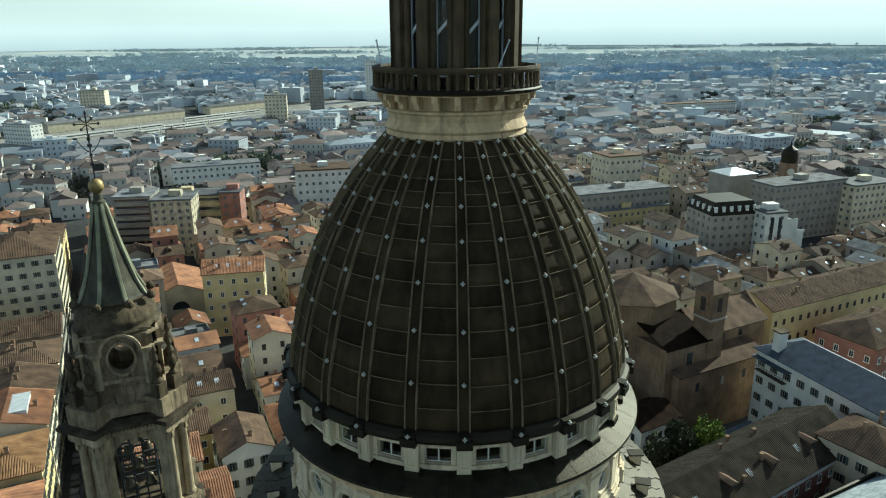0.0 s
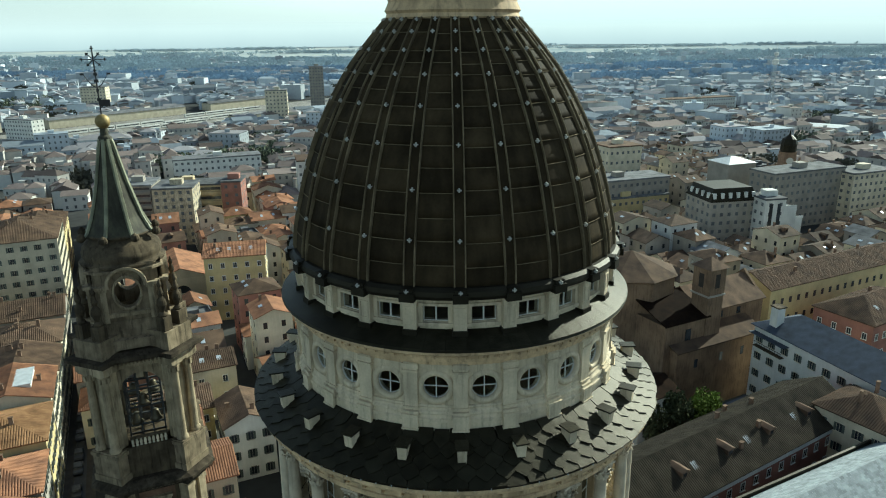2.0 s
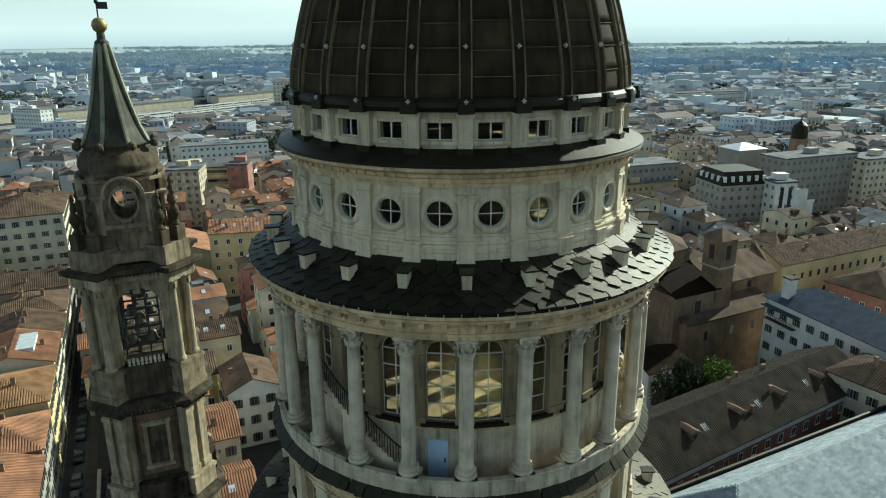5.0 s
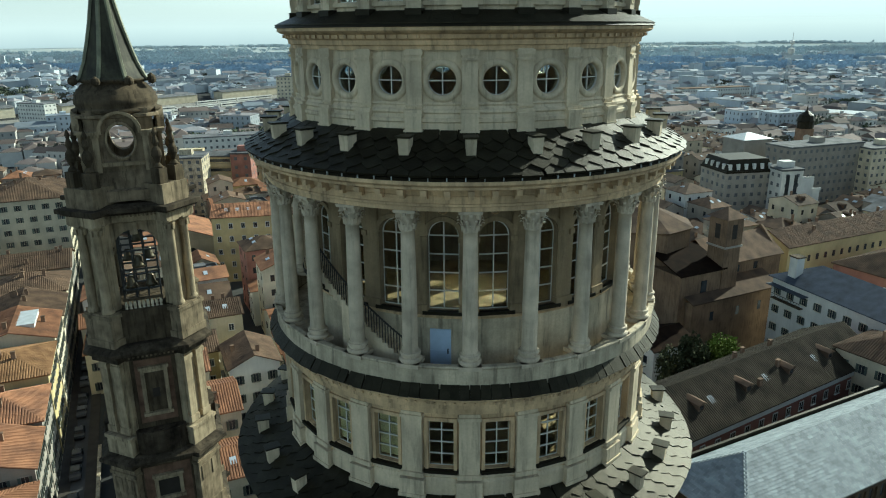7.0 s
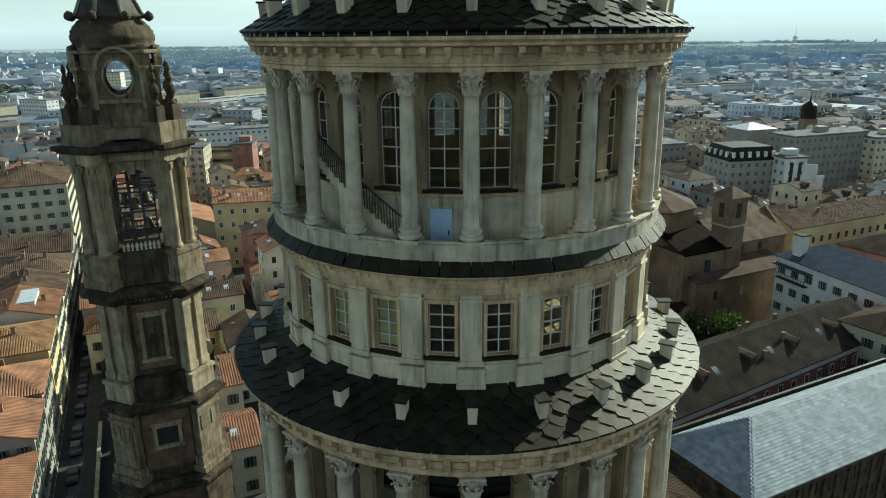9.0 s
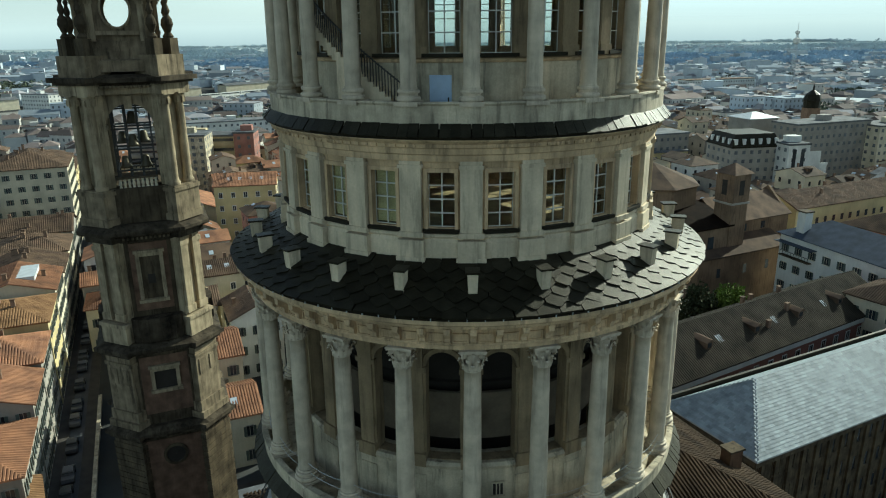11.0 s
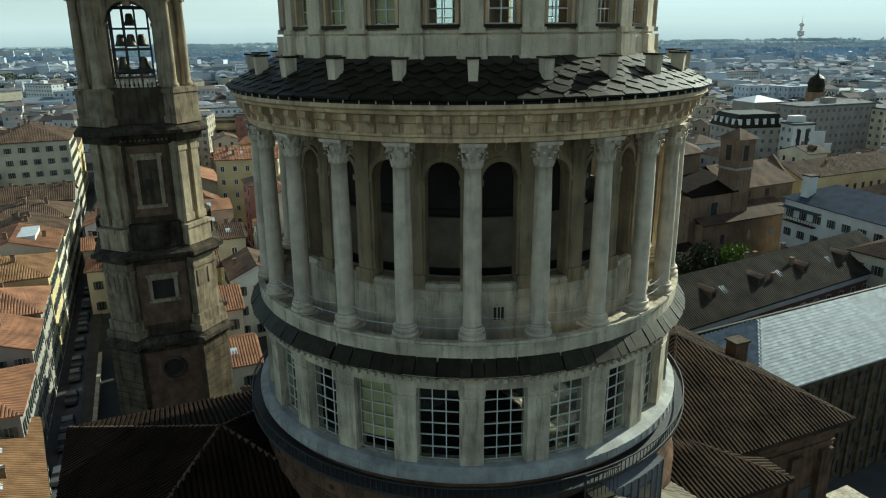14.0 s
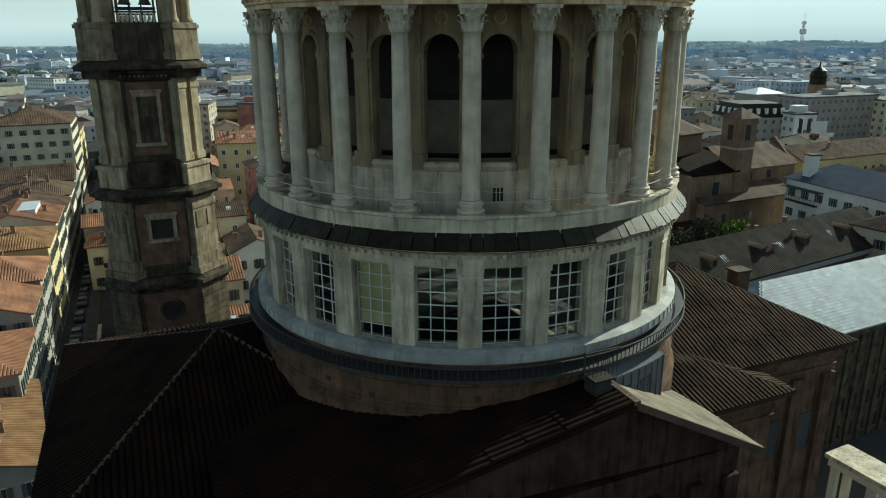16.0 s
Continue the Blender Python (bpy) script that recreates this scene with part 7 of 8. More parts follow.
slab_block(-63, 318, 26, 18, 25, 6, 14, WHITEWALL, "white corner building with many windows", False, OLDTILE)
slab_block(-138, 384, 50, 14, 15, 4, 22, WHITEWALL, "long white barracks with a tiled roof", False, GREYROOF)
slab_block(82, 300, 50, 16, 17, 4, 20, GREYWALL, "modern grey building with square openings", False)
slab_block(84, 293, 48, 6, 9, 2, 20, OCHRE, "brown arcade front of a modern building", False)
slab_block(92, 345, 20, 18, 26, 5, 20, CREAM, "brown tower house with a flat roof", False, OLDTILE)
mansard = slab_block(111, 244, 20, 18, 20.5, 6, 12, GREYWALL, "grey corner building with a dark mansard roof", False, LEAD)
part("mansard_roof", prism([(-10, -9, 21.2), (10, -9, 21.2), (10, 9, 21.2), (-10, 9, 21.2)], [(-8.4, -7.4, 25.6), (8.4, -7.4, 25.6), (8.4, 7.4, 25.6), (-8.4, 7.4, 25.6)]), LEAD, mansard)
for i in range(6):
    part("mansard_dormer", box(-8.5 + 3.4 * i - 0.6, -8.5 + 3.4 * i + 0.6, -9.0, -7.2, 21.8, 23.9), WHITEWALL, mansard)
for i in range(4):
    part("mansard_dormer", box(-10.0, -8.4, -6.0 + 4 * i - 0.6, -6.0 + 4 * i + 0.6, 21.8, 23.9), WHITEWALL, mansard)
stepped = slab_block(126, 236, 9, 11, 22, 6, 12, WHITEWALL, "white modern building with stepped terraces", False)
part("terrace_wing", box(4.5, 9.5, -5.5, 5.5, 0, 18.5), WHITEWALL, stepped)
part("terrace_wing", box(9.5, 13.0, -5.0, 5.0, 0, 14.0), WHITEWALL, stepped)
for xa, xb, za in ((4.5, 9.5, 18.5), (9.5, 13.0, 14.0)):
    part("terrace_floor", box(xa + 0.3, xb - 0.3, -4.6, 4.6, za, za + 0.1), GREYROOF, stepped)
    part("terrace_rail", box(xa, xb, -5.4, -5.2, za, za + 1.0), WHITEWALL, stepped)
for xa in (-2.6, 0.9):
    part("window_band", box(xa, xa + 1.5, -5.58, -5.4, 3, 20.5), PANE, stepped)
slab_block(158, 278, 42, 14, 25, 7, 22, GREYWALL, "long grey apartment block in a row", False)
slab_block(190, 284, 26, 14, 23, 7, 22, CREAM, "cream apartment block with balconies", False)
slab_block(-362, 570, 32, 12, 17, 5, -20, WHITEWALL, "white railway building with many windows", False)
slab_block(-150, 800, 16, 16, 48, 14, 10, GREYWALL, "grey tower block far off", False)
slab_block(-102, 950, 14, 14, 52, 14, 10, WHITEWALL, "white tower block far off", False)
slab_block(-390, 760, 26, 18, 30, 9, 10, CREAM, "cream apartment tower near the railway", False)
slab_block(-160, 640, 20, 18, 34, 10, 10, CREAM, "brown apartment tower in the town", False)
# small chapel front among the houses
ch = thing("chapel", "small cream chapel with an orange roof and half-round window", "church", CH @ Matrix.Translation((-2.3, 208, 0)))
part("wall", box(-8, 8, -12, 12, 0, 11), CREAM, ch)
link("roof", roof_mesh("roof", TILE, -8, 8, -12, 12, 11, 3.4, "gable", "v", 0.6), ch)
part("pediment", prism([(-8, -12.1, 11), (8, -12.1, 11), (0, -12.1, 14.3)], [(-8, -11.5, 11), (8, -11.5, 11), (0, -11.5, 14.3)]), CREAM, ch)
part("lunette", lathe([(0.02, 0), (2.6, 0), (2.6, 0.2)], 24, 90, 270), PANE, ch, m=Matrix.Translation((0, -12.05, 6)) @ pose(0, 0, 0, 90, 0, 0))
# far white hall, clock tower, mast
hall = thing("market_hall", "large hall with a white metal roof", "building", Matrix.Translation((137, 300, 0)) @ Matrix.Rotation(radians(20), 4, "Z"))
part("wall", box(-8, 8, -7, 7, 0, 24.5), GREYWALL, hall)
link("roof", roof_mesh("roof", ZINC, -8, 8, -7, 7, 24.5, 2.4, "hip", "u", 0.5), hall)
clock = thing("clock_tower", "slim red clock tower with a domed top", "tower", Matrix.Translation((166, 306, 0)) @ Matrix.Diagonal((1.15, 1.15, 1.04, 1)))
part("shaft", box(-2.6, 2.6, -2.6, 2.6, 0, 27), BRICK, clock)
part("cupola", lathe([(3.2, 27), (3.2, 30), (3.6, 30.4), (2.8, 33), (0.4, 35), (0.02, 38)], 12), LEAD, clock)
part("clock_face", lathe([(0.02, 0), (1.5, 0), (1.5, 0.15)], 20), WHITE, clock, m=Matrix.Translation((0, -2.62, 23)) @ pose(0, 0, 0, 90, 0, 0))
slab_block(278, 752, 88, 16, 13, 3, 20, WHITEWALL, "long white barracks block with a dark roof", False, OLDTILE)
shed2 = thing("market_hall", "long low hall with a white metal roof", "building", Matrix.Translation((302, 532, 0)) @ Matrix.Rotation(radians(-40), 4, "Z"))
part("wall", box(-19, 19, -8, 8, 0, 10), GREYWALL, shed2)
link("roof", roof_mesh("roof", ZINC, -19, 19, -8, 8, 10, 2.0, "gable", "u", 0.5), shed2)
mast = thing("antenna_mast", "tall lattice antenna mast with dishes", "mast", Matrix.Translation((330, 690, 0)))
bm = bmesh.new()
for i in range(4):
    a = math.pi / 2 * i + 0.78
    vs = [bm.verts.new((r * math.cos(a) + dx, r * math.sin(a), z)) for r, z in ((3, 0), (1.0, 62)) for dx in (-0.25, 0.25)]
    bm.faces.new((vs[0], vs[1], vs[3], vs[2]))
for k in range(16):
    z = 3.8 * k
    r = 3 - 2 * z / 62
    add_box(bm, -r * 0.7, r * 0.7, -0.15, 0.15, z, z + 0.4)
    add_box(bm, -0.15, 0.15, -r * 0.7, r * 0.7, z, z + 0.4)
part("mast_lattice", bm, ZINC, mast)
part("mast_head", lathe([(0.3, 50), (3.2, 51), (3.2, 55), (0.3, 56), (0.3, 59), (2.2, 60), (2.2, 62), (0.2, 63), (0.15, 70)], 10), WHITEWALL, mast)


# ---- infill of houses over the old town ----
KEEP_OUT = [(0, 5, 42), (-27, 22, 12), (48, 44, 22), (62, 56, 24), (78, 64, 22), (94, 72, 18), (54, 76, 22), (70, 88, 20), (82, 99, 22), (100, 84, 18), (58, 122, 22), (72, 128, 16), (84, 133, 13), (92, 147, 12), (107, 155, 13), (121, 162, 12), (133, 168, 10), (107, 131, 16), (60, 95, 13), (45, 86, 9),
            (-124, 262, 22), (-112, 280, 24), (-63, 318, 20), (-138, 384, 30), (82, 298, 32), (92, 345, 18), (113, 243, 18), (130, 238, 13), (158, 278, 26), (190, 284, 18), (137, 300, 14), (166, 306, 10), (278, 752, 46), (302, 532, 22), (-66, 176, 14), (-133, 184, 22), (-362, 570, 24)]
placed = []
for o in bpy.data.objects:
    if o.parent is None and o.get("category") in ("house", "church", "building", "pavilion"):
        placed.append((o.matrix_basis.translation.x, o.matrix_basis.translation.y))
rng = random.Random(5)
WALLS = [CREAM, CREAM, CREAM, OCHRE, WHITEWALL, WHITEWALL, GREYWALL, REDWALL, CREAM]
EASTWALLS = [CREAM, CREAM, GREYWALL, GREYWALL, CREAM, WHITEWALL, GREYWALL]


def free(x, y, r):
    if any((x - a) ** 2 + (y - b) ** 2 < (c + r * 0.5) ** 2 for a, b, c in KEEP_OUT):
        return False
    return not any(abs(x - a) < 12 and (x - a) ** 2 + (y - b) ** 2 < 125 for a, b in placed)


def seen(x, y, margin=12):
    d = y + 36
    return d > 30 and abs(x) < 0.66 * d + margin and abs(x) > 0.11 * d - 10


u = -230.0
cells = []
while u < 330:
    v = 20.0
    while v < 330:
        cells.append((u, v))
        v += 10.6 if int(v / 10.6) % 5 else 16.5
    u += 11.0 if int(u / 11.0) % 4 else 17.0
for u, v in cells:
    p = CH @ Vector((u, v, 0))
    if not seen(p.x, p.y) or -36 < u < -27 or (-27 <= u < -20 and v < 125):
        continue
    if -52 < u <= -36 and v < 185:
        continue
    if not free(p.x, p.y, 12):
        continue
    far = p.y > 115
    west = p.x < 20
    w, d = rng.uniform(8.5, 13.5), rng.uniform(8, 12.5)
    h = rng.uniform(8.5, 14.5) if rng.random() < 0.85 else rng.uniform(14, 19)
    roofs = [TILE, TILE, OLDTILE, OLDTILE] if west else [OLDTILE, OLDTILE, UMBERTILE, UMBERTILE, OLDTILE, UMBERTILE, GREYROOF]
    flat = rng.random() < 0.07
    house(u + rng.uniform(-0.6, 0.6), v + rng.uniform(-0.6, 0.6), w, d, h, rng.uniform(1.8, 2.8), rng.choice(WALLS if west else EASTWALLS), GREYROOF if flat else rng.choice(roofs), "flat" if flat else rng.choice(("gable", "gable", "hip")), rng.choice("uv"),
          turn=TURN + rng.uniform(-4, 4), windows=1 if far or rng.random() < 0.1 else 2, chimneys=rng.randrange(0, 3) if far else 3, skylights=rng.randrange(0, 3), rows=p.y < 120, pitch=3.4, dormers=rng.randrange(0, 2))


# ---- the far town, past what can be told apart ----
def in_yard(x, y):
    """The open ground of the railway yard and its approaches."""
    return -70 < (x + 300) * 0.819 - (y - 660) * 0.574 < 105 and abs((x + 300) * 0.574 + (y - 660) * 0.819) < 335


def far_town(name, label, wall, roof, seed, n, dmin, dmax, tall=0.06):
    g = random.Random(seed)
    bw, br, bp = bmesh.new(), bmesh.new(), bmesh.new()
    made = 0
    quads_w, quads_r, quads_p = [], [], []
    while made < n:
        dist = dmin + (dmax - dmin) * g.random() ** 0.8
        ang = g.uniform(-33.5, 33.5)
        x, y = dist * math.tan(radians(ang)), dist - 36
        if abs(x) < 0.09 * dist:
            continue
        if in_yard(x, y):
            continue
        if any((x - a) ** 2 + (y - b) ** 2 < c * c for a, b, c in KEEP_OUT):
            continue
        made += 1
        w, d, h = g.uniform(8, 17), g.uniform(8, 12), g.uniform(6, 13)
        if g.random() < tall:
            w, d, h = g.uniform(16, 38), g.uniform(12, 18), g.uniform(9, 22)
        a = radians(TURN + g.choice((0, 0, 90, -30)) + g.uniform(-6, 6))
        ca, sa_ = math.cos(a), math.sin(a)

        def at(px, py, pz):
            return (x + px * ca - py * sa_, y + px * sa_ + py * ca, pz)
        x0, x1, y0, y1 = -w / 2, w / 2, -d / 2, d / 2
        b = [at(x0, y0, 0), at(x1, y0, 0), at(x1, y1, 0), at(x0, y1, 0)]
        t = [at(x0, y0, h), at(x1, y0, h), at(x1, y1, h), at(x0, y1, h)]
        for i in range(4):
            j = (i + 1) % 4
            quads_w.append((b[i], b[j], t[j], t[i]))
        if g.random() < 0.25 or h > 16:
            quads_r.append(tuple(at(px, py, h + 0.4) for px, py in ((x0 - .3, y0 - .3), (x1 + .3, y0 - .3), (x1 + .3, y1 + .3), (x0 - .3, y1 + .3))))
            quads_w.append((at(-2, -2, h + 2.5), at(2, -2, h + 2.5), at(2, 2, h + 2.5), at(-2, 2, h + 2.5)))
            quads_w.append((at(-2, -2, h), at(2, -2, h), at(2, -2, h + 2.5), at(-2, -2, h + 2.5)))
        else:
            rz = h + g.uniform(1.8, 3.2)
            k = g.choice((0, d / 2))
            k = min(k, w / 2 - 0.1)
            e0, e1 = at(x0 - 0.4 + k, 0, rz), at(x1 + 0.4 - k, 0, rz)
            c = [at(x0 - .4, y0 - .4, h), at(x1 + .4, y0 - .4, h), at(x1 + .4, y1 + .4, h), at(x0 - .4, y1 + .4, h)]
            quads_r += [(c[0], c[1], e1, e0), (c[2], c[3], e0, e1), (c[1], c[2], e1), (c[3], c[0], e0)]
        if dist < 650:
            ns, nk = max(1, int(h / 3.3)), max(2, int(w / 3.4))
            for s in range(ns):
                for i in range(nk):
                    px = x0 + w * (i + 0.5) / nk
                    z = h * s / ns + 1
                    quads_p.append((at(px - .55, y0 - .06, z), at(px + .55, y0 - .06, z), at(px + .55, y0 - .06, z + 1.6), at(px - .55, y0 - .06, z + 1.6)))
            sx = x1 + 0.06 if x < 0 else x0 - 0.06
            for s in range(ns):
                for i in range(max(1, int(d / 3.6))):
                    py = y0 + d * (i + 0.5) / max(1, int(d / 3.6))
                    z = h * s / ns + 1
                    quads_p.append((at(sx, py - .5, z), at(sx, py + .5, z), at(sx, py + .5, z + 1.6), at(sx, py - .5, z + 1.6)))
    for bm in (bw, br, bp):
        bm.free()

    def soup(nm, quads, mat):
        vs, fs = [], []
        for q in quads:
            fs.append(tuple(range(len(vs), len(vs) + len(q))))
            vs.extend(q)
        me = bpy.data.meshes.new(nm)
        me.from_pydata(vs, [], fs)
        me.materials.append(mat)
        return me
    t = tagged(link(name, soup("far_walls", quads_w, wall)), label, "town", kind="stuff")
    link("far_roofs", soup("far_roofs", quads_r, roof), t)
    if quads_p:
        link("far_windows", soup("far_windows", quads_p, FARPANE), t)


# haze is painted into these far colours, which are paler and bluer
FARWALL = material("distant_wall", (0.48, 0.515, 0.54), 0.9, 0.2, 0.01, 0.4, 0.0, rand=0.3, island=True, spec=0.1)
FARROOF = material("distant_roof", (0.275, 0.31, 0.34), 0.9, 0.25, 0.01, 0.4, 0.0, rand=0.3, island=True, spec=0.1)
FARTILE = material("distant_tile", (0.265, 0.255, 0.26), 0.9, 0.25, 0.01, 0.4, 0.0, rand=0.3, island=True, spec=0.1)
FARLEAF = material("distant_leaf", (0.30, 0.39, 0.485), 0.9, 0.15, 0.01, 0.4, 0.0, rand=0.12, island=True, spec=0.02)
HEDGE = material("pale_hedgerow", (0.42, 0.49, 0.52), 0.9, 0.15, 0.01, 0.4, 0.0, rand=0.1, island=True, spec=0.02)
# middle-distance tile and wall, dulled to paint in a little haze
HAZETILE = material("dull_town_tile", (0.185, 0.15, 0.133), 0.9, 0.3, 0.02, 0.4, 0.0, rand=0.35, island=True, spec=0.1)
HAZEWALL = material("dull_town_wall", (0.52, 0.50, 0.455), 0.9, 0.2, 0.02, 0.4, 0.0, rand=0.3, island=True, spec=0.1)
far_town("far_houses", "distant cream houses with brown tiled roofs, dulled for haze", HAZEWALL, HAZETILE, 1, 420, 330, 620, 0.02)
far_town("far_houses", "distant white houses with clay tiled roofs, dulled for haze", HAZEWALL, HAZETILE, 2, 420, 340, 800, 0.02)
far_town("far_houses", "distant houses and roofs paled to blue-grey for haze", FARWALL, FARROOF, 3, 1000, 480, 1500, 0.08)
far_town("far_houses", "distant houses and halls paled for haze", FARWALL, FARROOF, 4, 1100, 650, 2300, 0.1)
far_town("far_houses", "distant houses with tiled roofs paled for haze", FARWALL, FARTILE, 6, 1100, 450, 1500, 0.04)
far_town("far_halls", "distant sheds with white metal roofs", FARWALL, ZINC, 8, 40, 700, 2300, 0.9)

# ---- railway yard ----
yard = tagged(part("railway_yard", box(-45, 45, -330, 330, 0.0, 0.12), material("ballast", (0.27, 0.255, 0.215), 0.95, 0.3, 0.05, 2, 0.2), None, "", Matrix.Translation((-300, 660, 0)) @ Matrix.Rotation(radians(-35), 4, "Z")), "brown ballast bed of a railway yard", "railway", kind="structure")
me = mesh_of("rail_track", box(-0.75, 0.75, -328, 328, 0.12, 0.3), material("rail_steel", (0.30, 0.28, 0.26), 0.5, 0.2, 0.2, 3, 0.0, metal=0.5))
for i in range(11):
    link("rail_track", me, yard, Matrix.Translation((-38 + 7.6 * i, 0, 0)))
for i, (dx, dy, n) in enumerate(((37.6, -30, 3), (22.4, 10, 4), (7.2, -110, 5), (-15.6, 60, 4))):
    tr = thing("train", "white passenger train standing in the yard", "train", yard.matrix_basis @ Matrix.Translation((dx + 0.4, dy, 0.3)), "trains in the yard")
    for k in range(n):
        bm = box(-1.5, 1.5, k * 26, k * 26 + 25, 0.4, 3.7)
        car_ = part("carriage", bm, WHITEWALL, tr)
        part("window_band", box(-1.54, 1.54, k * 26 + 1, k * 26 + 24, 1.9, 2.8), PANE, car_)
for dx, dy, w, l, h in ((56, 110, 12, 90, 5), (-56, 10, 16, 150, 8), (-58, 180, 16, 120, 8), (-72, -150, 14, 100, 9)):
    sh = thing("platform_shed", "long railway shed with a pale roof", "shed", yard.matrix_basis @ Matrix.Translation((dx, dy, 0)), "railway sheds")
    part("wall", box(-w / 2, w / 2, -l / 2, l / 2, 0, h), CREAM, sh)
    link("roof", roof_mesh("roof", GREYROOF, -w / 2, w / 2, -l / 2, l / 2, h, 2.0, "gable", "v", 0.6), sh)

# ---- street, pavements, cars ----
tagged(part("road", box(-31.6, -29.4, 20, 330, 0.0, 0.05), ASPHALT, None, "", CH), "narrow dark asphalt street", "road", kind="structure")
tagged(part("pavement", box(-33.9, -31.62, 20, 330, 0.0, 0.16), PAVING, None, "", CH), "narrow stone pavement along the street", "pavement", kind="structure")
tagged(part("pavement", box(-29.38, -27.6, 20, 130, 0.0, 0.16), PAVING, None, "", CH), "narrow stone pavement beside the church square", "pavement", kind="structure")
tagged(part("church_square", box(-27.58, 60, 8, 62, 0.0, 0.1), PAVING, None, "", CH), "paved square round the church, darkened for the shade on it", "square", kind="structure")
low = thing("garden_wall", "low grey wall along the church square", "wall", CH)
part("wall_run", box(-27.3, -26.9, 46, 98, 0.1, 1.3), GREYWALL, low)
part("wall_coping", box(-27.4, -26.8, 46, 98, 1.3, 1.42), CONCRETE, low)


def car(m, k):
    t = thing("car", ("dark parked car beside the kerb", "dark grey parked car beside the kerb", "black parked car beside the kerb")[k % 3], "car", m, "parked cars")
    bm = bmesh.new()
    sec = [(-2.1, 0.55, 0.85), (-1.9, 0.9, 0.88), (-0.9, 0.98, 0.88), (-0.5, 1.42, 0.72), (0.9, 1.46, 0.72), (1.6, 1.0, 0.86), (2.1, 0.9, 0.84), (2.15, 0.5, 0.82)]
    rows = [[bm.verts.new((x, s * wv, z)) for s, z in ((-1, 0.3), (-1, zt), (1, zt), (1, 0.3))] for x, zt, wv in sec]
    for a, b in zip(rows, rows[1:]):
        for i in range(4):
            bm.faces.new((a[i], a[(i + 1) % 4], b[(i + 1) % 4], b[i]))
    bm.faces.new(rows[0])
    bm.faces.new(rows[-1][::-1])
    part("body", bm, CARPAINT, t)
    part("car_window", box(-0.72, 1.2, -0.76, 0.76, 1.02, 1.34), PANE, t)
    for x in (-1.3, 1.35):
        for y in (-0.8, 0.8):
            part("tyre", lathe([(0.02, -0.1), (0.32, -0.1), (0.32, 0.1), (0.02, 0.1)], 12), RUBBER, t, m=Matrix.Translation((x, y, 0.32)) @ pose(0, 0, 0, 90, 0, 0))


for i in range(12):
    car(CH @ Matrix.Translation((-30.9, 52 + 7.5 * i + (i % 3), 0.05)) @ pose(0, 0, 0, 0, 0, 90), i)


# ---- trees ----
def tree(x, y, h, r, leafmat, label, seed, n=900, size=0.32):
    g = random.Random(seed)
    t = thing("tree", label, "tree", Matrix.Translation((x, y, 0)), "trees")
    bm = lathe([(0.34, 0), (0.24, h * 0.25), (0.16, h * 0.5), (0.06, h * 0.8)], 9)
    for k in range(7):
        a = g.uniform(0, 6.28)
        z0 = h * g.uniform(0.25, 0.55)
        end = Vector((math.cos(a) * r * 0.7, math.sin(a) * r * 0.7, z0 + h * 0.25))
        s = Vector((0, 0, z0))
        side = Vector((-math.sin(a), math.cos(a), 0))
        vs = [bm.verts.new(p) for p in (s - side * 0.1, s + side * 0.1, s + Vector((0, 0, 0.18)), end - side * 0.03, end + side * 0.03, end + Vector((0, 0, 0.05)))]
        for i in range(3):
            bm.faces.new((vs[i], vs[(i + 1) % 3], vs[3 + (i + 1) % 3], vs[3 + i]))
    part("trunk", bm, BARK, t)
    vs, fs = [], []
    clumps = [(g.uniform(-1, 1), g.uniform(-1, 1), g.uniform(-0.6, 1), g.uniform(0.25, 0.5)) for _ in range(16)]
    for i in range(n):
        cx_, cy_, cz_, cr = clumps[g.randrange(len(clumps))]
        d = Vector((g.gauss(0, 1), g.gauss(0, 1), g.gauss(0, 1))).normalized() * cr * g.uniform(0.6, 1.05)
        c = Vector(((cx_ * 0.62 + d.x) * r, (cy_ * 0.62 + d.y) * r, h * 0.62 + (cz_ * 0.5 + d.z) * h * 0.36))
        ax_ = Vector((g.uniform(-1, 1), g.uniform(-1, 1), g.uniform(-0.4, 1))).normalized()
        b1 = ax_.orthogonal().normalized() * size * g.uniform(0.6, 1.3)
        b2 = ax_.cross(b1) * 0.7
        k = len(vs)
        vs += [c - b1, c + b2, c + b1, c - b2]
        fs.append((k, k + 1, k + 2, k + 3))
    me = bpy.data.meshes.new("crown")
    me.from_pydata([tuple(v) for v in vs], [], fs)
    me.materials.append(leafmat)
    link("crown", me, t)


tree(48.6, 86.6, 20.5, 3.8, LEAF, "bushy bright green garden tree", 1, 3200)
tree(51.5, 89.5, 19.5, 3.4, LEAF, "bushy bright green garden tree", 4, 2400)
tree(43.2, 85.5, 21.0, 3.6, DARKLEAF, "dark evergreen garden tree", 2, 3000)
tree(38.5, 84.0, 19.5, 3.2, DARKLEAF, "dark evergreen garden tree", 3, 2000)
tree(112, 131, 9, 3.6, LEAF, "small green courtyard tree", 5, 1200)
tree(118, 136, 9, 3.6, DARKLEAF, "small dark courtyard tree", 6, 1200)


MIDLEAF = material("grey_green_leaf", (0.095, 0.11, 0.075), 0.9, 0.35, 0.6, 3, 0.0, rand=0.3, island=True, spec=0.05)


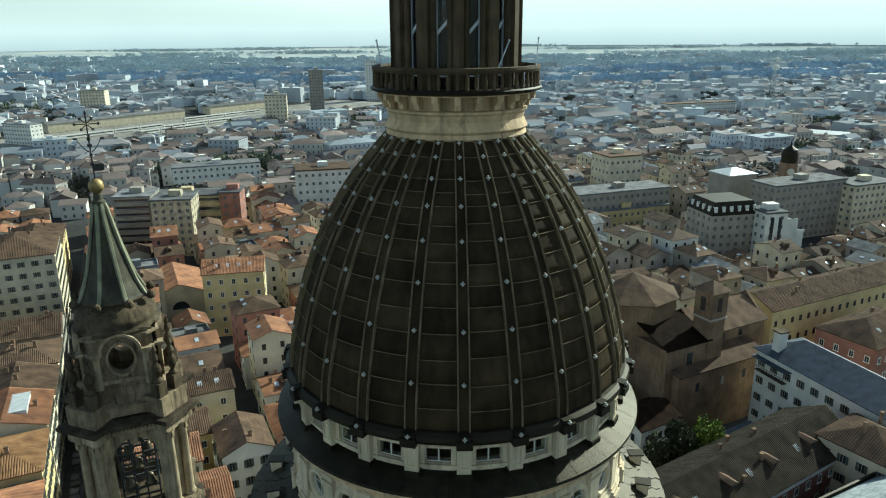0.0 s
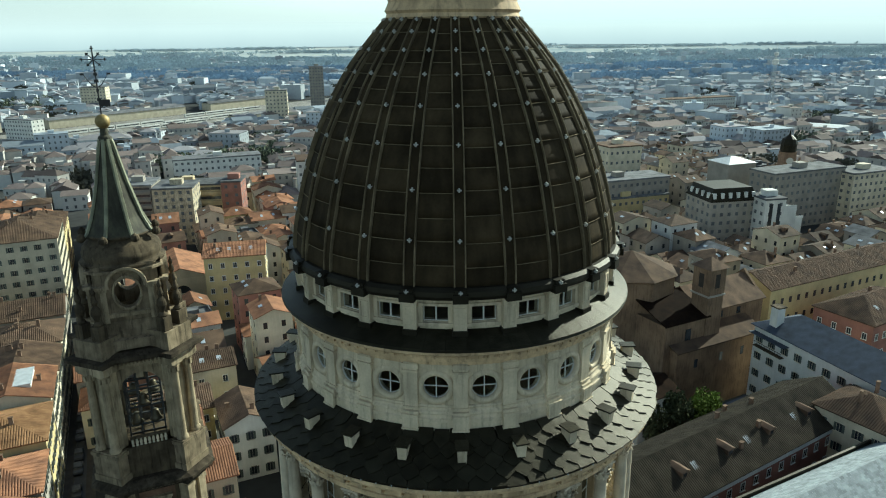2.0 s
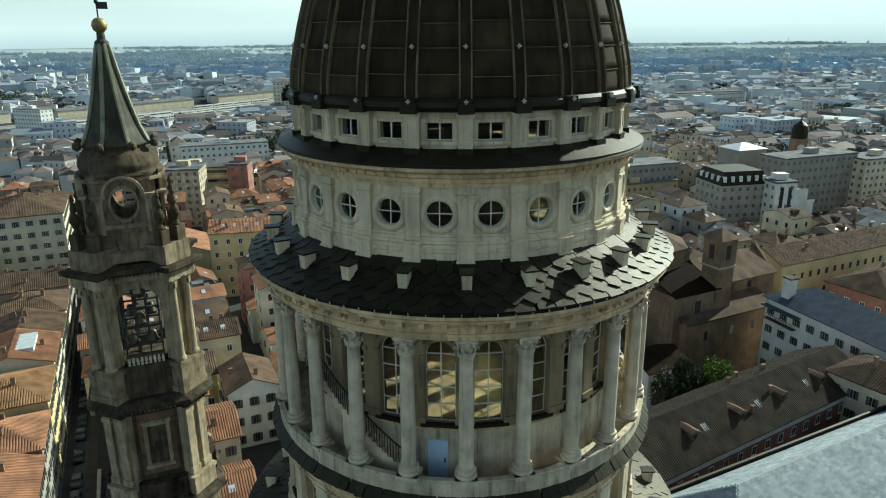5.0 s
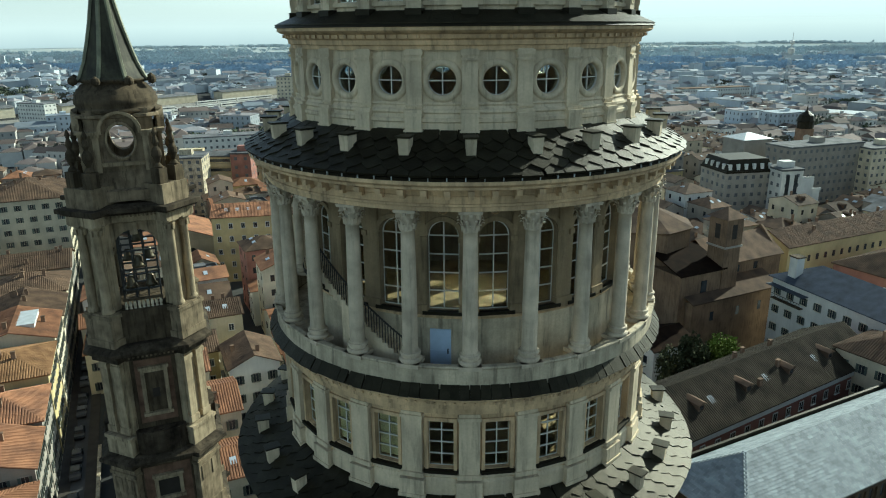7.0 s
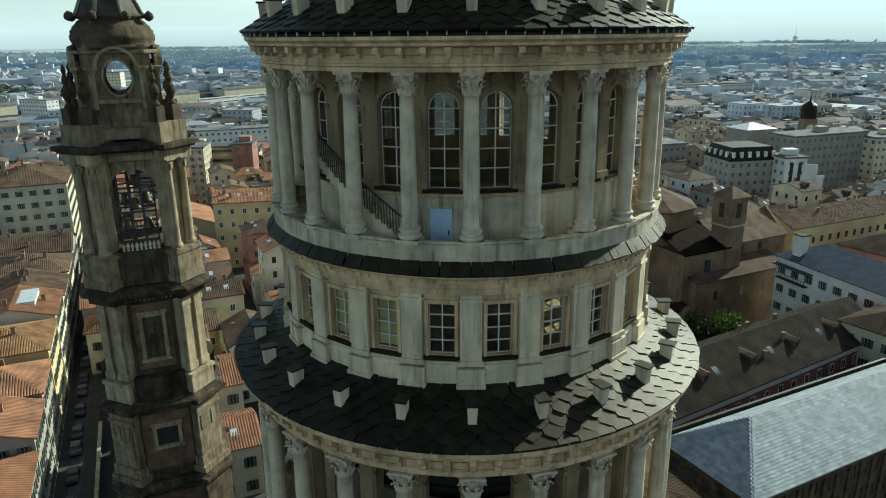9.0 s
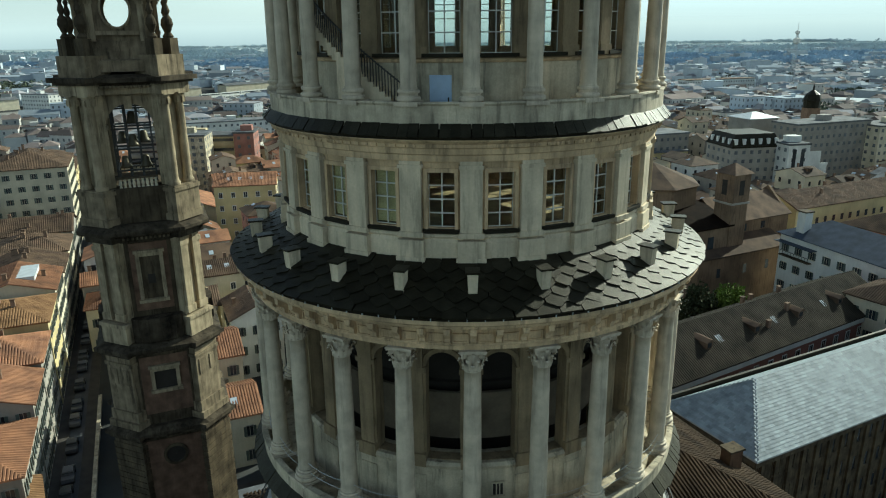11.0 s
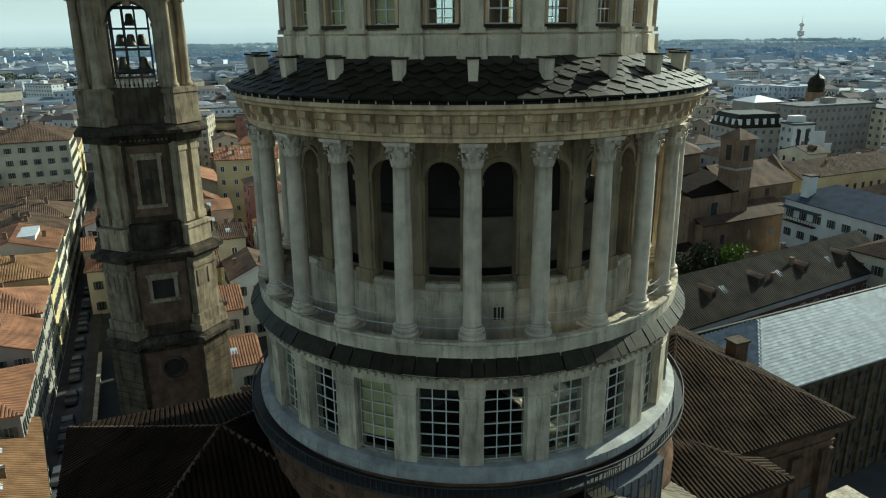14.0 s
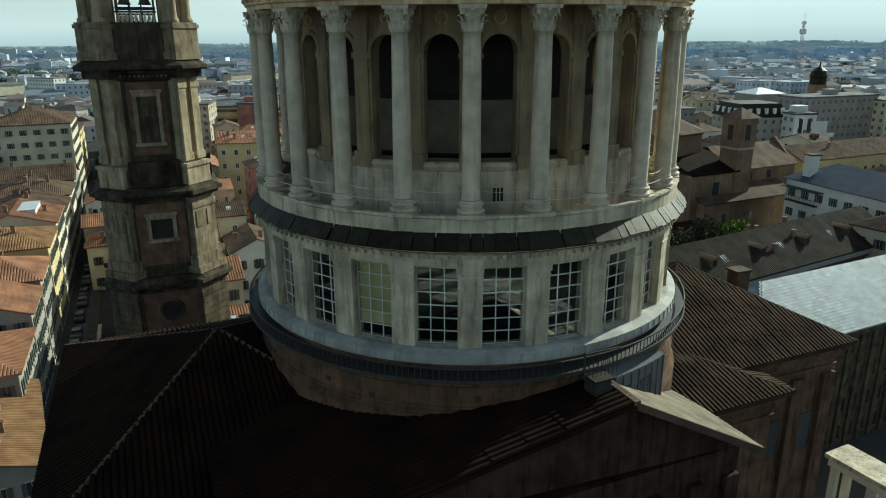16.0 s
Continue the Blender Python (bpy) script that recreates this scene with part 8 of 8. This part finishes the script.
def woods(label, seed, spots, mat, n_each, size, leaves=14, upright=False):
    g = random.Random(seed)
    vs, fs = [], []
    for x, y, rx, ry, h in spots:
        for _ in range(n_each):
            px, py = x + g.gauss(0, rx * 0.5), y + g.gauss(0, ry * 0.5)
            hh = h * g.uniform(0.55, 1.1)
            for _ in range(leaves):
                c = Vector((px + g.gauss(0, size * 1.7), py + g.gauss(0, size * 1.7), hh * g.uniform(0.2, 1.0)))
                ax_ = Vector((g.uniform(-0.45, 0.45), -1, g.uniform(-0.2, 0.5))).normalized() if upright else Vector((g.uniform(-1, 1), g.uniform(-1, 0.2), g.uniform(0, 1))).normalized()
                b1 = ax_.orthogonal().normalized() * size * g.uniform(0.5, 1.1)
                b2 = ax_.cross(b1)
                k = len(vs)
                vs += [tuple(c - b1), tuple(c + b2), tuple(c + b1), tuple(c - b2)]
                fs.append((k, k + 1, k + 2, k + 3))
    me = bpy.data.meshes.new("woods")
    me.from_pydata(vs, [], fs)
    me.materials.append(mat)
    tagged(link("woods", me), label, "trees", kind="stuff")


woods("clumps of dark trees between the houses", 3, [(-150, 420, 30, 20, 12), (-120, 440, 25, 15, 12), (-150, 520, 25, 20, 11), (-470, 640, 30, 30, 13), (100, 420, 20, 30, 12), (120, 250, 8, 8, 10), (250, 480, 40, 15, 12), (-90, 620, 40, 20, 12), (340, 620, 50, 20, 12), (-520, 800, 60, 60, 14), (180, 560, 30, 15, 11), (-60, 240, 6, 6, 9)], MIDLEAF, 120, 1.2, 60)
g = random.Random(21)
GROVES = []
while len(GROVES) < 90:
    gd, ga = g.uniform(330, 1150), g.uniform(-32, 32)
    gx, gy = gd * math.tan(radians(ga)), gd - 36
    if abs(gx) > 0.1 * gd and not in_yard(gx, gy) and not any((gx - a) ** 2 + (gy - b) ** 2 < (c + 6) ** 2 for a, b, c in KEEP_OUT):
        GROVES.append((gx, gy, g.uniform(6, 16), g.uniform(5, 12), g.uniform(8, 13)))
woods("bare brown-green trees in gardens and streets of the town", 13, GROVES, material("winter_twig", (0.10, 0.098, 0.075), 0.95, 0.3, 0.3, 3, 0.0, rand=0.3, island=True, spec=0.03), 10, 1.3, 40, True)
BELTS = [(250, 1180, 160, 30, 15), (470, 1240, 200, 40, 16), (700, 1320, 200, 40, 16), (330, 1420, 220, 40, 17), (640, 1560, 300, 50, 17), (960, 1600, 260, 50, 17), (260, 1750, 220, 50, 17), (560, 1900, 420, 60, 18), (1050, 2000, 420, 60, 18),
         (-230, 1200, 160, 30, 15), (-480, 1280, 200, 40, 16), (-760, 1400, 260, 40, 16), (-330, 1500, 240, 40, 17), (-640, 1700, 320, 50, 17), (-260, 1850, 220, 50, 17), (-950, 1900, 340, 60, 18), (-560, 2100, 460, 60, 18), (300, 2250, 500, 60, 18), (-1150, 2350, 460, 60, 18), (1300, 2400, 500, 70, 18)]
woods("near belts of trees across the plain, blued for haze", 4, [b for b in BELTS if b[1] < 1650], FARLEAF, 260, 3.4, 30, True)
woods("far belts of trees across the plain, paled for haze", 5, [b for b in BELTS if b[1] >= 1650], HEDGE, 240, 3.4, 30, True)
# palest leaf colour, with the haze over the far fields painted in
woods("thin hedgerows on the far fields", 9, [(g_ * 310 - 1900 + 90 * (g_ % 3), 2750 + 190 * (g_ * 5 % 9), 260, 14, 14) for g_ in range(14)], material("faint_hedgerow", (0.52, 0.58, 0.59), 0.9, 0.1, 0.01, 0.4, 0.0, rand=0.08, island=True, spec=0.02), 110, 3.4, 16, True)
